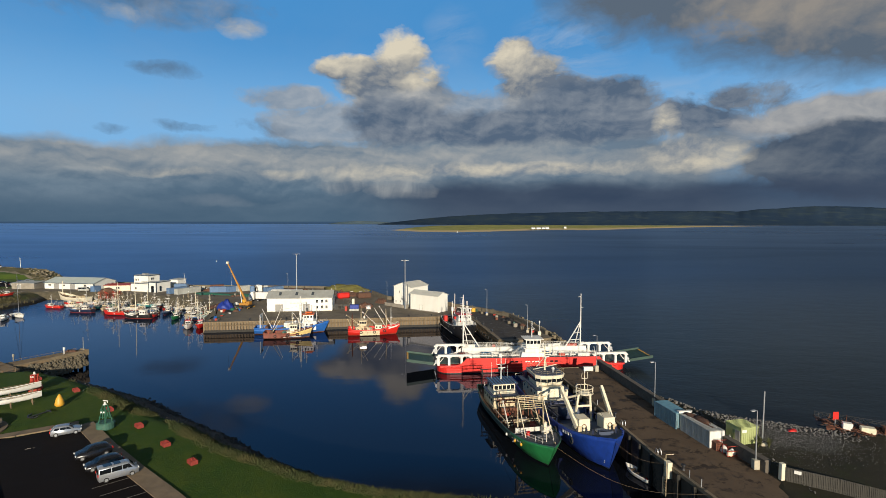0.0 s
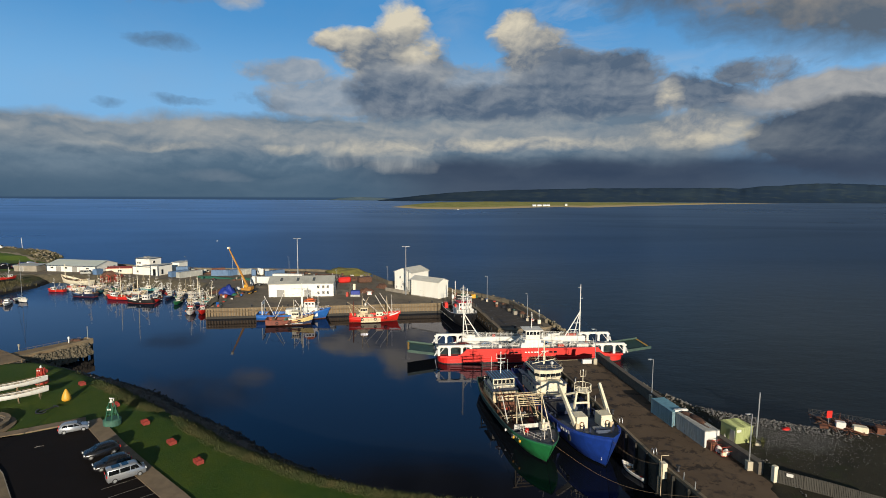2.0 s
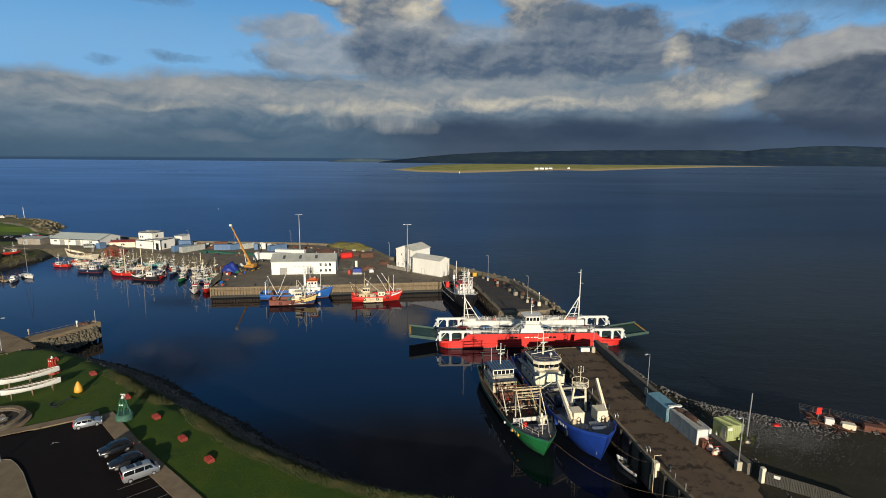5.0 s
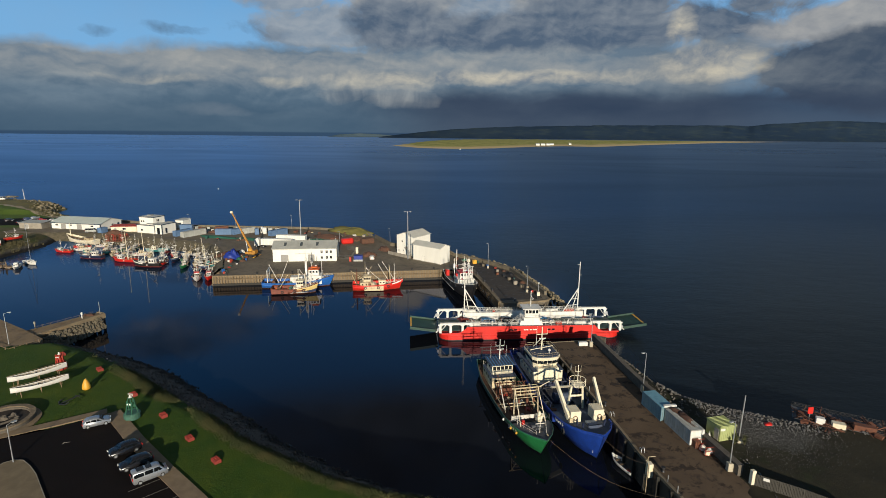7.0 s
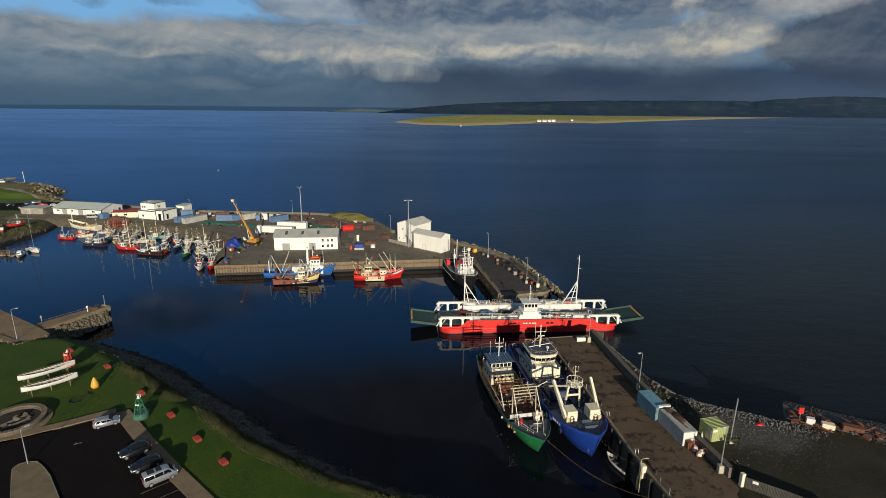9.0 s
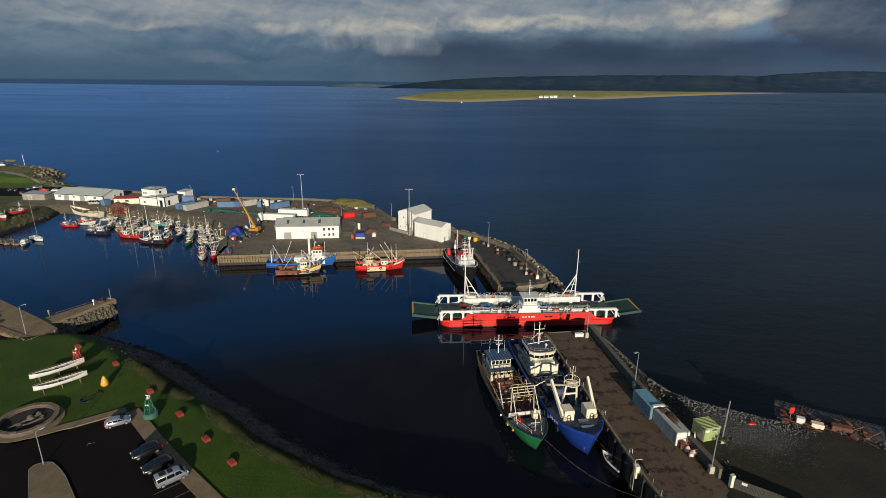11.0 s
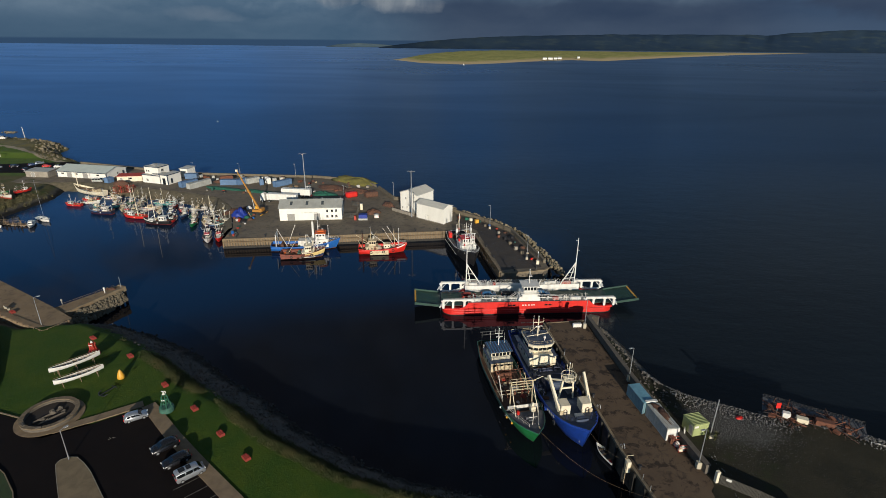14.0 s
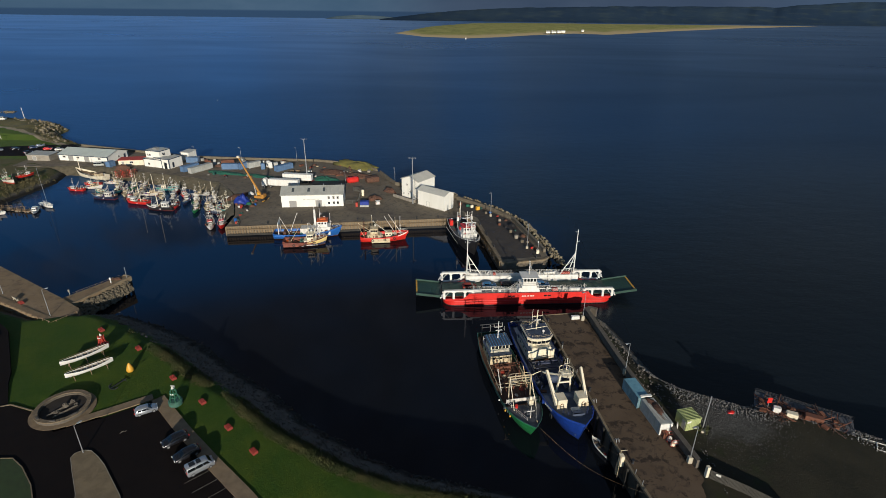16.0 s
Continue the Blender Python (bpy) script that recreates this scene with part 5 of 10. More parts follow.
# ---- blue trawler alongside
def blue_trawler():
    t, L = boat_at("blue_trawler", "blue steel fishing ship with cream wheelhouse and two deck cranes", (18.9, 115.4), (25.7, 76.8))
    R = hull(t, L, 9.4, 3.3, 2.1, [BLUE_P, NAVY_P, BLUE_P], 1.1, DECK_BLUE, whaleback=0.7, rail=BLUE_P, transom=0.82, stern=0.3, full=6.0, rake=0.05)
    z0 = 3.6
    bm = B()
    pts = [(R[i][0], R[i][1] - 0.2, R[i][2] - 0.08) for i in range(13, 19)]
    for a, b in zip(pts, pts[1:]):
        bm.faces.new([bm.verts.new(p) for p in ((a[0], -a[1], a[2]), (b[0], -max(b[1], 0.01), b[2]), (b[0], max(b[1], 0.01), b[2]), (a[0], a[1], a[2]))])
    part("fore_deck", bm, DECK_BLUE, t, "worn blue-grey fore deck")
    bm = B()
    box(bm, (R[13][0], 0, 2.9), (0.12, R[13][1] * 2 - 0.3, 1.9))
    part("fore_bulkhead", bm, BLUE_P, t)
    zf = rail_at(R, 11)[1]
    # two crane houses with slewing booms
    for sd in (-1, 1):
        cr = part("deck_crane", boxes(((12.2, sd * 2.1, zf + 1.1), (2.4, 1.9, 2.0))), CREAM_P, t, "cream box-like deck crane", bevel=0.06)
        part("crane_base", boxes(((12.2, sd * 2.2, zf + 0.1), (2.6, 1.9, 0.3)), ((13.2, sd * 2.9, zf + 0.5), (0.7, 0.7, 1.0))), CREAM_RUSTY, cr)
        bm = B()
        ring(bm, (13.42, sd * 2.2, zf + 0.9), 0.36, 0.07, "x")
        part("hose_reel", bm, BROWN_P, cr)
        bm = B()
        a, b = Vector((12.9, sd * 3.1, zf + 0.6)), Vector((8.0, sd * (3.9 if sd < 0 else 3.3), zf + 5.5))
        q = (b - a).to_track_quat("Z", "Y").to_matrix().to_4x4()
        box(bm, (0, 0, (b - a).length / 2), (0.55, 0.85, (b - a).length), Matrix.Translation(a) @ q, taper=0.8)
        part("boom", bm, CREAM_P, cr, "long cream crane boom", bevel=0.05)
        part("ram", bars([((12.4, sd * 3.0, zf + 1.9), tuple(a.lerp(b, 0.5)))], 0.12), STEEL, cr)
    # gantry mast with a round platform
    part("gantry", bars([((8.2, -1.5, zf - 0.3), (8.6, -1.0, zf + 4.6)), ((8.2, 1.5, zf - 0.3), (8.6, 1.0, zf + 4.6)), ((8.6, -1.0, zf + 4.6), (8.6, 1.0, zf + 4.6)), ((8.4, -1.25, zf + 2.4), (8.4, 1.25, zf + 2.4)), ((8.6, -0.9, zf + 4.4), (4.4, -3.2, zf + 2.2)), ((8.6, 0.9, zf + 4.4), (4.8, 2.6, zf + 2.8))], 0.2), CREAM_P, t)
    bm = B()
    for h in (4.7, 5.7):
        ring(bm, (8.6, 0, zf + h), 1.45, 0.06, "z", 14, 4)
    for i in range(8):
        a = i * math.tau / 8
        tube(bm, (8.6 + 1.45 * math.cos(a), 1.45 * math.sin(a), zf + 4.7), (8.6 + 1.45 * math.cos(a), 1.45 * math.sin(a), zf + 5.7), 0.05, n=4)
    box(bm, (8.6, 0, zf + 4.7), (1.9, 1.9, 0.08))
    part("lookout_platform", bm, CREAM_P, t)
    mast(t, (8.6, 0, zf + 4.7), 3.4, 0.1, CREAM_P, 1.0, name="fore_mast", radar=False)
    part("ladder", bars([((7.98, -1.47, zf), (7.98, -1.2, zf + 4.4)), ((8.62, -1.47, zf), (8.62, -1.2, zf + 4.4))] + [((8.0, -1.45 + 0.03 * i, zf + 0.45 * i), (8.6, -1.45 + 0.03 * i, zf + 0.45 * i)) for i in range(10)], 0.04, 4), CREAM_P, t)
    part("skylight_hatch", boxes(((14.4, 0.2, zf + 0.55), (0.9, 1.7, 0.35))), WHITE, t, bevel=0.05)
    part("anchor_winch", boxes(((15.9, 0, zf + 0.8), (0.9, 1.8, 0.7)), ((16.3, 0, zf + 1.0), (0.3, 2.4, 0.3))), DECK_BLUE, t)
    for sd in (-1, 1):
        part("mooring_bitt", bars([((15.8, sd * 1.9, zf + 0.6), (15.8, sd * 1.9, zf + 1.4))], 0.16, 8), NAVY_P, t)
        part("mooring_bitt", bars([((14.9, sd * 2.5, zf + 0.5), (14.9, sd * 2.5, zf + 1.2))], 0.16, 8), NAVY_P, t)
    # mid deck
    part("hatch_coaming", boxes(((0.5, 0, 2.75), (6.5, 4.6, 0.9))), NAVY_P, t)
    part("net_drum", bars([((3.4, -2.0, 3.8), (3.4, 2.0, 3.8))], 0.75, 12), DECK_BLUE, t)
    for y in (-2.1, 2.0):
        part("drum_flange", bars([((3.4, y, 3.8), (3.4, y + 0.12, 3.8))], 1.0, 14), NAVY_P, t)
    part("deck_beam", bars([((-3.0, -3.6, 3.5), (-3.0, 3.6, 3.5)), ((-0.6, -3.6, 3.5), (-0.6, 3.6, 3.5)), ((-4.0, -3.6, 3.6), (6.0, -3.6, 4.1)), ((-4.0, 3.6, 3.6), (6.0, 3.6, 4.1))] + [((x, sd * 3.6, 2.3), (x, sd * 3.6, 3.7)) for x in (-4, -1.4, 2.0, 5.6) for sd in (-1, 1)], 0.11), NAVY_P, t)
    winch(t, (-2.7, 0, 2.3), 3.4, 0.65, NAVY_P)
    clutter(t, (-5, 6.5, -3.2, 3.2), 2.3, 26, [NAVY_P, BLACK_P, NET_BROWN, BLACK_P, DECK_BLUE, RUST, WHITE_RUSTY], 9, size=0.65)
    part("work_boat", boxes(((5.2, 1.7, 3.5), (3.0, 1.0, 0.5)), ((5.2, 1.7, 3.2), (2.4, 0.6, 0.4))), DECK_GREY, t, "small dark grey workboat on deck", bevel=0.15)
    # wheelhouse aft, flared, with a band of windows
    house(t, (-9.6, 0, 2.3), (8.4, 6.4, 2.6), CREAM_P, DECK_BLUE, [("+y", 4), ("-y", 4)], (0.5, 0.5), 1.0, "deckhouse", doors=(("+", 2.4),))
    bm = B()
    prof = [(-3.2, 3.0), (2.0, 3.0), (2.9, 2.2), (3.2, 1.0), (3.2, -1.0), (2.9, -2.2), (2.0, -3.0), (-3.2, -3.0)]
    for z_a, z_b, k_a, k_b in ((4.9, 5.5, 0.84, 0.86), (5.5, 7.6, 0.88, 1.03)):
        lo = [bm.verts.new((-9.0 + x * k_a, y * k_a, z_a)) for x, y in prof]
        hi = [bm.verts.new((-9.0 + x * k_b, y * k_b, z_b)) for x, y in prof]
        for i in range(8):
            j = (i + 1) % 8
            bm.faces.new((lo[j], lo[i], hi[i], hi[j]))
        bm.faces.new(hi[::-1])
        bm.faces.new(lo)
    bmesh.ops.recalc_face_normals(bm, faces=bm.faces[:])
    wh = part("wheelhouse", bm, CREAM_P, t, "cream flared wheelhouse")
    part("house_front", boxes(((-7.0, 0, 4.0), (3.8, 4.6, 3.2))), CREAM_P, t, bevel=0.15)
    k = 0.962
    for (x0, y0), (x1, y1), n in ((prof[1], prof[2], 1), (prof[2], prof[3], 1), (prof[3], prof[4], 2), (prof[4], prof[5], 1), (prof[5], prof[6], 1), (prof[0], prof[1], 4), (prof[6], prof[7], 4)):
        for i in range(n):
            f = (i + 0.5) / n
            px, py = x0 + (x1 - x0) * f, y0 + (y1 - y0) * f
            ln = math.hypot(x1 - x0, y1 - y0) / n
            bm = B()
            box(bm, (0, 0, 0), (ln * 0.84, 0.12, 0.75), Matrix.Translation((-9.0 + px * k, py * k, 6.65)) @ pose(0, 0, 0, 0, 0, heading((x0, y0), (x1, y1))))
            part("window", bm, GLASS, wh, "dark glass pane")
    bm = B()
    lo = [bm.verts.new((-9.0 + x * 0.96, y * 0.96, 7.6)) for x, y in prof]
    hi = [bm.verts.new((-9.0 + x * 0.96, y * 0.96, 7.7)) for x, y in prof]
    for i in range(8):
        j = (i + 1) % 8
        bm.faces.new((lo[j], lo[i], hi[i], hi[j]))
    bm.faces.new(hi[::-1])
    bm.faces.new(lo)
    bmesh.ops.recalc_face_normals(bm, faces=bm.faces[:])
    part("wheelhouse_roof", bm, DECK_BLUE, t, "dark blue roof deck with rails")
    guard_rail(t, [(-9.0 + x * 0.95, y * 0.95, 7.7) for x, y in prof] + [(-9.0 + prof[0][0] * 0.95, prof[0][1] * 0.95, 7.7)], 0.8, CREAM_RUSTY, 2, 1.6, 0.025)
    part("face_step", boxes(((-5.5, 0, 5.1), (0.5, 2.4, 0.3))), BROWN_P, t)
    mast(t, (-9.8, 0, 7.6), 5.0, 0.2, CREAM_P, 2.4, name="main_mast")
    bm = B()
    bmesh.ops.create_uvsphere(bm, u_segments=10, v_segments=7, radius=0.32, matrix=Matrix.Translation((-7.6, 0.9, 8.5)))
    tube(bm, (-7.6, 0.9, 7.6), (-7.6, 0.9, 8.3), 0.12)
    part("satellite_dome", bm, WHITE, t, smooth=True)
    part("aerial", bars([((-10.8, -0.8, 7.6), (-10.8, -0.8, 12.6))], 0.04, 4), WHITE, t)
    part("mast_brace", bars([((-11.8, -1.2, 7.6), (-9.8, 0, 10.4)), ((-11.8, 1.2, 7.6), (-9.8, 0, 10.4)), ((-9.4, -2.6, 8.0), (-8.6, 2.0, 9.0))], 0.08), CREAM_P, t)
    for sd in (-1, 1):
        part("funnel", boxes(((-14.2, sd * 2.2, 4.9), (1.5, 1.1, 2.8))), NAVY_P, t, bevel=0.1)
    part("boat_deck", boxes(((-13.4, 0, 4.95), (3.4, 7.6, 0.14))), DECK_BLUE, t)
    goalpost(t, -17.6, 5.0, 2.3, 2.6, NAVY_P, 0.14)
    guard_rail(t, [(-18.6, -3.3, 3.5), (-18.6, 3.3, 3.5)], 1.0, CREAM_P)
    stays(t, [((-9.8, 0, 11.8), (8.6, 0, zf + 7)), ((8.6, 0, zf + 7), (18.6, 0, 5.4)), ((-9.8, 0, 11.8), (-17.6, 0, 4.9)), ((-9.8, 0, 10.5), (-2, 4.0, 3.4)), ((-9.8, 0, 10.5), (-2, -4.0, 3.4))])
    for x in (-6, 0, 6, 12):
        w, z = rail_at(R, x)
        tyre_fender(t, (x, w + 0.14, z - 1.0), r=0.42)
        tyre_fender(t, (x + 2, -w - 0.14, z - 1.0), r=0.42)
    for i in range(9):
        part("frame_rib", boxes(((9.2 + i * 0.95, rail_at(R, 9.2 + i * 0.95)[0] - 0.26, rail_at(R, 9.2 + i * 0.95)[1] - 0.05), (0.07, 0.22, 0.5))), BLUE_P, t)
    for k, x in enumerate((10.4, 11.2, 12.0, 12.8)):
        w, z = rail_at(R, x)
        part("number_bar", boxes(((x, -w * 0.965 - 0.03, z - 0.7), (0.5, 0.06, 0.4))), WHITE, t)
    part("bow_plate", boxes(((17.6, 0.95, 4.7), (0.5, 0.08, 0.45))), WHITE, t)
    part("draught_mark", boxes(*[((17.2, -0.62, 1.0 + 0.35 * i), (0.3, 0.06, 0.18)) for i in range(4)]), WHITE, t)


blue_trawler()


# ---- double-ended car ferry
def car(name, label, m, paint, L=4.2, W=1.75, H=1.45, van=False, group="parked cars"):
    """A parked car: body shell, glasshouse, single panes, wheels with rims, lights."""
    t = thing(name, label, "car", m, group)
    if van:
        prof = [(-0.5, 0.30), (-0.5, 0.62), (-0.485, 0.95), (-0.46, 1.0), (0.20, 1.0), (0.27, 0.96), (0.40, 0.60), (0.485, 0.50), (0.5, 0.32), (0.49, 0.14), (-0.49, 0.14)]
    else:
        prof = [(-0.5, 0.30), (-0.5, 0.50), (-0.485, 0.62), (-0.44, 0.74), (-0.385, 0.90), (-0.33, 0.97), (-0.22, 1.0), (-0.08, 1.0), (0.03, 0.975), (0.10, 0.925), (0.19, 0.78), (0.26, 0.66), (0.36, 0.61), (0.44, 0.55), (0.485, 0.44), (0.5, 0.28), (0.48, 0.15), (-0.48, 0.15)]
    bm = B()
    cols = []
    for y in (-1.0, -0.97, -0.86, -0.5, 0.0, 0.5, 0.86, 0.97, 1.0):
        e = max(0.0, abs(y) - 0.5) / 0.5
        row = []
        for x, z in prof:
            tuck = 1.0 - 0.13 * max(0, (z - 0.6) / 0.4)
            zz = 0.15 + (z - 0.15) * (1.0 - 0.035 * e ** 3 - (0.05 if z > 0.95 else 0.02) * e * e)
            row.append(bm.verts.new((x * L * (1.0 - 0.045 * e ** 3 - 0.012 * abs(y)), y * W / 2 * tuck, zz * H)))
        cols.append(row)
    n = len(prof)
    for a, b in zip(cols, cols[1:]):
        for i in range(n):
            j = (i + 1) % n
            bm.faces.new((a[i], b[i], b[j], a[j]))
    bm.faces.new(cols[0])
    bm.faces.new(cols[-1][::-1])
    bmesh.ops.recalc_face_normals(bm, faces=bm.faces[:])
    body = part("body", bm, paint, t, smooth=True)
    def pane(name, pts):
        b2 = B()
        f = b2.faces.new([b2.verts.new(p) for p in pts])
        r = bmesh.ops.extrude_face_region(b2, geom=[f])
        b2.normal_update()
        part(name, b2, GLASS, body)
    hw = W / 2
    top, sill = (0.90, 0.62) if van else (0.89, 0.655)
    tk = lambda z: hw * (1.0 - 0.13 * max(0, (z - 0.6) / 0.4)) + 0.02
    spans = [(-0.45, -0.19), (-0.17, 0.07), (0.09, 0.29)] if van else [(-0.38, -0.20), (-0.18, 0.0), (0.02, 0.15)]
    for sd in (-1, 1):
        for k, (a, b) in enumerate(spans):
            last = k == len(spans) - 1
            first = k == 0 and not van
            pane("side_window", [(a * L, sd * tk(sill), sill * H), (b * L + (0.06 * L if last and not van else 0.03 * L if last else 0), sd * tk(sill), sill * H), ((b - (0.09 if last and not van else 0.05 if last else 0)) * L, sd * tk(top), top * H), ((a + (0.05 if first else 0)) * L, sd * tk(top), top * H)])
    if van:
        pane("windscreen", [(0.395 * L + 0.01, -hw * 0.86, 0.62 * H), (0.395 * L + 0.01, hw * 0.86, 0.62 * H), (0.28 * L + 0.01, hw * 0.78, 0.94 * H), (0.28 * L + 0.01, -hw * 0.78, 0.94 * H)])
        pane("rear_window", [(-0.5 * L - 0.01, -hw * 0.8, 0.64 * H), (-0.5 * L - 0.01, hw * 0.8, 0.64 * H), (-0.488 * L - 0.01, hw * 0.74, 0.92 * H), (-0.488 * L - 0.01, -hw * 0.74, 0.92 * H)])
        part("sunroof", boxes(((-0.25 * L, 0, H + 0.005), (0.9, 1.0, 0.03)), ((-0.02 * L, 0, H + 0.005), (0.7, 1.0, 0.03))), GLASS, body)
    else:
        pane("windscreen", [(0.255 * L + 0.012, -hw * 0.86, 0.66 * H), (0.255 * L + 0.012, hw * 0.86, 0.66 * H), (0.108 * L + 0.012, hw * 0.78, 0.925 * H), (0.108 * L + 0.012, -hw * 0.78, 0.925 * H)])
        pane("rear_window", [(-0.432 * L - 0.012, -hw * 0.8, 0.73 * H), (-0.432 * L - 0.012, hw * 0.8, 0.73 * H), (-0.352 * L - 0.012, hw * 0.74, 0.94 * H), (-0.352 * L - 0.012, -hw * 0.74, 0.94 * H)])
    for x in (-0.31, 0.31):
        for sd in (-1, 1):
            bm = B()
            tube(bm, (x * L, sd * (hw - 0.2), 0.31), (x * L, sd * (hw + 0.015), 0.31), 0.31, n=14)
            wl = part("wheel", bm, RUBBER, t, "black tyre")
            bm = B()
            tube(bm, (x * L, sd * (hw - 0.02), 0.31), (x * L, sd * (hw + 0.03), 0.31), 0.19, n=10)
            part("rim", bm, STEEL, wl)
    for sd in (-1, 1):
        part("headlight", boxes(((0.475 * L, sd * hw * 0.74, 0.47 * H), (0.12, 0.34, 0.15))), LAMP_GLASS, body)
        part("tail_light", boxes(((-0.495 * L, sd * hw * 0.8, 0.56 * H), (0.08, 0.2, 0.3))), RED_P, body)
        part("mirror", boxes(((0.2 * L, sd * (hw + 0.06), 0.66 * H), (0.12, 0.18, 0.13))), paint, body)
    return t


def ferry():
    o, hd = (22.2, 136.4), 4.0
    t = thing("car_ferry", "red and white double-ended car ferry with raised green ramps", "ferry", pose(o[0], o[1], 0, 0, 0, hd))
    HL, HW = 24.3, 6.1
    # hull: plan with rounded shoulders
    plan = []
    for sx, sy, a0 in ((1, -1, -90), (1, 1, 0), (-1, 1, 90), (-1, -1, 180)):
        for i in range(7):
            a = radians(a0 + 15 * i)
            plan.append((sx * (HL - 3.4) + 3.0 * math.cos(a), sy * (HW - 3.0) + 3.0 * math.sin(a)))
    bm = B()
    prism(bm, plan, -0.8, 1.55)
    part("hull", bm, RED_P, t, "bright red steel hull")
    bm = B()
    prism(bm, [(x * (HL - 5.0) / HL, y) for x, y in plan], 1.5, 2.0)
    part("deck_edge", bm, RED_P, t)
    bm = B()
    prism(bm, [(x * 1.002, y * 1.004) for x, y in plan], -0.8, 0.22)
    part("boot_topping", bm, BLACK_P, t)
    bm = B()
    for sd in (-1, 1):
        tube(bm, (-HL + 3.4, sd * (HW + 0.05), 1.45), (HL - 3.4, sd * (HW + 0.05), 1.45), 0.14, n=6)
        tube(bm, (-HL + 3.4, sd * (HW + 0.05), 0.85), (HL - 3.4, sd * (HW + 0.05), 0.85), 0.08, n=6)
    part("rubbing_strake", bm, RED_P, t)
    bm = B()
    box(bm, (0, 0, 1.99), (HL * 2 - 0.6, 8.2, 0.16))
    part("car_deck", bm, DECK_GREEN, t, "dark green painted car deck")
    for sd in (-1, 1):
        near = sd < 0
        y = sd * (HW - 1.0)
        top = 3.75
        # side casing: red outside, white inside
        bm = B()
        a = HL - 7.5
        sweep = [(a + 3.4 * (1 - s), 2.0 + (top - 2.0) * s ** 2.6) for s in (0.0, 0.3, 0.5, 0.68, 0.82, 0.92, 1.0)]
        prof = sweep + [(-x, z) for x, z in sweep[::-1]]
        for yy in (sd * (HW - 0.02), sd * (HW - 0.14)):
            vs_ = [bm.verts.new((x, yy, z)) for x, z in prof]
            bm.faces.new(vs_)
        q = list(bm.verts)
        for i in range(14):
            j = (i + 1) % 14
            bm.faces.new((q[i], q[j], q[14 + j], q[14 + i]))
        bmesh.ops.recalc_face_normals(bm, faces=bm.faces[:])
        part("side_plating", bm, RED_P if near else WHITE, t, "red side plating" if near else "white-painted side plating")
        bm = B()
        box(bm, (0, sd * (HW - 2.05), 3.0), (a * 2, 0.14, 2.0))
        part("casing", bm, WHITE, t, "white inner casing wall")
        bm = B()
        box(bm, (0, sd * (HW - 1.1), top - 0.02), (a * 2, 1.95, 0.12))
        part("walkway", bm, DECK_GREY if near else WHITE, t)
        guard_rail(t, [(-a, sd * (HW - 0.15), top + 0.04), (-3.6 if near else a, sd * (HW - 0.15), top + 0.04)], 1.05, WHITE, 3, 1.5, 0.03)
        if near:
            guard_rail(t, [(3.6, sd * (HW - 0.15), top + 0.04), (a, sd * (HW - 0.15), top + 0.04)], 1.05, WHITE, 3, 1.5, 0.03)
        guard_rail(t, [(-a, sd * (HW - 2.0), top + 0.04), (a, sd * (HW - 2.0), top + 0.04)], 1.05, WHITE, 3, 1.5, 0.03)
        for k, x in enumerate((-14.5, -8.2, 7.4, 13.0)):
            bm = B()
            box(bm, (x, sd * (HW - 1.1), top + 0.4), ((2.4, 0.8, 1.6, 3.0)[k], 0.9, 0.75))
            part("deck_locker", bm, [WHITE, WHITE, RED_DULL, WHITE][k] if near else [WHITE, RED_DULL, WHITE, RED_DULL][k], t, bevel=0.05)
        for k in range(3):
            x = (-10.2, 5.2, 9.8)[k]
            part("ventilator", bars([((x, sd * (HW - 1.2), top), (x, sd * (HW - 1.2), top + 0.9)), ((x, sd * (HW - 1.2), top + 0.9), (x + 0.3, sd * (HW - 1.2), top + 1.0))], 0.2, 8), WHITE, t)
        # end portals over the ramps' sides
        for e in (-1, 1):
            x0, x1 = e * (HL - 0.6), e * (HL - 8.6)
            bm = B()
            yy = sd * (HW - 0.55)
            box(bm, ((x0 + x1) / 2, yy, 4.45), (abs(x0 - x1) + 0.2, 0.8, 0.52))
            for f in (0.0, 0.33, 0.72, 1.0):
                xx = x0 + (x1 - x0) * f
                box(bm, (xx, yy, 3.2), (0.62, 0.66, 2.4))
                for dx in (-0.42, 0.42):
                    box(bm, (xx + dx, yy, 4.12), (0.34, 0.6, 0.34), None)
            tube(bm, (x0 + e * 1.1, yy, 2.1), (x0 - e * 0.4, yy, 4.4), 0.16)
            tube(bm, (x0 + e * 0.2, yy, 2.1), (x0 - e * 1.6, yy, 4.3), 0.1)
            portal = part("end_portal", bm, WHITE, t, "white ramp hoist frame", bevel=0.05)
            bm = B()
            box(bm, ((x0 + x1) / 2, yy, 1.74), (abs(x0 - x1) - 0.6, 0.5, 0.42))
            part("bulwark", bm, RED_P if near else WHITE, portal)
            bm = B()
            lathe(bm, [(0.55, 0), (0.55, 0.3)], (0, 0, 0), 12)
            bmesh.ops.transform(bm, matrix=Matrix.Translation((x0 + e * 0.3, yy - sd * 0.1, 3.0)) @ pose(0, 0, 0, 90, 0, 0), verts=bm.verts[:])
            part("hoist_wheel", bm, STEEL, portal)
            bm = B()
            tube(bm, (x1, yy, 4.7), (x1 - e * 0.2, yy, 6.2), 0.05, n=4)
            part("flagstaff", bm, WHITE, portal)
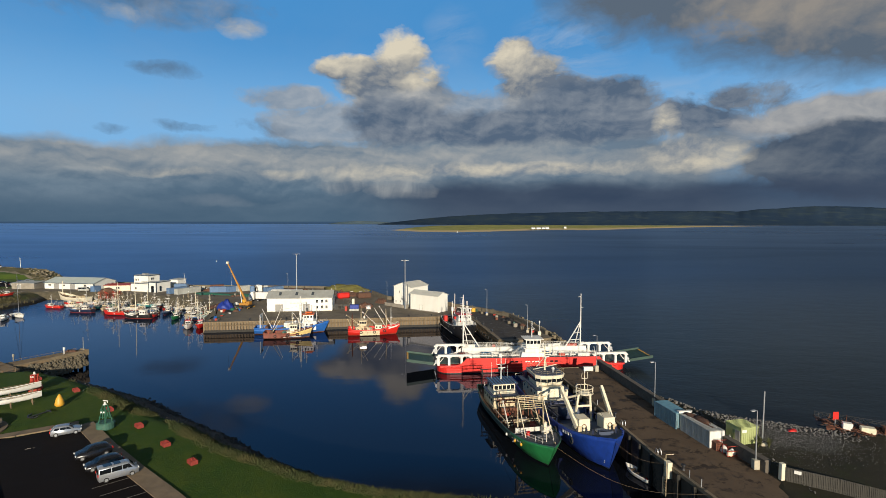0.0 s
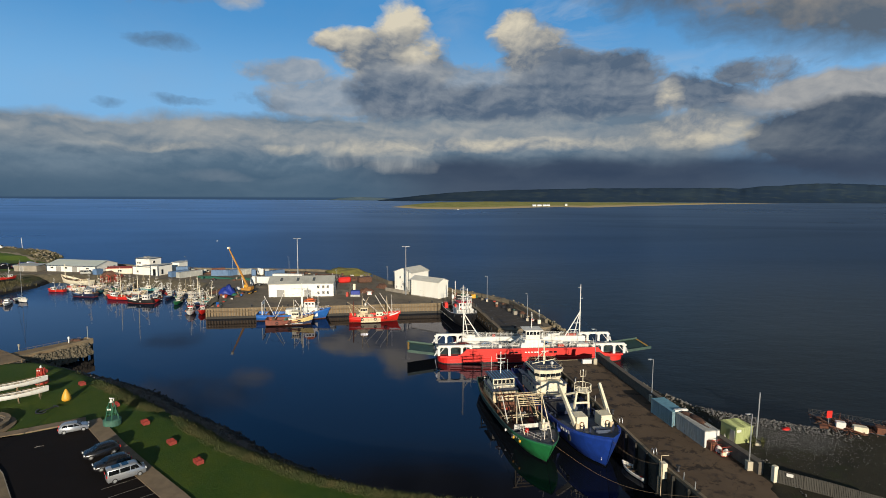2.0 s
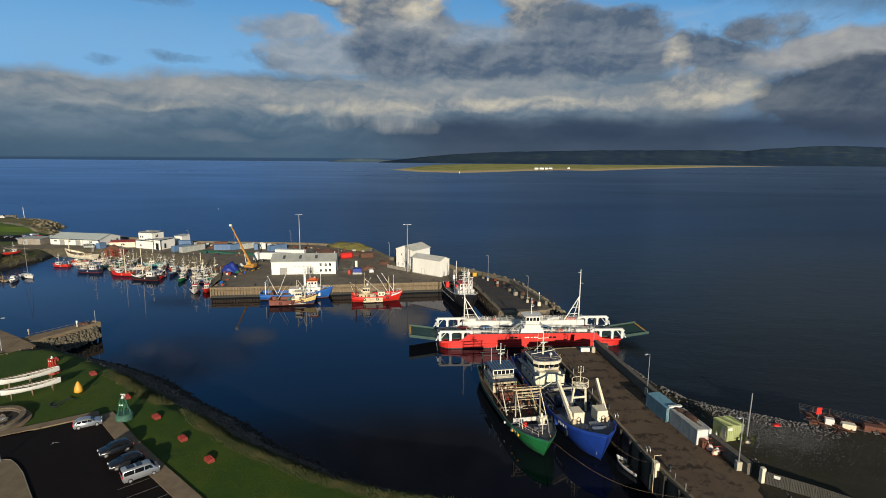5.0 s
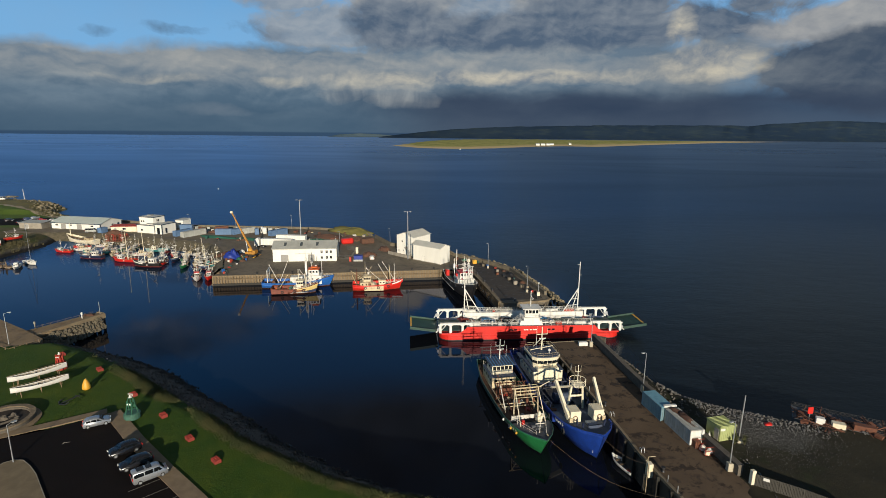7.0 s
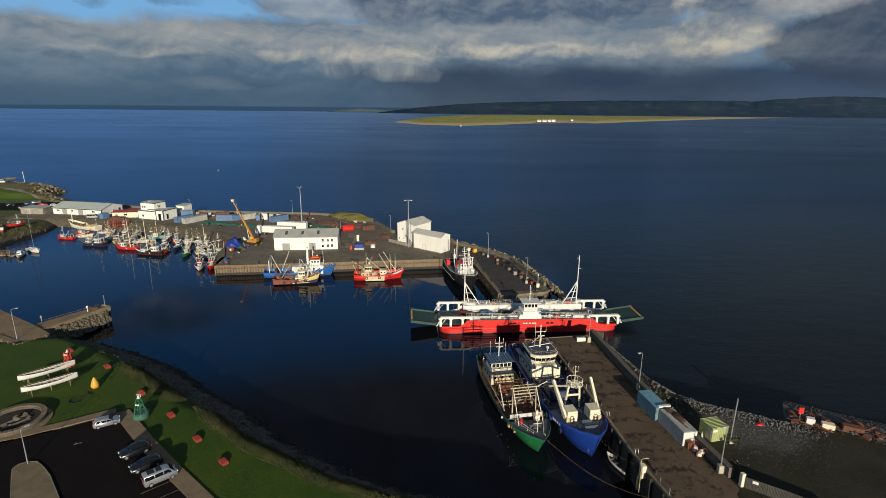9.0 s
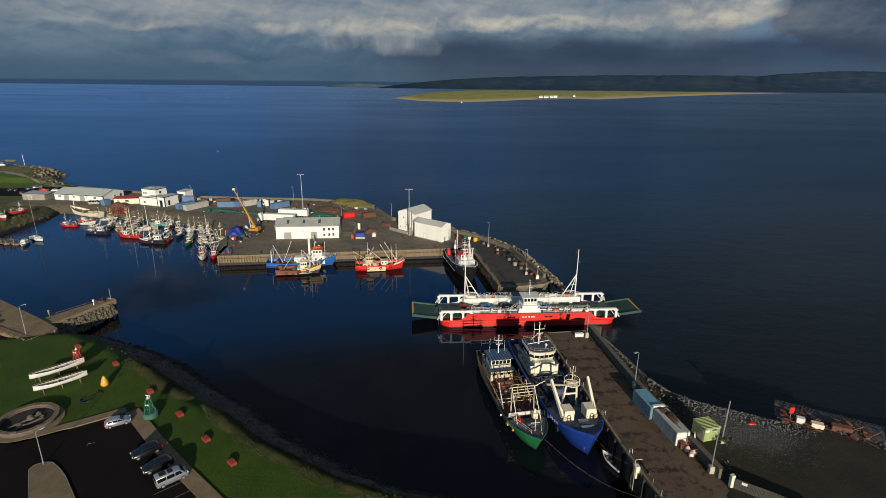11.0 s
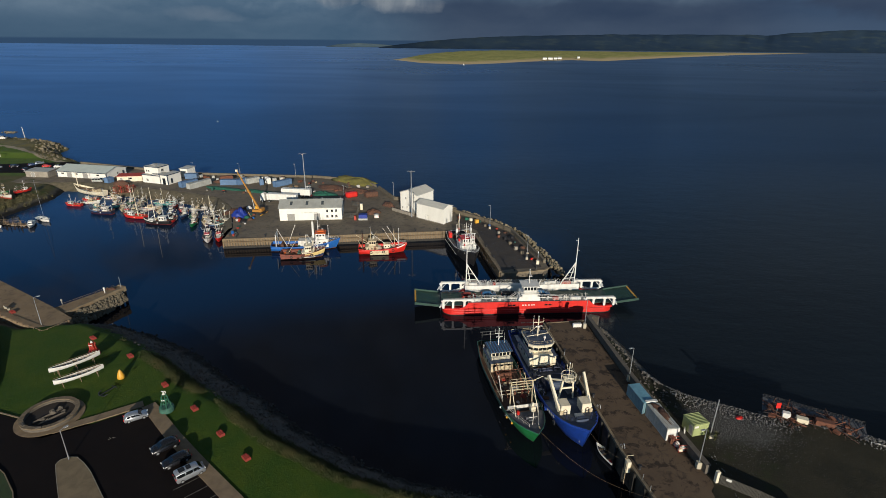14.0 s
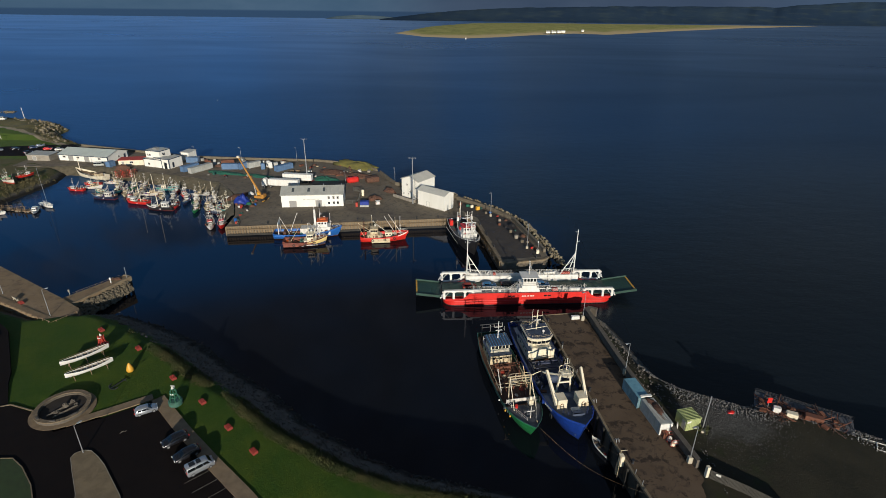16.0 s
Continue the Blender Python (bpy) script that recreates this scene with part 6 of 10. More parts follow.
    # ramps
    for e in (-1, 1):
        m = Matrix.Translation((e * (HL - 0.1), 0, 1.75)) @ pose(0, 0, 0, 0, -8 * e, 0)
        bm = B()
        box(bm, (e * 3.7, 0, 0), (7.4, 8.4, 0.3), m)
        rp = part("ramp", bm, DECK_GREEN, t, "green steel ramp", bevel=0.04)
        for sd in (-1, 1):
            bm = B()
            box(bm, (e * 3.7, sd * 4.25, 0.25), (7.4, 0.16, 0.7), m)
            part("ramp_side", bm, DECK_GREEN, rp)
        bm = B()
        box(bm, (e * 7.15, 0, 0.17), (0.45, 8.4, 0.05), m)
        part("ramp_stripe", bm, YELLOW_P, rp, "yellow warning stripe")
        bm = B()
        for i in range(9):
            box(bm, (e * (0.6 + i * 0.75), 0, 0.17), (0.08, 8.0, 0.05), m)
        part("ramp_tread", bm, DECK_GREEN, rp)
    # bridge on the near side
    yb = -(HW - 1.9)
    bm = B()
    box(bm, (0, yb, 4.35), (6.2, 3.0, 1.2), taper=0.9)
    for sx in (-1, 1):
        box(bm, (sx * 2.4, yb, 2.9), (0.7, 2.2, 1.8))
    part("bridge_base", bm, WHITE, t, bevel=0.08)
    house(t, (0, yb, 4.95), (4.3, 3.3, 1.0), WHITE, WHITE, [], name="bridge_deck", over=0.5)
    house(t, (0, yb, 6.05), (3.6, 3.0, 2.2), WHITE, WHITE, [("-y", 4), ("+y", 4), ("+x", 3), ("-x", 3)], (0.75, 0.85), 1.06, "bridge", "white bridge with dark windows", 0.55)
    guard_rail(t, [(-3.0, yb - 1.8, 6.0), (3.0, yb - 1.8, 6.0)], 1.0, WHITE)
    part("stair", bars([((-5.6, yb, 3.8), (-2.6, yb, 6.0)), ((-5.6, yb + 0.9, 3.8), (-2.6, yb + 0.9, 6.0))] + [((-5.6 + 0.33 * i, yb, 3.8 + 0.245 * i), (-5.6 + 0.33 * i, yb + 0.9, 3.8 + 0.245 * i)) for i in range(10)], 0.05, 4), WHITE, t)
    mast(t, (0, yb + 0.3, 8.3), 4.0, 0.13, WHITE, 1.6, name="bridge_mast")
    part("window_port", boxes(*[((x, -HW - 0.012, 2.75), (0.8, 0.05, 0.42)) for x in (-5.4, -4.3, 4.6, 5.7)]), GLASS, t)
    part("name_bar", boxes(*[((x, -HW - 0.015, 2.75), (0.5, 0.05, 0.3)) for x in (-1.8, -1.1, -0.2, 0.6, 1.2)]), WHITE, t)
    # tripod masts on the far side
    for x in (-16.4, 15.6):
        y = HW - 0.9
        e = 1 if x < 0 else -1
        bm = B()
        tube(bm, (x, y, 3.8), (x, y, 18.0), 0.2, 0.1, 8)
        tube(bm, (x + e * 4.4, y - 0.8, 3.8), (x, y, 10.5), 0.15, n=6)
        tube(bm, (x + e * 1.4, y + 0.6, 3.8), (x, y, 10.5), 0.13, n=6)
        for z, f in ((5.6, 0.73), (7.4, 0.46)):
            tube(bm, (x, y, z), (x + e * 4.4 * f, y - 0.8 * f, z), 0.09, n=5)
        tube(bm, (x - 0.1, y, 14.2), (x + 0.7, y, 14.2), 0.06, n=4)
        tube(bm, (x - 0.1, y, 17.2), (x - 0.7, y, 17.2), 0.06, n=4)
        part("tripod_mast", bm, WHITE, t, "tall white tripod mast")
    part("liferaft", bars([((8.2, HW - 1.1, 4.3), (9.6, HW - 1.1, 4.3))], 0.4, 10), WHITE, t)
    return o, hd


f_o, f_hd = ferry()
f_m = pose(f_o[0], f_o[1], 2.07, 0, 0, f_hd)
car("car", "blue hatchback parked on the ferry deck", f_m @ pose(-10.2, 1.0, 0, 0, 0, 0), SKYBLUE_P, group="cars on the ferry")
car("car", "dark blue estate car parked on the ferry deck", f_m @ pose(-4.6, 1.4, 0, 0, 0, 0), CAR_BLACK, group="cars on the ferry")
car("car", "light blue car parked on the ferry deck", f_m @ pose(5.4, 1.0, 0, 0, 0, 0), SKYBLUE_P, group="cars on the ferry")
car("car", "dark red car parked on the ferry deck", f_m @ pose(-16.0, 0.6, 0, 0, 0, 0), RED_DULL, group="cars on the ferry")


# ---- black trawler at the outer pier
def big_trawler(name, label, stern, bow, W, fb, bw, mats, deck, house_mat, band=None, accents=None, seed=1, aft=False, rust=False, rail=None, gear=True, wh_h=2.3, mh=7.0, aft_gantry=True, band_from=4, house_x=None, fore_gantry=True):
    t, L = boat_at(name, label, stern, bow)
    R = hull(t, L, W, fb, bw, mats, 0.85, deck, rail=rail or mats[0], band=band, band_from=band_from, whaleback=0.74 if not aft else None, transom=0.8, full=2.5)
    k = L / 20
    zd = fb - 0.85
    xh = house_x if house_x is not None else (-4.6 * k if aft else 2.0 * k)
    house(t, (xh, 0, zd), (5.0 * k, W * 0.62, wh_h), house_mat, house_mat, [("+y", 3), ("-y", 3)], (0.42, 0.42), 0.98, "deckhouse", doors=(("+", 1.2 * k), ("-", 1.2 * k)))
    wz = zd + wh_h + 0.15
    house(t, (xh + 0.3 * k, 0, wz), (2.9 * k, W * 0.52, 2.0), house_mat, accents or house_mat, [("+x", 4), ("-x", 3), ("+y", 3), ("-y", 3)], (0.6, 0.65), 0.96, "wheelhouse", over=0.3)
    mast(t, (xh - 0.4 * k, 0, wz + 2.1), mh * 0.5, 0.13, house_mat, 1.6)
    bm = B()
    bmesh.ops.create_uvsphere(bm, u_segments=8, v_segments=6, radius=0.42, matrix=Matrix.Translation((xh + 0.8 * k, 0.7, wz + 2.75)))
    tube(bm, (xh + 0.8 * k, 0.7, wz + 2.1), (xh + 0.8 * k, 0.7, wz + 2.5), 0.1)
    part("satellite_dome", bm, WHITE, t, smooth=True)
    xf = 6.6 * k
    zf = rail_at(R, xf)[1]
    if fore_gantry:
        goalpost(t, xf - 1.6 * k, W * 0.4, zd + 0.3, mh * 0.75, house_mat, 0.13, lean=-0.4)
    mast(t, (xf, 0, zf - 0.4), mh * 0.7, 0.12, WHITE, 1.2, name="fore_mast", radar=False)
    if aft_gantry:
        goalpost(t, -8.4 * k, W * 0.66, zd, mh * 0.62, house_mat if not rust else RUST, 0.16)
    if gear:
        derrick(t, (xf, 0, zf + 0.4), (xf - 4.6 * k, 1.2, zf + mh * 0.72), WHITE_RUSTY, 0.11)
        derrick(t, (-6.5 * k, -1.0, zd + 1), (-2.6 * k, -1.8, zd + mh * 0.8), CREAM_RUSTY, 0.11)
    winch(t, (-2.0 * k if not aft else 3.0 * k, 0, zd), W * 0.45, 0.5, GREEN_DARK)
    part("net_drum", bars([((-6.8 * k, -W * 0.26, zd + 1.0), (-6.8 * k, W * 0.26, zd + 1.0))], 0.6, 10), NET_BROWN, t)
    part("liferaft", bars([((xh - 1.8 * k, W * 0.2, wz + 0.4), (xh - 0.7 * k, W * 0.2, wz + 0.4))], 0.33, 9), WHITE, t)
    clutter(t, (-8.5 * k, -0.5 * k, -W * 0.33, W * 0.33), zd, 14, [NET_BROWN, NET, RED_DULL, WHITE_RUSTY, RUST, ORANGE_P], seed, size=0.5)
    if not aft:
        clutter(t, (4.2 * k, 5.6 * k, -W * 0.25, W * 0.25), zd, 6, [NET_BROWN, WHITE_RUSTY, ORANGE_P], seed + 3, size=0.4)
    guard_rail(t, [(6.0 * k, -rail_at(R, 6 * k)[0] + 0.15, rail_at(R, 6 * k)[1]), (8.2 * k, -rail_at(R, 8.2 * k)[0] + 0.1, rail_at(R, 8.2 * k)[1]), (9.6 * k, 0, rail_at(R, 9.6 * k)[1]), (8.2 * k, rail_at(R, 8.2 * k)[0] - 0.1, rail_at(R, 8.2 * k)[1]), (6.0 * k, rail_at(R, 6 * k)[0] - 0.15, rail_at(R, 6 * k)[1])], 0.8, WHITE, 2, 1.4, 0.03)
    stays(t, [((xf, 0, zf + mh * 0.65), (xh, 0, wz + 2 + mh * 0.4)), ((xf, 0, zf + mh * 0.65), (L / 2 - 0.3, 0, fb + bw)), ((xh, 0, wz + 2 + mh * 0.4), (-8.4 * k, 0, zd + mh * 0.62))])
    for i, x in enumerate((-5 * k, 0, 4 * k)):
        w, z = rail_at(R, x)
        tyre_fender(t, (x, -w - 0.1, z - 0.7))
    return t, R, k


bt, bR, bk = big_trawler("black_trawler", "black-hulled trawler with white deckhouse and red gear", (2.6, 187.2), (9.2, 161.0), 8.2, 3.5, 2.3, [BLACK_P, BLACK_P, mat("maroon_black_paint", (0.035, 0.012, 0.014), (0.02, 0.01, 0.011), 1.0, 0.45)], DECK_GREY, WHITE,
                         accents=RED_P, seed=21, rail=WHITE, mh=9.0, wh_h=2.6, aft_gantry=False)
part("red_winch_cover", boxes(((1.2, -2.0, 5.9), (1.4, 1.2, 0.9)), ((1.2, 2.0, 5.9), (1.4, 1.2, 0.9)), ((-10.0, -2.6, 3.8), (2.0, 1.2, 2.0))), RED_P, bt, bevel=0.1)
for sd in (-1, 1):
    part("mast_leg", bars([((8.9, sd * 1.1, 4.4), (8.1, 0, 10.8))], 0.09, 6), WHITE, bt)
    part("side_mast", bars([((-1.2, sd * 2.4, 4.6), (-1.0, sd * 2.6, 11.0))], 0.11, 6), WHITE, bt)
    part("mast_house", boxes(((-1.2, sd * 2.5, 8.4), (0.7, 0.7, 1.4))), WHITE, bt, bevel=0.1)
    part("gear_locker", boxes(((4.2, sd * 2.3, 4.6), (1.6, 1.0, 1.3))), WHITE, bt, bevel=0.08)
    part("vent_cowl", bars([((5.8, sd * 1.6, 4.0), (5.8, sd * 1.6, 5.8))], 0.22, 8), RED_P if sd < 0 else WHITE, bt)
part("mast_leg", bars([((6.9, 0, 4.0), (8.1, 0, 10.8))], 0.09, 6), WHITE, bt)
part("tripod_beam", bars([((8.4, -0.6, 7.4), (8.4, 0.6, 7.4))], 0.07, 5), WHITE, bt)
part("after_mast", bars([((-7.5, 0, 2.6), (-7.2, 0, 12.6))], 0.14, 7), WHITE_RUSTY, bt)
part("after_boom", bars([((-7.3, 0, 5.2), (-11.4, 0.8, 8.6))], 0.1, 6), CREAM_RUSTY, bt)
part("power_block", bars([((-8.2, -0.5, 6.4), (-8.2, 0.5, 6.4))], 0.5, 10), RED_DULL, bt)
bm = B()
heap(bm, (-9.0, 0.4, 2.65), 2.4, 2.0, 1.3, 5, 12, 5, 0.5)
part("net_heap", bm, NET_BROWN, bt, smooth=True)
for x, y, z, w in ((2.2, 0, 8.2, 3.4), (0.4, 0, 9.0, 3.0)):
    part("light_bar", bars([((x, -w / 2, z), (x, w / 2, z))], 0.08, 5), WHITE, bt)
part("belting", bars([((-12, sd * 4.05, 1.5), (4.0, sd * 4.0, 1.55)) for sd in (-1, 1)], 0.07), WHITE, bt)
for x in (9.2, 10.2):
    part("number_bar", boxes(((x, -rail_at(bR, x)[0] * 0.96 - 0.02, rail_at(bR, x)[1] - 0.9), (0.6, 0.06, 0.4))), WHITE, bt)

rt_, rR, rk = big_trawler("red_trawler", "rusty red trawler with cream wheelhouse and tangled gear", (-31.2, 173.4), (-14.4, 175.8), 6.0, 1.9, 1.3, [RED_P, RED_DULL, WHITE], DECK_RUST, CREAM_RUSTY, band=0.72, seed=5, aft=True, rust=True, mh=9.0, wh_h=1.6)
lt_, lR, lk = big_trawler("blue_trawler", "light blue trawler with white wheelhouse against the quay", (-62.4, 175.2), (-38.6, 178.6), 6.6, 1.9, 1.7, [MIDBLUE_P, RUST, MIDBLUE_P], DECK_RUST, WHITE, accents=ORANGE_P, seed=8, mh=8.5, wh_h=2.9, gear=False, house_x=4.9, fore_gantry=False)
part("mast_casing", boxes(((2.6, 0.3, 6.8), (0.7, 0.8, 6.4))), WHITE, lt_, "stout white box mast abaft the wheelhouse", bevel=0.1)
part("mast_arm", bars([((2.6, -1.8, 9.2), (2.6, 2.2, 9.2)), ((2.6, -1.4, 8.2), (2.6, 1.8, 8.2)), ((2.6, 0.3, 9.8), (2.6, 0.3, 12.2))], 0.09, 5), WHITE, lt_)
part("after_casing", boxes(((-0.4, 0.4, 2.3), (4.6, 3.4, 2.4))), WHITE_RUSTY, lt_, "white casing behind the wheelhouse", bevel=0.08)
part("dome_roof", boxes(((5.4, 0, 6.75), (2.4, 2.2, 0.5))), ORANGE_P, lt_, bevel=0.2)
for x0, y0, x1, z1 in ((-6.5, -1.0, -9.4, 8.0), (-6.5, 1.2, -3.6, 8.6)):
    derrick(lt_, (x0, y0, 1.6), (x1, y0, z1), WHITE_RUSTY, 0.12)
yt, yR, yk = big_trawler("rusty_trawler", "half-stripped trawler with rusty stern and yellow and blue bow", (-57.2, 168.4), (-42.2, 170.4), 5.4, 1.7, 1.4, [OXIDE_P, RUST, mat("yellow_cream_paint", (0.68, 0.52, 0.20), (0.55, 0.40, 0.15), 1.2, 0.55, rust=0.2), mat("faded_navy_paint", (0.03, 0.05, 0.12), (0.02, 0.035, 0.08), 1.2, 0.55, rust=0.2)], DECK_RUST, CREAM_P, band=0.52, seed=12, rust=True, mh=7.0, wh_h=1.2, aft_gantry=False, band_from=3)
part("stern_plating", boxes(((-4.6, -2.62, 1.15), (5.4, 0.12, 1.5)), ((-7.3, 0, 1.2), (0.2, 4.4, 1.6))), OXIDE_P, yt, "red oxide stern plating")
part("white_belt", bars([((-1.2, -2.66, 0.6), (4.2, -2.1, 0.7))], 0.08), WHITE, yt)

part("hull_patch", boxes(((-1.4, -3.02, 1.0), (6.4, 0.1, 1.5))), CREAM_RUSTY, rt_, "bare rusty patch along the side")
for a, b in (((-7, -1, 1.6), (-8.5, -2.4, 5.6)), ((-3, 1, 2), (-9.0, 0.5, 6.4)), ((2, 0, 2), (-3.5, -1.4, 7.4)), ((4, 0.6, 2), (0.2, 1.8, 8.2)), ((-1, -1.6, 1.8), (-6.6, -1.6, 4.6))):
    derrick(rt_, a, b, CREAM_RUSTY if a[0] < 0 else WHITE_RUSTY, 0.11)
clutter(rt_, (-7.5, 5.0, -2.1, 2.1), 1.2, 26, [CREAM_RUSTY, WHITE_RUSTY, NET_BROWN, RUST, CREAM_P], 61, size=0.7)
house(rt_, (1.4, 0.2, 1.1), (2.4, 2.2, 2.0), CREAM_P, CREAM_RUSTY, [("-y", 2), ("+x", 2)], (0.5, 0.5), 0.96, "fore_house")
clutter(yt, (-6.5, 1.0, -1.9, 1.9), 0.95, 16, [RUST, DECK_RUST, CREAM_RUSTY, RUST], 63, size=0.6)


# ---- small boats of the inner harbour
def small_boat(name, label, L, W, mats, house_mat, deck, cabin="fore", mast_h=4.0, seed=0, gantry=True, m=None, roof=None):
    t = thing(name, label, "boat", m, "small boats in the harbour")
    fb = 0.75 + L * 0.05
    R = hull(t, L, W, fb, L * 0.07, mats, 0.5, deck, rail=WOOD if seed % 3 == 0 else (WHITE_RUSTY if seed % 3 == 1 else mats[0]), transom=0.82, stern=0.1, full=2.2, boot=0.16, band=0.55 if len(mats) > 2 else None)
    zd = fb - 0.5
    xc = {"fore": L * 0.16, "aft": -L * 0.2, "mid": 0.0}[cabin]
    house(t, (xc, 0, zd), (L * 0.21, W * 0.5, 1.75), house_mat, roof or house_mat, [("+x", 3), ("-x", 2), ("+y", 2), ("-y", 2)], (0.5, 0.5), 0.93, "wheelhouse", over=0.14, win_z=0.68)
    if cabin != "fore":
        bm = B()
        box(bm, (L * 0.2, 0, zd + 0.5), (L * 0.22, W * 0.5, 0.8), taper=0.8)
        part("fore_cabin", bm, house_mat, t, bevel=0.05)
    if mast_h:
        mast(t, (xc - L * 0.06, 0, zd + 1.9), mast_h, 0.07, house_mat, 0.9)
    if gantry:
        goalpost(t, -L * 0.38, W * 0.6, zd, 2.4, WHITE_RUSTY, 0.07)
        derrick(t, (L * 0.02 if cabin == "fore" else L * 0.3, 0, zd + 0.6), (-L * 0.28, 0.5, zd + 3.6 + seed % 3 * 0.5), CREAM_RUSTY if seed % 2 else WHITE, 0.06)
    for q in range(3):
        derrick(t, (L * (0.3 - 0.22 * q), 0.3 - 0.3 * q, zd + 0.3), (L * (0.12 - 0.25 * q), (-1) ** q * W * 0.55, zd + 3.2 + 0.7 * ((seed + q) % 3)), [CREAM_P, WHITE_RUSTY, WHITE][(seed + q) % 3], 0.05)
    part("trawl_door", boxes(((-L * 0.46, W * 0.3, zd + 0.7), (0.1, 0.6, 0.9)), ((-L * 0.46, -W * 0.3, zd + 0.7), (0.1, 0.6, 0.9))), RUST, t)
    part("pot_hauler", bars([((L * 0.0, W * 0.36, zd), (L * 0.0, W * 0.36, zd + 1.2)), ((L * 0.0, W * 0.36, zd + 1.2), (L * 0.0, W * 0.52, zd + 1.4))], 0.07), STEEL, t)
    clutter(t, (-L * 0.4, -L * 0.05 if cabin == "fore" else L * 0.05, -W * 0.3, W * 0.3), zd, 10, [NET, ORANGE_P, NET_BROWN, TARP_BLUE, RUST, RED_DULL, NET_BROWN], seed, size=0.42)
    stays(t, [((xc - L * 0.06, 0, zd + 1.9 + mast_h * 0.9), (L * 0.47, 0, fb + L * 0.06)), ((xc - L * 0.06, 0, zd + 1.9 + mast_h * 0.9), (-L * 0.45, 0, zd + 1.0))], 0.012)
    for sd in (-1, 1):
        w, z = rail_at(R, 0)
        buoy_fender(t, (-L * 0.1, sd * (w + 0.08), z - 0.5), 0.2, ORANGE_P if sd < 0 else WHITE)
    return t


TYPES = [
    ("red_boat", "small red fishing boat with white wheelhouse", [RED_P, BLACK_P], WHITE, DECK_RUST, "fore"),
    ("white_boat", "small white fishing boat with a mast", [WHITE_RUSTY, RED_DULL], CREAM_RUSTY, DECK_RUST, "mid"),
    ("blue_boat", "small blue wooden fishing boat with white wheelhouse", [NAVY_P, RED_DULL, CONT_DBLUE], WHITE_RUSTY, DECK_RUST, "aft"),
    ("teal_boat", "small turquoise fishing boat with cream wheelhouse", [TEAL_P, RED_DULL], CREAM_P, WOOD, "fore"),
    ("green_boat", "small green fishing boat with white wheelhouse", [GREEN_P, BLACK_P], WHITE_RUSTY, DECK_RUST, "aft"),
    ("black_boat", "black and white wooden fishing boat with tall masts", [BLACK_P, RED_DULL, WHITE], WHITE, WOOD, "aft"),
    ("red_boat", "small red fishing boat with red-roofed white wheelhouse", [RED_P, BLACK_P], WHITE, DECK_GREY, "mid"),
    ("cream_boat", "small cream fishing boat with brown deck gear", [CREAM_RUSTY, RED_DULL], CREAM_RUSTY, WOOD, "mid"),
    ("white_boat", "white fishing boat with red-roofed wheelhouse at the quay corner", [WHITE, BLACK_P], WHITE, DECK_RUST, "mid"),
]
# type, x, y, heading, length
FLEET = [(0, -166.0, 224.6, 175, 8.5), (1, -160.5, 228.4, 10, 8.5), (0, -163.5, 233.0, 190, 8.0), (2, -147.5, 214.6, 175, 11.8), (3, -146.4, 223.4, -80, 8.5),
         (4, -142.6, 228.2, -75, 9.5), (4, -138.4, 230.0, -85, 8.0), (0, -130.0, 209.0, 172, 11.0), (5, -117.2, 202.4, 176, 12.5), (0, -112.4, 205.0, -80, 8.5),
         (0, -121.0, 225.0, -70, 8.0), (3, -126.0, 227.0, 200, 10.5), (2, -110.8, 211.5, -78, 9.5), (4, -106.6, 211.0, -80, 8.5), (1, -129.5, 220.0, 15, 9.0),
         (7, -124.0, 217.0, -60, 9.0), (1, -136.0, 224.0, -70, 9.0), (1, -108.6, 220.0, 200, 8.0), (7, -98.6, 204.5, -75, 10.5), (1, -104.2, 206.8, -75, 9.0),
         (3, -89.6, 201.0, -35, 12.5), (8, -89.4, 184.6, -68, 10.5), (6, -85.6, 185.8, -72, 10.0), (2, -118.0, 215.0, -75, 9.5), (1, -150.5, 230.5, -60, 8.5),
         (7, -134.2, 216.0, -70, 9.0), (5, -99.0, 211.5, -75, 9.0), (3, -153.0, 221.8, 160, 8.0), (2, -94.0, 199.5, -40, 9.5), (0, -115.6, 219.8, -65, 8.0), (1, -155.0, 236.0, 5, 7.5),
         (4, -102.2, 201.0, -78, 8.5), (6, -136.5, 214.5, -70, 8.0), (7, -141.0, 219.5, -65, 9.0)]
first = {}
for i, (k, x, y, hd, L) in enumerate(FLEET):
    nm, lab, mats, hm, dk, cab = TYPES[k]
    m, L = pose(x, y, 0, 0, 0, hd), L * 0.92
    if k not in first:
        first[k] = (small_boat(nm, lab, 9.5, 3.2, mats, hm, dk, cab, 4.2 + (k * 7 % 5) * 0.7, i, m=m, roof=RED_P if k in (6, 8) else None), 9.5)
        first[k][0].scale = (L / 9.5,) * 3
    else:
        ob = copy_thing(first[k][0], m)
        ob.scale = (L / 9.5,) * 3
# tall pale wooden masts on two of them
for x, y, h in ((-128.6, 209.0, 13.0), (-117.8, 202.2, 15.0), (-99.5, 212.6, 9.0), (-91.4, 196.6, 9.5)):
    bm = B()
    tube(bm, (0, 0, 0.6), (0.25, 0, h), 0.16, 0.07, 7)
    tube(bm, (0.15, -1.1, h * 0.62), (0.15, 1.1, h * 0.62), 0.05, n=5)
    tube(bm, (0.0, 0, 1.8), (-4.6, 0, 3.2), 0.1, 0.06, 6)
    solid("wooden_mast", bm, CREAM_P, "tall varnished mast stepped on a wooden boat", "mast", pose(x, y, 0, 0, 0, 170))

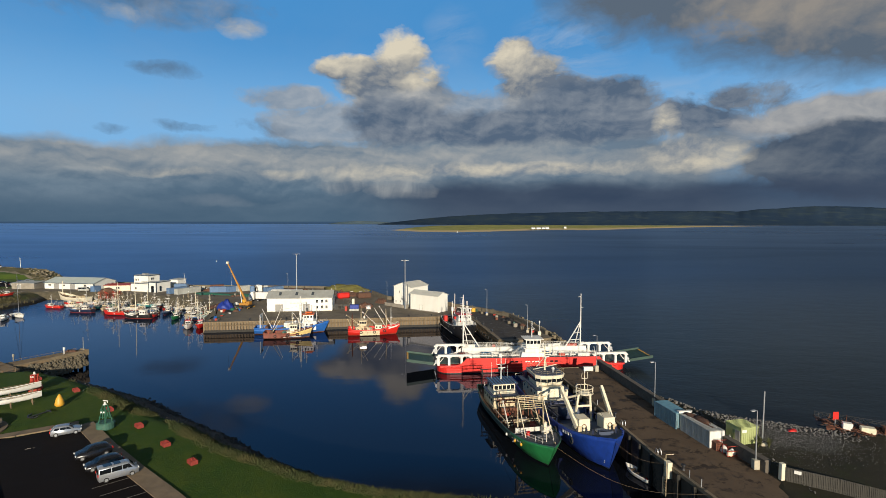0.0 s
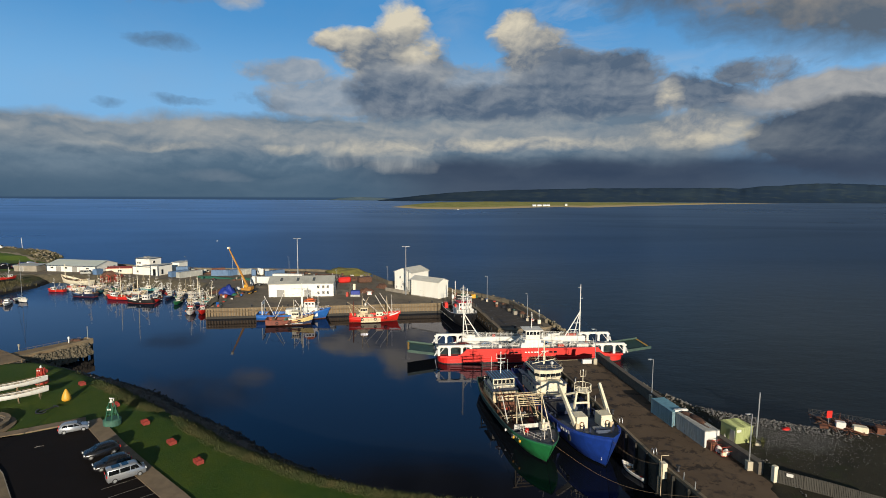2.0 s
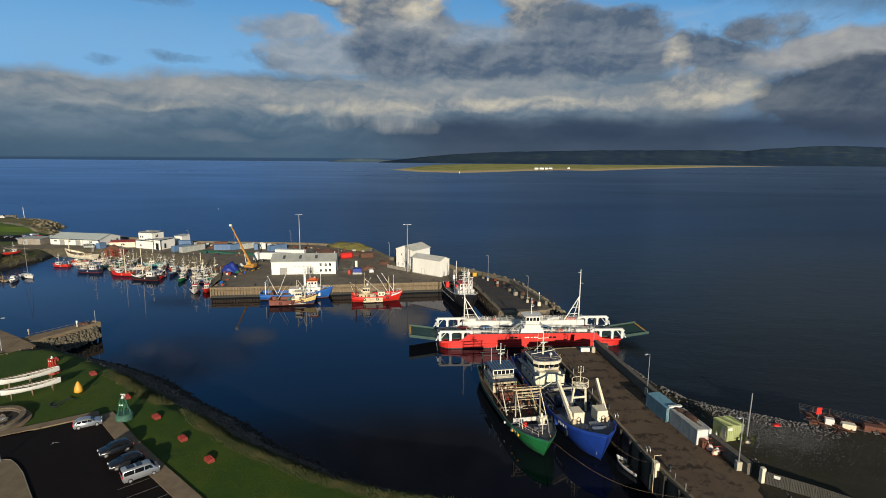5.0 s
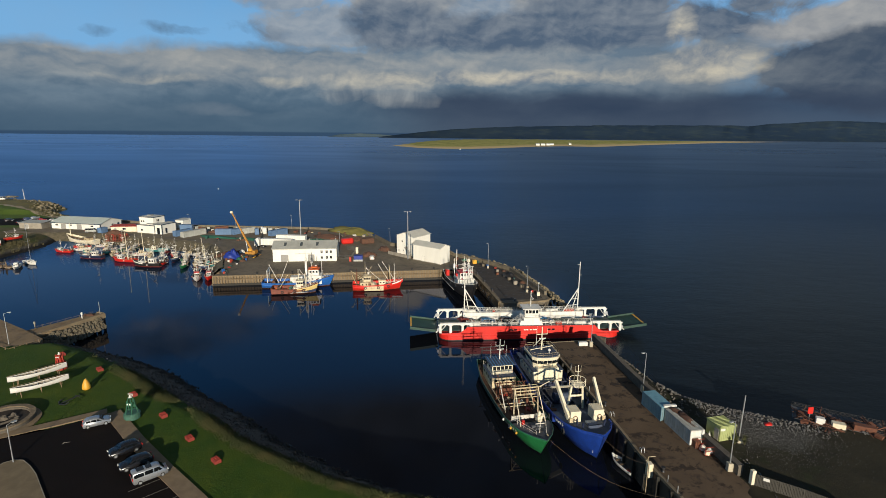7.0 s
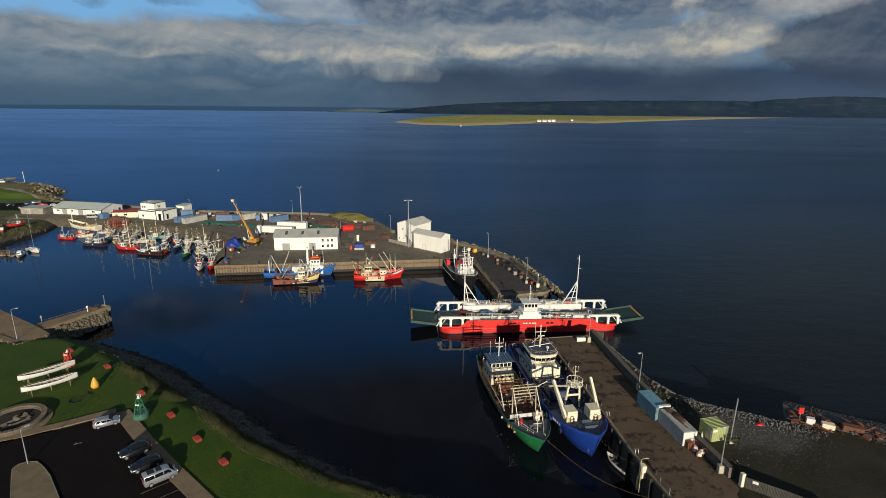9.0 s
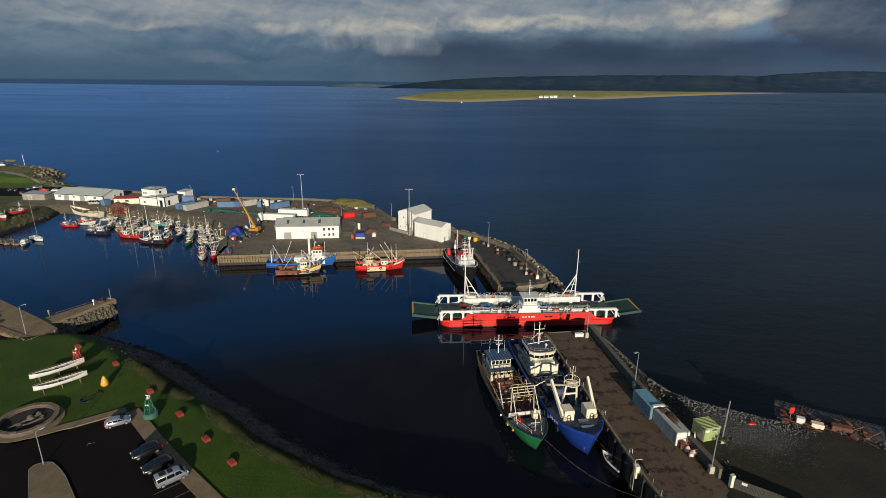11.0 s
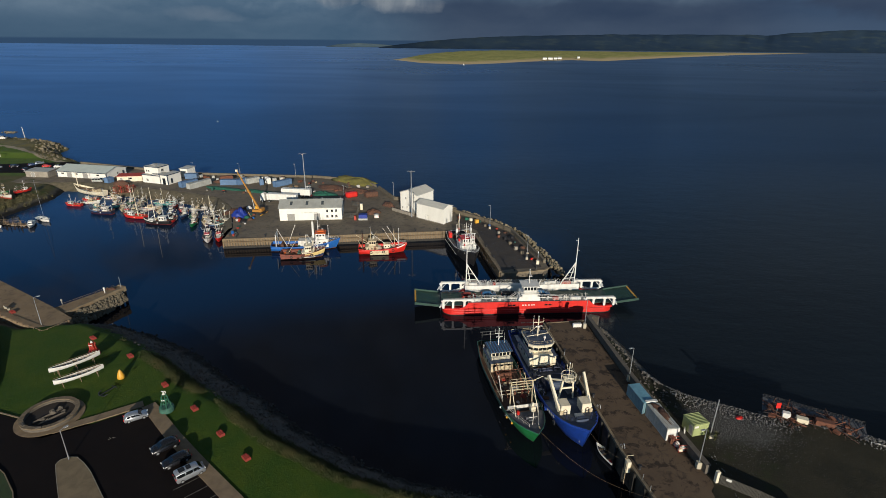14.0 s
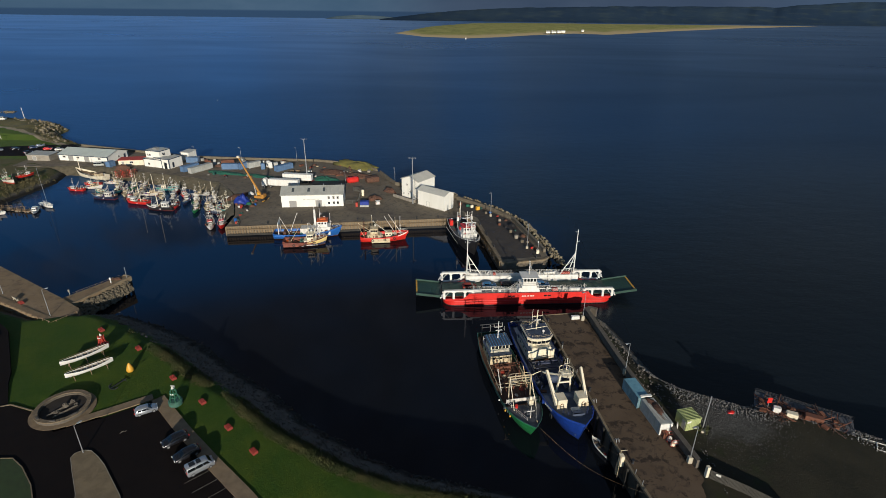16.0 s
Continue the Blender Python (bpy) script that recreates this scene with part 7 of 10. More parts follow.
# large pale wooden trawler aground by the inner quay
wt_, wL = boat_at("wooden_trawler", "laid-up cream wooden trawler with bare deck by the inner quay", (-161.4, 240.6), (-181.0, 248.6))
wR = hull(wt_, wL, 5.4, 1.9, 1.9, [CREAM_P, ROCK_DARK, CREAM_P], 0.7, WOOD, rail=CREAM_P, transom=0.6, stern=0.5, full=2.4)
house(wt_, (-5.0, 0, 1.2), (2.8, 2.6, 1.7), CREAM_RUSTY, WOOD, [("+x", 3), ("+y", 2), ("-y", 2)], (0.4, 0.4), 0.95, "wheelhouse")
part("stem_mast", bars([((7.6, 0, 2.4), (7.4, 0, 9.0))], 0.16, 7), CREAM_P, wt_)
for i in range(7):
    part("deck_frame", bars([((-3.0 + 1.5 * i, -1.9, 1.3), (-3.0 + 1.5 * i, 1.9, 1.3))], 0.1, 4), CREAM_RUSTY, wt_)
clutter(wt_, (-7.5, 5.0, -1.7, 1.7), 1.2, 22, [WOOD, CREAM_RUSTY, RUST, NET_BROWN, WHITE_RUSTY], 77, size=0.6)
# rack of rusty dredge frames on the bank
rk_ = thing("dredge_rack", "stacked rust-red dredge frames on the bank", "rack", pose(-153.0, 242.0, 1.6, 0, 0, 20))
for i in range(9):
    for k in range(2):
        part("dredge_frame", bars([((-4 + i, -1.2 + 2.0 * k, 0.2), (-4 + i, -1.2 + 2.0 * k, 3.2)), ((-4 + i, -1.2 + 2.0 * k, 3.2), (-3.2 + i, -0.4 + 2.0 * k, 2.0)), ((-3.2 + i, -0.4 + 2.0 * k, 2.0), (-3.4 + i, -0.6 + 2.0 * k, 0.2))], 0.16, 5), RUST if (i + k) % 3 else RED_DULL, rk_)
part("rack_beam", boxes(((0, 0, 0.1), (9.4, 3.4, 0.25))), RUST, rk_)


# yachts and motor boats at the pontoon
def yacht(label, m, L=9.0, h=11.0, sail=True):
    t = thing("yacht" if sail else "motor_boat", label, "boat", m, "boats at the pontoon")
    R = hull(t, L, L * 0.32, 0.95, 0.35, [WHITE, NAVY_P], 0.12, WHITE, rail=None, transom=0.72, stern=0.0, full=2.0, boot=0.15)
    house(t, (0.3, 0, 0.85), (L * 0.36, L * 0.19, 0.65 if sail else 1.2), WHITE, WHITE, [("+y", 3), ("-y", 3)] + ([] if sail else [("+x", 2)]), (0.6, 0.3), 0.82, "cabin", over=0.04, win_z=0.6)
    if sail:
        bm = B()
        tube(bm, (0.6, 0, 0.9), (0.45, 0, h), 0.08, 0.05, 6)
        tube(bm, (0.55, 0, 2.3), (-L * 0.36, 0, 2.2), 0.06, n=6)
        tube(bm, (0.5, -0.8, h * 0.55), (0.5, 0.8, h * 0.55), 0.03, n=4)
        part("mast", bm, STEEL, t)
        bm = B()
        tube(bm, (0.4, 0, 2.42), (-L * 0.34, 0, 2.32), 0.15, 0.1, 7)
        part("furled_sail", bm, NAVY_P, t)
        stays(t, [((0.45, 0, h), (L * 0.49, 0, 1.2)), ((0.45, 0, h), (-L * 0.49, 0, 1.0)), ((0.45, 0, h), (0.4, L * 0.15, 1.0)), ((0.45, 0, h), (0.4, -L * 0.15, 1.0))])
    guard_rail(t, [(L * 0.25, -L * 0.12, 1.1), (L * 0.46, 0, 1.25), (L * 0.25, L * 0.12, 1.1)], 0.5, STEEL, 1, 1.0, 0.02)


yacht("white sailing yacht with furled dark sail moored at the pontoon", pose(-164.6, 204.0, 0, 0, 0, -30), 9.5, 17.0)
yacht("white motor boat moored at the pontoon", pose(-165.0, 197.6, 0, 0, 0, -62), 8.5, 0, False)
yacht("white motor boat moored inside the pontoon", pose(-177.5, 193.6, 0, 0, 0, 12), 7.0, 0, False)
pt = thing("pontoon", "grey floating timber pontoon with railings", "pontoon", pose(-174, 198.6, 0, 0, 0, -8))
part("walkway", boxes(((0, 0, 0.45), (16, 2.0, 0.3))), WOOD, pt)
part("float", boxes(*[((-6 + 4 * i, 0, 0.1), (2.2, 1.8, 0.5)) for i in range(4)]), CONCRETE, pt)
guard_rail(pt, [(-8, 0.95, 0.6), (6, 0.95, 0.6)], 1.0, WOOD, 2, 1.8, 0.06)
for x in (-4, 3):
    part("pontoon_pile", bars([((x, 1.3, -1), (x, 1.3, 3.0))], 0.22, 8), PILE_WET_SHADED, pt)
for i in range(9):
    part("mooring_post", bars([((-7.6 + 1.7 * i, -1.15, -1.0), (-7.6 + 1.7 * i, -1.15, 1.7 + 0.5 * (i % 3)))], 0.14, 7), PILE_WET_SHADED if i % 2 else WOOD, pt)
guard_rail(pt, [(-8, -0.95, 0.6), (6, -0.95, 0.6)], 1.0, WOOD, 2, 1.8, 0.06)
# boats laid up ashore on the weedy bank
for k, (x, y, hd, kk) in enumerate(((-199, 226, 30, 4), (-193, 222.5, -20, 1), (-192, 231, 60, 0), (-205, 222, 10, 2))):
    ob = copy_thing(first[kk][0], pose(x, y, 4.3, 0, 0, hd))
    ob.scale = (0.75,) * 3
    tagged(ob, "small boat laid up ashore on the weedy bank", "boat", "boats laid up ashore")

# tender tied to the near pier and a dinghy's mooring lines
td = thing("dinghy", "small white open boat with outboard tied under the pier", "boat", pose(29.0, 76.6, 0, 0, 0, heading((30.1, 74.2), (28.0, 79.0))))
hull(td, 5.2, 1.8, 0.62, 0.3, [WHITE, NAVY_P], 0.4, DECK_GREY, rail=WHITE, transom=0.85, stern=0.0, boot=0.1)
part("thwart", boxes(*[((x, 0, 0.5), (0.3, 1.45, 0.06)) for x in (-1.4, 0.0, 1.2)]), WOOD, td)
part("outboard", boxes(((-2.6, 0, 0.95), (0.4, 0.32, 0.5)), ((-2.65, 0, 0.4), (0.16, 0.14, 0.9))), BLACK_P, td, bevel=0.04)
part("fuel_can", boxes(((-1.9, 0.4, 0.4), (0.4, 0.3, 0.35))), RED_P, td)
for a, b, nm in (((17.4, 78.6, 3.4), (32.2, 62.0, 5.0), "mooring_rope"), ((25.6, 77.8, 4.8), (30.3, 69.6, 5.2), "mooring_rope"), ((9.6, 162.2, 4.8), (15.6, 158.5, 3.8), "mooring_rope")):
    bm = B()
    a, b = Vector(a), Vector(b)
    pts = []
    for i in range(13):
        f = i / 12
        p = a.lerp(b, f)
        p.z = max(p.z - 1.9 * math.sin(f * math.pi) * (b - a).length / 18, 0.12)
        pts.append(p)
    path_tube(bm, pts, 0.02, 4)
    solid(nm, bm, WOOD, "slack pale mooring rope from trawler to pier", "rope")


# ---------------------------------------------------------------- things on the far quay
def building(name, label, corner_a, corner_b, depth, eave, rise, wall, roof, ridge="along", z=QUAY_Z, overhang=0.35, mono=0.0, ribs=0.0):
    """A gabled shed. a and b: the ends of its front; depth goes away behind. ridge: along or across the front; mono: a single slope."""
    a, b = Vector(corner_a), Vector(corner_b)
    L = (b - a).length
    t = thing(name, label, "building", pose(a.x, a.y, z, 0, 0, heading(a, b)))
    bm = B()
    if mono:
        ends = [[(x, 0, 0), (x, depth, 0), (x, depth, eave + mono), (x, 0, eave)] for x in (0, L)]
    elif ridge == "along":
        ends = [[(x, 0, 0), (x, depth, 0), (x, depth, eave), (x, depth / 2, eave + rise), (x, 0, eave)] for x in (0, L)]
    else:
        ends = [[(0, y, 0), (L, y, 0), (L, y, eave), (L / 2, y, eave + rise), (0, y, eave)] for y in (0, depth)]
    va, vb = ([bm.verts.new(p) for p in e] for e in ends)
    n = len(va)
    bm.faces.new(va)
    bm.faces.new(vb[::-1])
    for i in range(n):
        j = (i + 1) % n
        bm.faces.new((va[i], vb[i], vb[j], va[j]))
    bmesh.ops.recalc_face_normals(bm, faces=bm.faces[:])
    part("wall", bm, wall, t)
    o, th = overhang, 0.14
    bm = B()
    def slab(p, q, u0, u1, axis):
        # p, q: (across, height) ends of a slope; u0, u1 its run
        vs_ = []
        for u in (u0, u1):
            for (s_, h_), dz in ((p, 0), (q, 0), (q, th), (p, th)):
                vs_.append(bm.verts.new((u, s_, h_ + dz) if axis == "along" else (s_, u, h_ + dz)))
        for f in ((0, 1, 2, 3), (7, 6, 5, 4), (0, 4, 5, 1), (1, 5, 6, 2), (2, 6, 7, 3), (3, 7, 4, 0)):
            bm.faces.new([vs_[i] for i in f])
    sl = None
    if mono:
        slab((-o, eave - o * mono / depth + 0.02), (depth + o, eave + mono + o * mono / depth + 0.02), -o, L + o, "along")
    elif ridge == "along":
        k = rise / (depth / 2)
        slab((-o, eave - o * k + 0.02), (depth / 2, eave + rise + 0.02), -o, L + o, "along")
        slab((depth / 2, eave + rise + 0.02), (depth + o, eave - o * k + 0.02), -o, L + o, "along")
    else:
        k = rise / (L / 2)
        slab((-o, eave - o * k + 0.02), (L / 2, eave + rise + 0.02), -o, depth + o, "across")
        slab((L / 2, eave + rise + 0.02), (L + o, eave - o * k + 0.02), -o, depth + o, "across")
    bmesh.ops.recalc_face_normals(bm, faces=bm.faces[:])
    rf = part("roof", bm, roof, t)
    if ribs:
        # standing seams down the slopes
        x = ribs
        if ridge == "along" or mono:
            while x < L:
                bm = B()
                if mono:
                    tube(bm, (x, -o, eave + 0.17), (x, depth + o, eave + mono + 0.17), 0.05, n=4)
                else:
                    tube(bm, (x, -o, eave - o * rise / (depth / 2) + 0.17), (x, depth / 2, eave + rise + 0.17), 0.05, n=4)
                part("seam", bm, roof, rf)
                x += ribs
        else:
            while x < depth:
                bm = B()
                tube(bm, (L / 2, x, eave + rise + 0.17), (L + o, x, eave + 0.12), 0.05, n=4)
                tube(bm, (-o, x, eave + 0.12), (L / 2, x, eave + rise + 0.17), 0.05, n=4)
                part("seam", bm, roof, rf)
                x += ribs
    return t, L


def opening(t, x, z, w, h, y=0.0, side="front", material=None, name="window", frame_mat=None, bars_n=1):
    """A window or door in a wall: frame with a pane or leaf set in it."""
    fm = frame_mat or WHITE
    def put(bm, c, s):
        if side == "front":
            box(bm, (c[0], y + c[1], c[2]), s)
        else:                                   # on a gable at x = y
            box(bm, (y - c[1], c[0], c[2]), (s[1], s[0], s[2]))
    bm = B()
    for dx in (-1, 1):
        put(bm, (x + dx * (w / 2), -0.03, z + h / 2), (0.1, 0.14, h + 0.1))
    for zz in (z, z + h):
        put(bm, (x, -0.03, zz), (w + 0.1, 0.14, 0.1))
    if name == "window" and bars_n:
        put(bm, (x, -0.03, z + h / 2), (0.05, 0.1, h))
    fr = part(name, bm, fm, t)
    bm = B()
    put(bm, (x, -0.012, z + h / 2), (w - 0.06, 0.05, h - 0.06))
    part("pane" if name == "window" else "leaf", bm, material or GLASS, fr)
    return fr


# white fish hall with rooflights and two rows of office windows
hall, hL = building("fish_hall", "long white-rendered fish hall with grey roof and rooflights", (-65.9, 197.6), (-42.0, 200.3), 9.6, 5.1, 2.1, RENDER_W, ROOF_GREY, ribs=1.6)
for x in (4.5, 10.6, 16.6):
    bm = B()
    q = math.atan2(2.1, 4.8)
    box(bm, (0, 0, 0), (0.95, 2.2, 0.12), Matrix.Translation((x, 2.3, 5.1 + 2.3 * 2.1 / 4.8 + 0.24)) @ pose(0, 0, 0, math.degrees(q), 0, 0))
    part("rooflight", bm, SKYLIGHT, hall, "dark glazed rooflight")
for zz in (0.9, 3.1):
    for k, x in enumerate((18.4, 20.3, 21.9)):
        opening(hall, x, zz, 0.85, 1.15 if (zz > 2 or k) else 1.0)
opening(hall, 4.4, 0.02, 2.7, 2.6, material=DOOR_GREY, name="roller_door", frame_mat=DOOR_GREY)
opening(hall, 14.4, 0.02, 2.4, 2.6, material=DOOR_GREY, name="roller_door", frame_mat=DOOR_GREY)
opening(hall, 2.4, 1.0, 0.9, 2.0, y=hL, side="gable", material=TRIM_DARK, name="door", frame_mat=TRIM_DARK)
part("lettering_bar", boxes(*[((8.6 + 0.48 * i, -0.02, 3.05), (0.34, 0.04, 0.32)) for i in range(13)]), ROOF_PALE, hall, "faded lettering on the wall")
part("vent_pipe", bars([((16.2, 5.4, 6.9), (16.2, 5.4, 7.8))], 0.16, 8), STEEL, hall)
part("vent_pipe", bars([((23.4, 4.9, 7.0), (23.4, 4.9, 8.0))], 0.1, 6), STEEL, hall)
part("gutter", bars([((-0.2, -0.42, 4.95), (hL + 0.2, -0.42, 4.95))], 0.09, 6), ROOF_GREY, hall)

# ice plant: low gabled store and a taller tower
ice, iL = building("ice_store", "white ice store with pale ribbed roof beside the tower", (-12.6, 203.6), (-1.8, 195.5), 6.0, 6.2, 1.1, RENDER_W, ROOF_PALE, ribs=0.9)
opening(ice, 5.4, 0.02, 1.5, 2.2, material=RENDER_W, name="door", frame_mat=ROOF_PALE)
part("drain_pipe", bars([((0.3, -0.12, 0.1), (0.3, -0.12, 6.0))], 0.09, 6), DOOR_GREY, ice)
part("plinth", boxes(((iL / 2, -0.03, 0.12), (iL, 0.1, 0.24))), CONCRETE, ice)
tow_, tL = building("ice_tower", "tall white ice tower with shallow gable and small windows", (-19.8, 213.6), (-12.6, 208.4), 11.0, 7.8, 1.6, RENDER_W, ROOF_PALE, ridge="across", ribs=1.0)
opening(tow_, 3.0, 5.2, 0.7, 0.9)
opening(tow_, 1.2, 1.2, 0.5, 0.9)
opening(tow_, 3.6, 1.6, 0.5, 0.6)
part("drain_pipe", bars([((tL - 1.6, -0.12, 0.1), (tL - 1.6, -0.12, 9.0))], 0.12, 6), TRIM_DARK, tow_)
bm = B()
for i in range(11):
    box(bm, (tL - 0.4 - i * 0.32, -0.75, 0.4 + i * 0.3), (0.34, 1.1, 0.1))
part("stair", bm, CONCRETE, tow_)
bm = B()
tube(bm, (tL - 0.4, -1.25, 1.2), (tL - 3.8, -1.25, 4.6), 0.05, n=4)
tube(bm, (tL - 0.4, -1.25, 0.4), (tL - 3.8, -1.25, 3.6), 0.07, n=4)
for i in range(6):
    tube(bm, (tL - 0.4 - i * 0.66, -1.25, 0.45 + i * 0.62), (tL - 0.4 - i * 0.66, -1.25, 1.3 + i * 0.62), 0.03, n=4)
part("stair_rail", bm, STEEL, tow_)
bm = B()
run_of(bm, [(-23.4, 213.0), (-15.6, 206.2), (-13.6, 205.2)], 0.3, QUAY_Z - 0.1, QUAY_Z + 1.3)
solid("yard_wall", bm, CONCRETE, "low concrete wall before the ice tower", "wall", kind="structure")

# western store with green-grey roof
ws, wL = building("western_store", "long white store with pale green sheet roof and dark trim", (-198.6, 263.2), (-170.8, 258.4), 14.0, 3.1, 2.0, RENDER_W, ROOF_GREEN, ribs=2.2)
for x in (3.2, 11.2, 23.5):
    opening(ws, x, 1.5, 1.6, 0.8, material=GLASS)
opening(ws, 7.0, 0.02, 2.6, 2.5, material=DOOR_GREY, name="roller_door", frame_mat=DOOR_GREY)
opening(ws, 16.2, 0.02, 2.6, 2.5, material=DOOR_GREY, name="roller_door", frame_mat=DOOR_GREY)
part("fascia", boxes(((wL / 2, -0.42, 2.95), (wL + 0.7, 0.1, 0.35))), TRIM_DARK, ws)
for x, y in ((0.0, -0.02), (wL, -0.02), (wL + 0.02, 13.8)):
    part("corner_trim", boxes(((x, y, 1.5), (0.3, 0.3, 3.0))), TRIM_DARK, ws)
opening(ws, 7.6, 1.2, 1.2, 1.0, y=wL, side="gable")
opening(ws, 11.6, 0.02, 1.1, 2.1, y=wL, side="gable", material=TRIM_DARK, name="door", frame_mat=TRIM_DARK)

# harbour office: stacked white flat-roofed blocks with dark trim
of = thing("harbour_office", "white stepped harbour office with flat dark-edged roofs", "building", pose(-150.2, 254.2, QUAY_Z, 0, 0, -17))
for c, s in (((5.6, 4.5, 1.9), (11.2, 9.0, 3.8)), ((4.2, 5.5, 5.6), (8.4, 7.0, 3.6)), ((13.4, 4.0, 2.3), (4.4, 8.6, 4.6)), ((9.0, 2.4, 3.6), (5.6, 4.0, 1.8))):
    bm = B()
    box(bm, c, s)
    part("wall", bm, RENDER_W, of)
    bm = B()
    box(bm, (c[0], c[1], c[2] + s[2] / 2 + 0.08), (s[0] + 0.5, s[1] + 0.5, 0.3))
    part("flat_roof", bm, TRIM_DARK, of)
    bm = B()
    box(bm, (c[0], c[1], c[2] + s[2] / 2 + 0.235), (s[0], s[1], 0.05))
    part("roof_felt", bm, ROOF_PALE, of)
opening(of, 1.3, 4.9, 0.9, 1.0, y=2.0)
opening(of, 2.6, 4.9, 0.9, 1.0, y=2.0)
opening(of, 4.6, 5.2, 1.6, 1.2, y=8.42, side="gable")
opening(of, 13.4, 0.02, 1.5, 3.0, y=-0.32, material=GLASS, name="door", frame_mat=TRIM_DARK)
opening(of, 2.2, 0.5, 1.0, 2.2, y=15.62, side="gable", material=GLASS, frame_mat=TRIM_DARK)
opening(of, 3.0, 1.0, 1.2, 1.0)
part("roof_unit", boxes(((3.4, 5.4, 7.9), (2.0, 2.0, 0.6))), DOOR_GREY, of)
for x in (11.2, 15.6):
    part("corner_trim", boxes(((x, -0.32, 2.3), (0.3, 0.3, 4.6))), TRIM_DARK, of)
wb, _ = building("white_shed", "small white flat-roofed shed", (-137.2, 266.0), (-133.0, 265.0), 6.0, 4.2, 0, RENDER_W, ROOF_PALE, mono=0.2)
rb, _ = building("brown_store", "low brown rendered store with flat roof", (-214, 262), (-202, 261), 6.5, 2.8, 0, CONCRETE, ROOF_GREY, mono=0.4)
opening(rb, 4.0, 0.02, 2.0, 2.2, material=DOOR_GREY, name="door", frame_mat=WHITE)
cb, _ = building("cream_store", "small cream shed with red netting on its roof", (-163.0, 254.2), (-151.6, 256.2), 5.0, 2.6, 0, CREAM_P, RED_DULL, mono=0.3)
opening(cb, 2.0, 0.02, 1.2, 2.0, material=DOOR_GREY, name="door", frame_mat=WHITE)
opening(cb, 6.0, 1.0, 1.6, 1.0)


def container(name, label, m, L, W, H, material, roof=None, group="containers on the quay", ribs=True):
    """A shipping container: ribbed sides, door leaves with bars, corner posts."""
    t = thing(name, label, "container", m, group)
    bm = B()
    box(bm, (0, 0, H / 2 + 0.05), (L - 0.1, W - 0.1, H - 0.1))
    part("body", bm, material, t)
    bm = B()
    for sx in (-1, 1):
        for sy in (-1, 1):
            box(bm, (sx * (L / 2 - 0.08), sy * (W / 2 - 0.08), H / 2), (0.17, 0.17, H))
    for sy in (-1, 1):
        for z in (0.08, H - 0.06):
            box(bm, (0, sy * (W / 2 - 0.06), z), (L - 0.3, 0.13, 0.14))
    part("frame", bm, material, t)
    bm = B()
    box(bm, (0, 0, H + 0.01), (L - 0.2, W - 0.2, 0.05))
    part("roof", bm, roof or material, t)
    if ribs:
        n = int(L / 0.55)
        for sy in (-1, 1):
            bm = B()
            fold = []
            for i in range(n):
                x, q = -L / 2 + (i + 0.5) * L / n, L / n
                fold += [(x - q * 0.45, 0.045), (x - q * 0.3, 0.0), (x + q * 0.3, 0.0), (x + q * 0.45, 0.045)]
            lo, hi = ([bm.verts.new((x, sy * (W / 2 - d), z)) for x, d in fold] for z in (0.18, H - 0.17))
            for i in range(len(fold) - 1):
                bm.faces.new((lo[i], lo[i + 1], hi[i + 1], hi[i]) if sy < 0 else (lo[i + 1], lo[i], hi[i], hi[i + 1]))
            part("corrugated_side", bm, material, t)
    for sy in (-1, 1):
        bm = B()
        box(bm, (L / 2 - 0.03, sy * W / 4, H / 2), (0.07, W / 2 - 0.16, H - 0.3))
        d = part("door", bm, material, t)
        bm = B()
        for k in (-0.25, 0.25):
            tube(bm, (L / 2 + 0.03, sy * W / 4 + k * W / 2, 0.2), (L / 2 + 0.03, sy * W / 4 + k * W / 2, H - 0.2), 0.025, n=4)
        part("lock_bar", bm, STEEL, d)
    return t


for x, y, hd, L, mtl, lab in ((-119.6, 247.6, 62, 12.2, CONT_GREY, "grey shipping container on the quay"), (-125.2, 248.6, 62, 9.0, CONT_DBLUE, "steel-blue shipping container on the quay"),
                              (-106.8, 251.6, 5, 7.6, CONT_DBLUE, "blue container at the back of the quay"), (-101.0, 253.2, 60, 6.1, CONT_DBLUE, "blue container at the back of the quay"),
                              (-96.6, 255.6, 48, 6.6, CONT_GREY, "pale container at the back of the quay"), (-80.6, 251.4, 52, 9.4, CONT_DBLUE, "grey-blue container at the back of the quay"),
                              (-130.0, 262.8, 0, 6.1, CONT_DBLUE, "blue container behind the office"), (-110.6, 258.6, 20, 6.1, RUST, "rust-brown container at the back of the quay"),
                              (-174.6 + 8.4, 252.8, 75, 3.6, CONT_DBLUE, "small dark blue container beside the store")):
    container("container", lab, pose(x, y, QUAY_Z, 0, 0, hd), L, 2.44, 2.6, mtl)
for x, y, mtl in ((-90.8, 251.6, CONT_DBLUE), (-88.0, 254.0, WHITE), (-89.6, 256.0, WHITE), (-85.0, 253.6, CONT_GREY)):
    bm = B()
    box(bm, (0, 0, 1.5), (2.0, 2.0, 3.0))
    solid("storage_tank", bm, mtl, "upright storage tank at the back of the quay", "tank", pose(x, y, QUAY_Z, 0, 0, 25), "storage tanks", bevel=0.25)


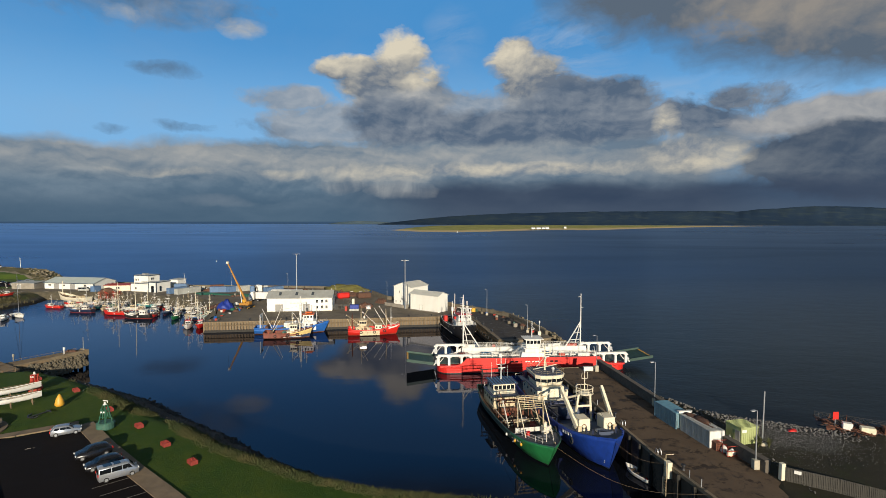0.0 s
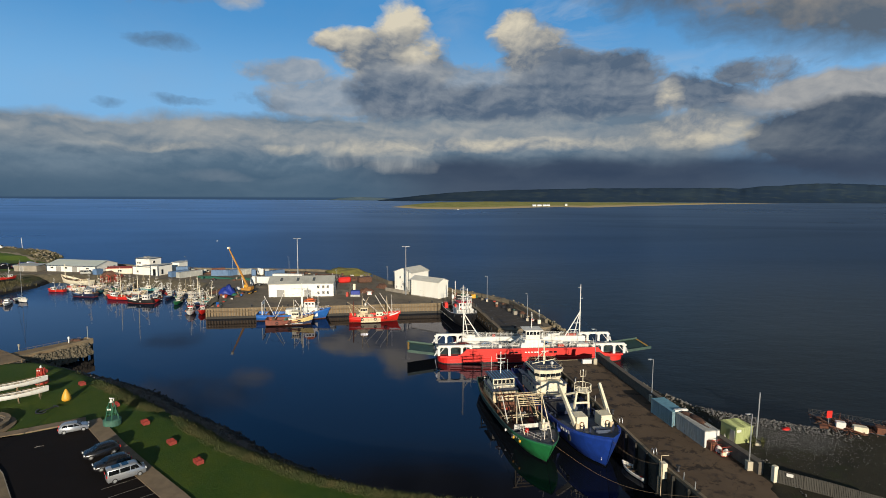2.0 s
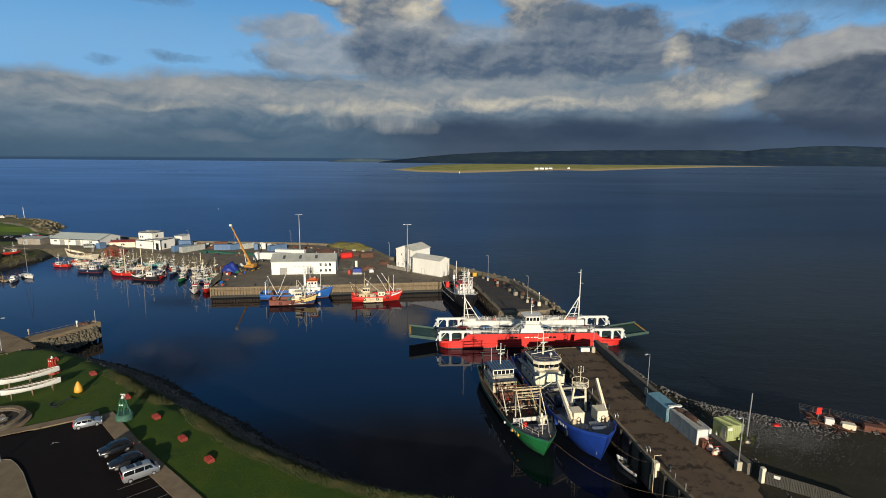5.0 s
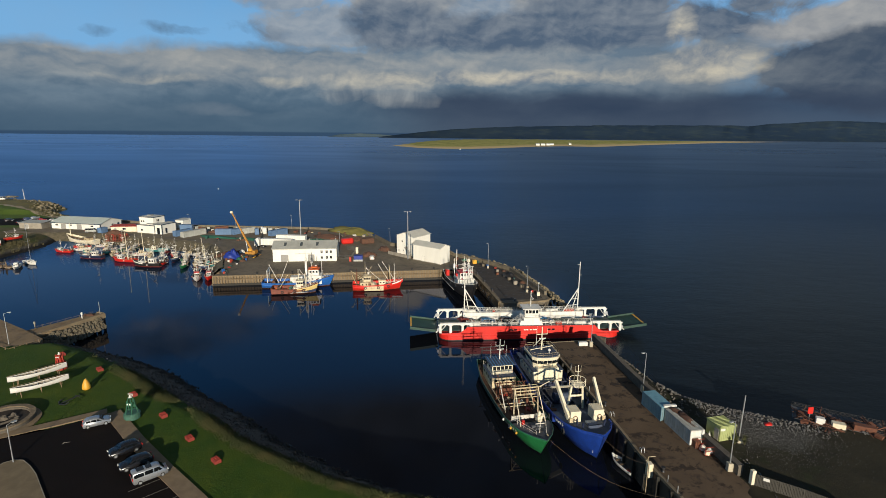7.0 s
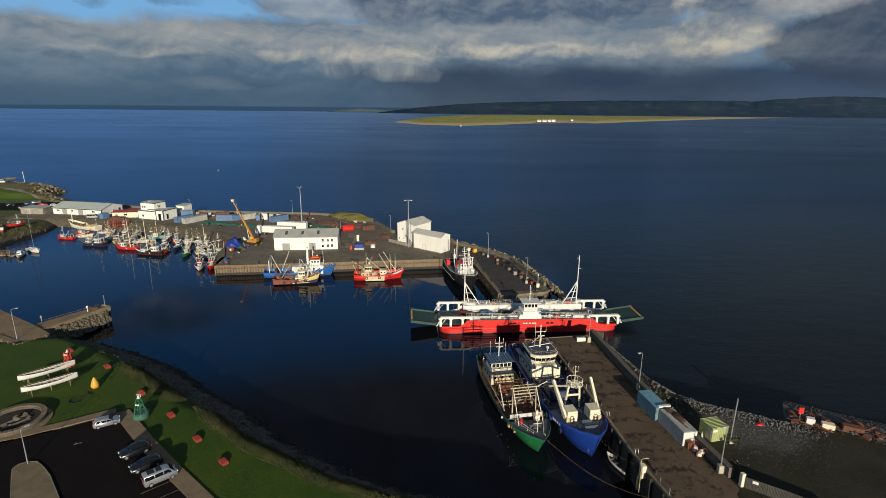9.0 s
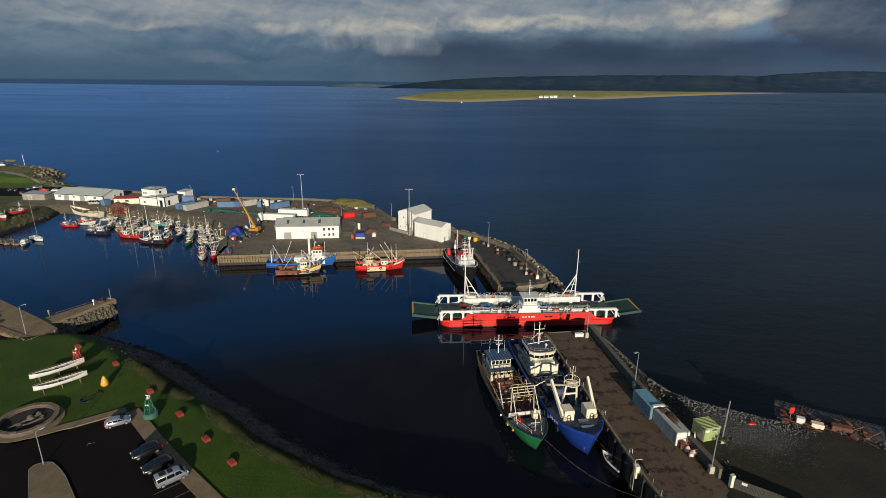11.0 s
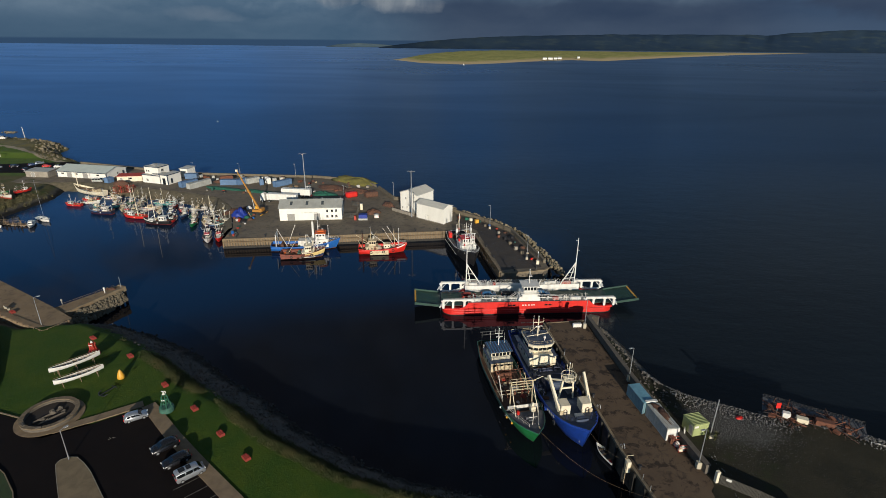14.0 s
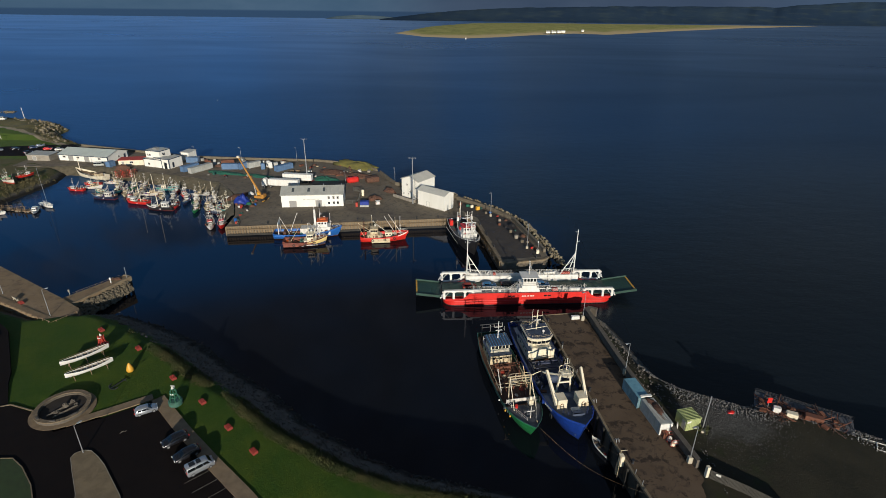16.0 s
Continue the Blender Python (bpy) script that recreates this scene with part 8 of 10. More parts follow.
# articulated lorries behind the hall
def lorry(m, label, cab=True):
    t = thing("lorry" if cab else "trailer", label, "lorry", m, "lorries")
    part("trailer_body", boxes(((-1.5, 0, 2.55), (13.4, 2.5, 2.75))), WHITE, t, "white box trailer", bevel=0.06)
    part("chassis", boxes(((-1.5, 0, 0.95), (13.0, 1.0, 0.3))), BLACK_P, t)
    part("bumper", boxes(((-8.2, 0, 0.8), (0.12, 2.4, 0.3))), RED_P, t)
    for x in (-6.8, -5.5, -4.2) + ((7.2, 4.2) if cab else ()):
        for sd in (-1, 1):
            bm = B()
            tube(bm, (x, sd * 0.85, 0.5), (x, sd * 1.25, 0.5), 0.5, n=14)
            wl = part("wheel", bm, RUBBER, t)
            bm = B()
            tube(bm, (x, sd * 1.2, 0.5), (x, sd * 1.27, 0.5), 0.25, n=10)
            part("rim", bm, STEEL, wl)
    if cab:
        bm = B()
        box(bm, (7.2, 0, 2.1), (2.2, 2.5, 2.9), taper=0.94)
        c = part("cab", bm, WHITE, t, "white tractor cab", bevel=0.12)
        part("windscreen", boxes(((8.24, 0, 2.6), (0.1, 2.1, 0.95))), GLASS, c)
        part("side_window", boxes(((7.4, -1.2, 2.6), (1.0, 0.1, 0.8))), GLASS, c)
        part("grille", boxes(((8.3, 0, 1.4), (0.1, 1.6, 0.8))), BLACK_P, c)
        part("deflector", boxes(((6.9, 0, 3.75), (1.2, 2.1, 0.5))), WHITE, c, bevel=0.12)


lorry(pose(-73.6, 223.0, QUAY_Z, 0, 0, 174), "white articulated lorry parked behind the hall")
lorry(pose(-69.8, 231.6, QUAY_Z, 0, 0, 174), "white box trailer parked behind the hall", False)

# mobile crane with raised yellow jib
cr = thing("mobile_crane", "yellow-orange mobile crane with raised lattice-free jib", "crane", pose(-77.4, 205.6, QUAY_Z, 0, 0, 168))
part("chassis", boxes(((0, 0, 0.9), (6.4, 2.5, 0.6))), BLACK_P, cr, bevel=0.08)
for x in (-2.3, -0.8, 0.9, 2.4):
    for sd in (-1, 1):
        bm = B()
        tube(bm, (x, sd * 0.8, 0.55), (x, sd * 1.28, 0.55), 0.55, n=12)
        part("wheel", bm, RUBBER, cr)
part("slew_deck", boxes(((-0.4, 0, 1.7), (4.0, 2.5, 0.9)), ((-2.0, 0, 2.2), (1.4, 2.4, 1.2))), CRANE_Y, cr, bevel=0.08)
part("cab", boxes(((0.7, -0.8, 2.5), (1.6, 1.0, 1.5))), YELLOW_P, cr, bevel=0.08)
part("cab_window", boxes(((0.7, -1.32, 2.7), (1.2, 0.06, 0.8)), ((1.53, -0.8, 2.7), (0.06, 0.8, 0.8))), GLASS, cr)
a, b = Vector((-1.0, 0.3, 2.6)), Vector((6.8, 0.3, 17.6))
for k, (f0, f1, s) in enumerate(((0.0, 0.5, 0.62), (0.42, 0.8, 0.48), (0.72, 1.0, 0.36))):
    p, q = a.lerp(b, f0), a.lerp(b, f1)
    bm = B()
    box(bm, (0, 0, (q - p).length / 2), (s, s, (q - p).length), Matrix.Translation(p) @ (q - p).to_track_quat("Z", "Y").to_matrix().to_4x4())
    part("jib_section", bm, CRANE_Y, cr, bevel=0.04)
part("jib_head", boxes(((6.8, 0.3, 17.7), (0.9, 0.7, 0.8))), CREAM_P, cr)
part("lift_ram", bars([((0.9, 0.3, 2.2), tuple(a.lerp(b, 0.34)))], 0.2, 8), STEEL, cr)
part("hook_line", bars([((7.2, 0.3, 17.5), (7.2, 0.3, 12.0))], 0.03, 4), BLACK_P, cr)
part("outrigger", boxes(*[((x, sd * 1.9, 0.5), (0.4, 1.6, 0.2)) for x in (-2.9, 2.9) for sd in (-1, 1)]), YELLOW_P, cr)

# heaps of netting, tarpaulin, gear on the quay
def net_heap(name, label, c, rx, ry, h, material, seed, m=None):
    bm = B()
    heap(bm, (0, 0, 0), rx, ry, h, seed, 22, 9, 0.55)
    return solid(name, bm, material, label, "netting", pose(c[0], c[1], QUAY_Z - 0.03, 0, 0, c[2] if len(c) > 2 else 0), "heaps of gear", smooth=True)


net_heap("netting", "long heap of green trawl netting on the tarmac", (-108.0, 244.0, -16), 9.5, 2.2, 0.7, NET, 1)
net_heap("netting", "long heap of green trawl netting on the tarmac", (-90.5, 239.6, -14), 8.5, 2.0, 0.7, NET, 5)
net_heap("netting", "dark green netting heaped beside the lorries", (-57.0, 236.5, -8), 6.5, 3.0, 1.0, NET, 9)
net_heap("netting", "brown netting and rope in a heap", (-112.5, 256.0, 10), 4.0, 2.2, 1.2, NET_BROWN, 12)
net_heap("netting", "brown netting and rusty chain heaped on the quay", (-55.6, 247.0, -20), 8.0, 3.6, 1.4, NET_BROWN, 15)
net_heap("netting", "rust-brown nets and dredges in a heap", (-43.6, 241.0, -20), 7.0, 3.0, 1.5, NET_BROWN, 18)
net_heap("netting", "brown netting heaped beside the wooden trawler", (-157.6, 248.0, 0), 4.0, 2.0, 2.0, NET_BROWN, 21)
net_heap("netting", "dark netting on the pier edge", (-88.0, 209.0, 60), 6.0, 1.8, 1.1, NET_BROWN, 24)
net_heap("netting", "orange and brown gear heaped by the hall", (-30.8, 208.6, 0), 2.6, 1.9, 1.6, NET_BROWN, 28)
net_heap("tarpaulin", "blue tarpaulin over heaped gear at the quay edge", (-83.0, 201.6, 20), 2.6, 2.0, 3.4, TARP_BLUE, 31)
net_heap("netting", "grass-grown spoil mound behind the quay", (-46.6, 258.6, -25), 13.0, 4.2, 2.6, mat("weedy_spoil", (0.16, 0.14, 0.03), (0.09, 0.085, 0.025), 0.5, 0.95, bump=0.9), 35)
net_heap("netting", "dark net bins and bushes by the ice tower", (-25.6, 219.0, -40), 3.4, 1.6, 1.7, NET_BROWN, 38)
rt = thing("netting_bale", "bright red netting bales and red oil tank by the fence", "netting", pose(-42.6, 232.6, QUAY_Z, 0, 0, 28))
part("red_bale", boxes(((-1.2, 0, 1.3), (5.4, 2.6, 2.4))), RED_P, rt, bevel=0.5)
part("dark_bale", boxes(((7.2, -2.6, 1.2), (6.0, 3.6, 2.4))), NET_BROWN, rt, bevel=0.4)
rnd = random.Random(77)
for i in range(46):
    x, y = rnd.uniform(-98, -80.5), rnd.uniform(180, 216)
    if inside(QUAY, x, y) < 0.6:
        continue
    bm = B()
    k = rnd.random()
    s = rnd.uniform(0.5, 1.1)
    if k < 0.5:
        box(bm, (0, 0, s * 0.4), (s * 1.3, s, s * 0.8))
        nm, lab, cat = "fish_box", "stacked fish box on the quay edge", "box"
    else:
        heap(bm, (0, 0, 0), s * 1.2, s, s, i, 8, 4)
        nm, lab, cat = "rope_coil", "small heap of rope and netting", "netting"
    solid(nm, bm, rnd.choice([RUST, NET_BROWN, WHITE, ORANGE_P, TARP_BLUE, WHITE_RUSTY, CONT_DBLUE]), lab, cat, pose(x, y, QUAY_Z, 0, 0, rnd.uniform(0, 90)), "gear on the quay edge")
for i in range(34):
    x, y = rnd.uniform(-76, -26), rnd.uniform(238, 258)
    if inside(QUAY, x, y) < 1.5:
        continue
    s = rnd.uniform(0.6, 1.6)
    bm = B()
    box(bm, (0, 0, s * 0.35), (s * 1.6, s, s * 0.7))
    solid("gear_box", bm, rnd.choice([RUST, NET_BROWN, CONCRETE, WOOD, RUST, WHITE_RUSTY]), "weathered crate or dredge on the quay", "crate", pose(x, y, QUAY_Z, 0, 0, rnd.uniform(0, 90)), "old gear behind the quay", bevel=0.05)
for i in range(22):
    x = rnd.uniform(-128, -82)
    solid("pallet_stack", boxes(((0, 0, 0.6), (1.3, 1.1, 1.2))), rnd.choice([RUST, WOOD, CONCRETE, WHITE_RUSTY, CONT_GREY]), "stacked pallets along the seaward wall", "pallets", pose(x, 258 + rnd.uniform(0, 8), QUAY_Z, 0, 0, rnd.uniform(0, 90)), "stores along the wall")

# palisade compound, skip, parked vans
FENCE_STEEL = mat("weathered_fence_steel", (0.105, 0.10, 0.085), (0.07, 0.066, 0.056), 2.0, 0.75, 0.2, bump=0.1)


def palisade(name, label, line, z, h=2.0, step=0.42, material=None):
    material = material or FENCE_STEEL
    t = thing(name, label, "fence")
    bm = B()
    box(bm, (0, 0, h / 2), (0.14, 0.05, h))
    pale = mesh_of("pale", bm, material)
    for p, hd in along(line, step):
        shared("pale", pale, t, pose(p.x, p.y, z, 0, 0, hd))
    bm = B()
    for zz in (0.4, h - 0.4):
        for a_, b_ in zip(line, line[1:]):
            tube(bm, (*a_, z + zz), (*b_, z + zz), 0.04, n=4)
    part("fence_rail", bm, material or STEEL, t)
    bm = B()
    for p, hd in along(line, 2.75):
        box(bm, (p.x, p.y, z + h / 2), (0.1, 0.1, h))
    part("fence_post", bm, material or STEEL, t)


palisade("palisade_fence", "grey steel palisade fence round the compound", [(-41.6, 202.4), (-36.8, 202.6), (-37.6, 218.6), (-41.4, 219.2)], QUAY_Z)
sk = thing("skip", "blue tipper skip with load beside the fence", "skip", pose(-33.6, 200.4, QUAY_Z, 0, 0, 5))
part("bin", boxes(((0, 0, 1.5), (3.4, 2.2, 1.6))), TARP_BLUE, sk, bevel=0.1)
part("base", boxes(((0, 0, 0.4), (3.6, 2.2, 0.7))), CONT_GREY, sk)
solid("gas_cabinet", boxes(((0, 0, 0.9), (0.9, 0.8, 1.8))), RED_DULL, "red upright cabinet by the fence", "cabinet", pose(-36.6, 199.6, QUAY_Z), bevel=0.04)
solid("fuel_pump_kiosk", boxes(((0, 0, 1.3), (1.0, 0.9, 2.6))), CREAM_P, "pale yellow upright kiosk in the compound", "kiosk", pose(-36.2, 213.4, QUAY_Z), bevel=0.06)
car("car", "white car parked on the quay", pose(-28.8, 203.8, QUAY_Z, 0, 0, 100), WHITE, group="cars on the quay")
car("car", "grey van parked beside the office", pose(-172, 247.2 + 6, QUAY_Z, 0, 0, 10), CONT_GREY, 5.0, 1.95, 2.1, True, group="cars on the quay")
for i, (x, y, pnt, lab) in enumerate(((-219, 284, RED_P, "red car in the far car park"), (-212, 283, WHITE, "white car in the far car park"), (-236, 283, CAR_BLACK, "black car in the far car park"), (-229, 287, CAR_DARK, "dark car in the far car park"), (-243, 280, CAR_SILVER, "silver car in the far car park"), (-224, 276, CAR_BLACK, "black car in the far car park"), (-228, 291, CAR_SILVER, "silver car in the far car park"))):
    car("car", lab, pose(x, y, 3.4, 0, 0, 20 + 5 * i), pnt, group="far car park")
bm = B()
prism(bm, [(-262, 268), (-216, 271), (-206.5, 292), (-214, 297), (-246, 290), (-300, 272), (-300, 250)], 2.0, 3.42)
solid("far_car_park", bm, ASPHALT, "dark asphalt beside the quay store", "car park", kind="structure")
gp = thing("goal_posts", "white football goal on the far green", "goal posts", pose(-262, 303, 4.3, 0, 0, 10))
part("goal_frame", bars([((-2.5, 0, 0), (-2.5, 0, 2.3)), ((2.5, 0, 0), (2.5, 0, 2.3)), ((-2.5, 0, 2.3), (2.5, 0, 2.3))], 0.12), WHITE, gp)


# ---- lamp standards and poles
def lamp(name, label, x, y, z, h, arms=(), r=0.11, plinth=0.0, group="lamp standards", head_mat=None):
    t = thing(name, label, "lamp post", pose(x, y, z), group)
    if plinth:
        part("plinth", boxes(((0, 0, plinth / 2), (0.75, 0.75, plinth))), CONCRETE_PALE, t, "pale concrete plinth", bevel=0.04)
    bm = B()
    tube(bm, (0, 0, plinth * 0.8), (0, 0, h), r, r * 0.55, 8)
    part("column", bm, STEEL, t)
    for hd, reach in arms:
        dx, dy = math.cos(radians(hd)), math.sin(radians(hd))
        bm = B()
        tube(bm, (0, 0, h - 0.05), (dx * reach, dy * reach, h + 0.12), r * 0.4, n=5)
        part("arm", bm, STEEL, t)
        bm = B()
        box(bm, (0, 0, 0), (0.75, 0.3, 0.14), Matrix.Translation((dx * (reach + 0.3), dy * (reach + 0.3), h + 0.12)) @ pose(0, 0, 0, 0, 0, hd))
        hdm = part("lamp_head", bm, STEEL, t, bevel=0.03)
        bm = B()
        box(bm, (0, 0, 0), (0.55, 0.24, 0.05), Matrix.Translation((dx * (reach + 0.3), dy * (reach + 0.3), h + 0.03)) @ pose(0, 0, 0, 0, 0, hd))
        part("lens", bm, LAMP_GLASS, hdm)
    return t


lamp("high_mast_light", "tall galvanised floodlight mast with lamp cluster", -64.2, 232.0, QUAY_Z, 19.4, [(0, 1.0), (90, 1.0), (180, 1.0), (270, 1.0)], 0.3)
lamp("high_mast_light", "tall floodlight mast beside the ice plant", -14.6, 204.2, QUAY_Z, 18.8, [(0, 0.9), (90, 0.9), (180, 0.9), (270, 0.9)], 0.28)
for x, y, h in ((-46.6, 230.0, 6.0), (-78.0, 266.0, 7.4), (-104.9, 262.0, 8.2), (-24.4, 231.0, 7.4), (-131, 268, 7)):
    lamp("street_lamp", "thin grey lamp post on the quay", x, y, QUAY_Z, h, [(250, 0.5)], 0.1)
lamp("street_lamp", "grey lamp post on the outer pier", 16.0, 191.0, QUAY_Z, 9.4, [(230, 0.6)], 0.12, 0.9)
lamp("street_lamp", "grey lamp post on the outer pier", 26.0, 161.2, QUAY_Z, 8.6, [(230, 0.6)], 0.12, 0.9)
bc = thing("pier_beacon", "small light beacon at the pier end", "beacon", pose(29.0, 157.6, QUAY_Z))
part("base", boxes(((0, 0, 0.6), (0.9, 0.9, 1.2))), CREAM_P, bc)
part("post", bars([((0, 0, 1.2), (0, 0, 3.8))], 0.1), STEEL, bc)
part("lantern", bars([((0, 0, 3.8), (0, 0, 4.3))], 0.2, 8), WHITE, bc)
# bollards and blocks along the outer pier
for x, y, s, mtl in ((18.6, 181.8, 0.8, RUST), (22.0, 175.0, 0.9, SEA_DEFENCE), (23.4, 169.8, 1.1, CONCRETE), (25.0, 166.2, 0.9, SEA_DEFENCE), (19.0, 186.0, 0.8, CONCRETE), (14.4, 193.8, 0.8, SEA_DEFENCE), (11.4, 198.0, 1.3, YELLOW_P), (9.2, 200.4, 1.0, CREAM_P), (7.4, 201.4, 0.9, NET), (4.6, 203.2, 1.0, RUST), (27.6, 161.0, 0.6, RED_P), (20.6, 179.4, 0.7, BLACK_P)):
    bm = B()
    box(bm, (0, 0, s * 0.55), (s * 1.1, s * 0.9, s * 1.1))
    solid("concrete_block", bm, mtl, "weathered block or locker along the pier", "block", pose(x, y, QUAY_Z, 0, 0, 20), "blocks on the outer pier", bevel=0.06)
bm = B()
lathe(bm, [(0.28, 0), (0.2, 0.2), (0.18, 0.55), (0.32, 0.65), (0.3, 0.8)], n=10)
bol = solid("bollard", bm, BLACK_P, "black cast-iron mooring bollard", "bollard", pose(-76, 178.3, QUAY_Z), "mooring bollards")
for x, y in ((-66, 179.8), (-54, 181.4), (-44, 182.8), (-34, 184.3), (-24, 185.8), (-12, 187.4), (-4, 188.8), (11.6, 182), (13.4, 172), (15.2, 162), (21, 152.2), (28, 154)):
    copy_thing(bol, pose(x, y, QUAY_Z))
# tyres and ladders on the outer pier's face
for p, hd in along([(11.4, 177), (15.8, 154)], 3.4):
    bm = B()
    ring(bm, (0, 0, 0), 0.42, 0.15, "y")
    solid("tyre", bm, RUBBER, "old tyre hung as a fender on the pier face", "tyre", pose(p.x - 0.75, p.y - 0.4, 2.0, 0, 0, hd), "tyre fenders")

# rock armour along the seaward side
rnd = random.Random(5)
spots = []
for p, hd in along([(33.5, 155.5), (33.0, 162), (26.8, 189.6), (17.8, 203), (5.4, 214), (-3, 221), (-23, 232.4)], 0.7):
    n = Vector((math.sin(radians(hd)), -math.cos(radians(hd))))
    for k in range(5):
        d = rnd.uniform(-0.4, 5.2)
        spots.append((p.x + n.x * d + rnd.uniform(-.4, .4), p.y + n.y * d + rnd.uniform(-.4, .4), 3.3 - d * 0.72 + rnd.uniform(-.3, .3), rnd.uniform(0.35, 0.85)))
rocks("armour_rocks", spots, ROCK_ARM, "brown rock armour outside the pier parapet", 6)
spots = []
for p, hd in along([(-36, 253.5), (-52, 265), (-70, 269.5), (-107, 271.5), (-134, 273.5), (-206, 296)], 1.0):
    n = Vector((-math.sin(radians(hd)), math.cos(radians(hd))))
    if n.y < 0:
        n = -n
    for k in range(2):
        d = rnd.uniform(-0.5, 5.0)
        spots.append((p.x + n.x * d, p.y + n.y * d, 2.9 - d * 0.7 + rnd.uniform(-.3, .3), rnd.uniform(0.6, 1.3)))
rocks("armour_rocks", spots, ROCK_ARM, "rough rocks along the back of the quay", 8)
spots = []
for i in range(420):
    x, y = rnd.uniform(-300, -244), rnd.uniform(318, 366)
    h, d = ground_height(np.array([x]), np.array([y]))
    if -6 < d[0] < 4:
        spots.append((x, y, h[0], rnd.uniform(0.7, 2.0)))
rocks("headland_rocks", spots, ROCK_ARM, "brown rocks on the low headland", 9)

# gear lying about on the quay's inner corner, under the sea walls and along the outer pier
rnd = random.Random(77)
gear_spots = [(rnd.uniform(-87.0, -77.0), rnd.uniform(179, 207)) for i in range(64)]
gear_spots += [(-104 + rnd.uniform(-18, 18), 238 + rnd.uniform(-2, 3)) for i in range(10)]
gear_spots += [(rnd.uniform(-70, -40), rnd.uniform(255, 262)) for i in range(16)]
gear_spots += [(p.x - 1.6 + rnd.uniform(-0.5, 0.5), p.y - 0.6, ) for p, hd in along([(29.8, 162), (23.2, 188), (14.8, 198.6), (4, 209)], 5.2)]
for i, (x, y) in enumerate(gear_spots):
    bm, k, s_ = B(), rnd.random(), rnd.uniform(0.5, 1.1)
    if inside(QUAY, np.array([x]), np.array([y]))[0] < 0.8:
        bm.free()
        continue
    if k < 0.4:
        for j in range(rnd.randint(1, 3)):
            box(bm, (rnd.uniform(-.06, .06), rnd.uniform(-.06, .06), 0.2 + 0.38 * j), (0.9, 0.6, 0.36))
        solid("fish_box", bm, rnd.choice([MIDBLUE_P, WHITE_RUSTY, RED_DULL, CONCRETE, CONCRETE, GREEN_DARK]), "plastic fish box standing on the quay tarmac", "box", pose(x, y, QUAY_Z + 0.01, 0, 0, rnd.uniform(0, 180)), "fish boxes on the quay")
    elif k < 0.75:
        heap(bm, (0, 0, 0), s_ * 1.3, s_, s_ * 0.8, i + 300, 11, 5, 0.55)
        solid("netting", bm, rnd.choice([NET, NET_BROWN, NET_BROWN, BLACK_P, OXIDE_P]), "heap of used netting lying on the quay", "netting", pose(x, y, QUAY_Z, 0, 0, rnd.uniform(0, 180)), "net heaps on the quay", smooth=True)
    else:
        ring(bm, (0, 0, 0.18), s_ * 0.6, 0.18, "z", 12, 6)
        solid("rope_coil", bm, rnd.choice([GREEN_DARK, CREAM_RUSTY, WOOD, WOOD]), "coiled rope lying on the quay", "rope", pose(x, y, QUAY_Z), "rope coils on the quay")


# ---------------------------------------------------------------- things on the near pier and yard
for x, y, hd in ((34.0, 114.6, 200), (38.1, 93.0, 200), (42.0, 69.0, 200)):
    lamp("street_lamp", "grey street lamp on a pale concrete plinth beside the sea wall", x - 0.3, y, PIER_Z, 7.9, [(hd, 0.5)], 0.1, 1.3, "pier lamps")
pl = thing("signal_pole", "plain grey signal pole on a white stone", "pole", pose(47.1, 76.5, 4.85))
part("column", bars([((0, 0, 0), (0.1, 0, 8.0))], 0.1, 8), STEEL, pl)
part("footing", boxes(((0, -0.3, 0.2), (0.9, 0.6, 0.5))), CONCRETE_PALE, pl, bevel=0.08)

c1 = container("container", "pale blue steel container with faded roof on the pier", pose(37.6, 85.6, PIER_Z, 0, 0, -80), 6.1, 2.44, 2.5, CONT_BLUE, mat("faded_blue_roof", (0.16, 0.34, 0.42), (0.1, 0.22, 0.28), 0.9, 0.6, rust=0.3), "containers on the pier")
c2 = container("reefer_container", "grey-white container with nets and poles on its roof", pose(39.3, 79.0, PIER_Z, 0, 0, -80), 7.0, 2.44, 2.5, CONT_GREY, CONT_GREY, "containers on the pier")
bm = B()
heap(bm, (0, 0, 0), 1.9, 0.7, 0.45, 3, 14, 5, 0.6)
solid("netting", bm, NET_BROWN, "dark netting lying on the container roof", "netting", pose(39.6, 79.4, PIER_Z + 2.52, 0, 0, -80), smooth=True)
bm = B()
heap(bm, (0, 0, 0), 1.2, 0.6, 0.35, 8, 12, 5, 0.6)
solid("netting", bm, NET_BROWN, "dark netting lying on the container roof", "netting", pose(38.9, 81.6, PIER_Z + 2.52, 0, 0, -60), smooth=True)
for k in range(3):
    bm = B()
    tube(bm, (-2.4, -0.6 + 0.5 * k, 0.08), (2.0, -0.4 + 0.5 * k, 0.08), 0.06, n=5)
    solid("pole", bm, WHITE_RUSTY if k != 1 else RUST, "pole laid along the container roof", "pole", pose(39.3, 78.4, PIER_Z + 2.53, 0, 0, -78), "poles on the container")
part("end_panel", boxes(((3.53, 0, 1.25), (0.06, 2.36, 2.4))), WHITE, c2, "white end door")
solid("white_beam", boxes(((0, 0, 0.15), (0.5, 2.3, 0.3))), WHITE, "white beam across the container end", "beam", pose(38.5, 82.9, PIER_Z + 2.53, 0, 0, -80))
cg = thing("cage_trolley", "rust-red mesh cage holding white sacks", "cage", pose(40.5, 73.6, PIER_Z, 0, 0, -80))
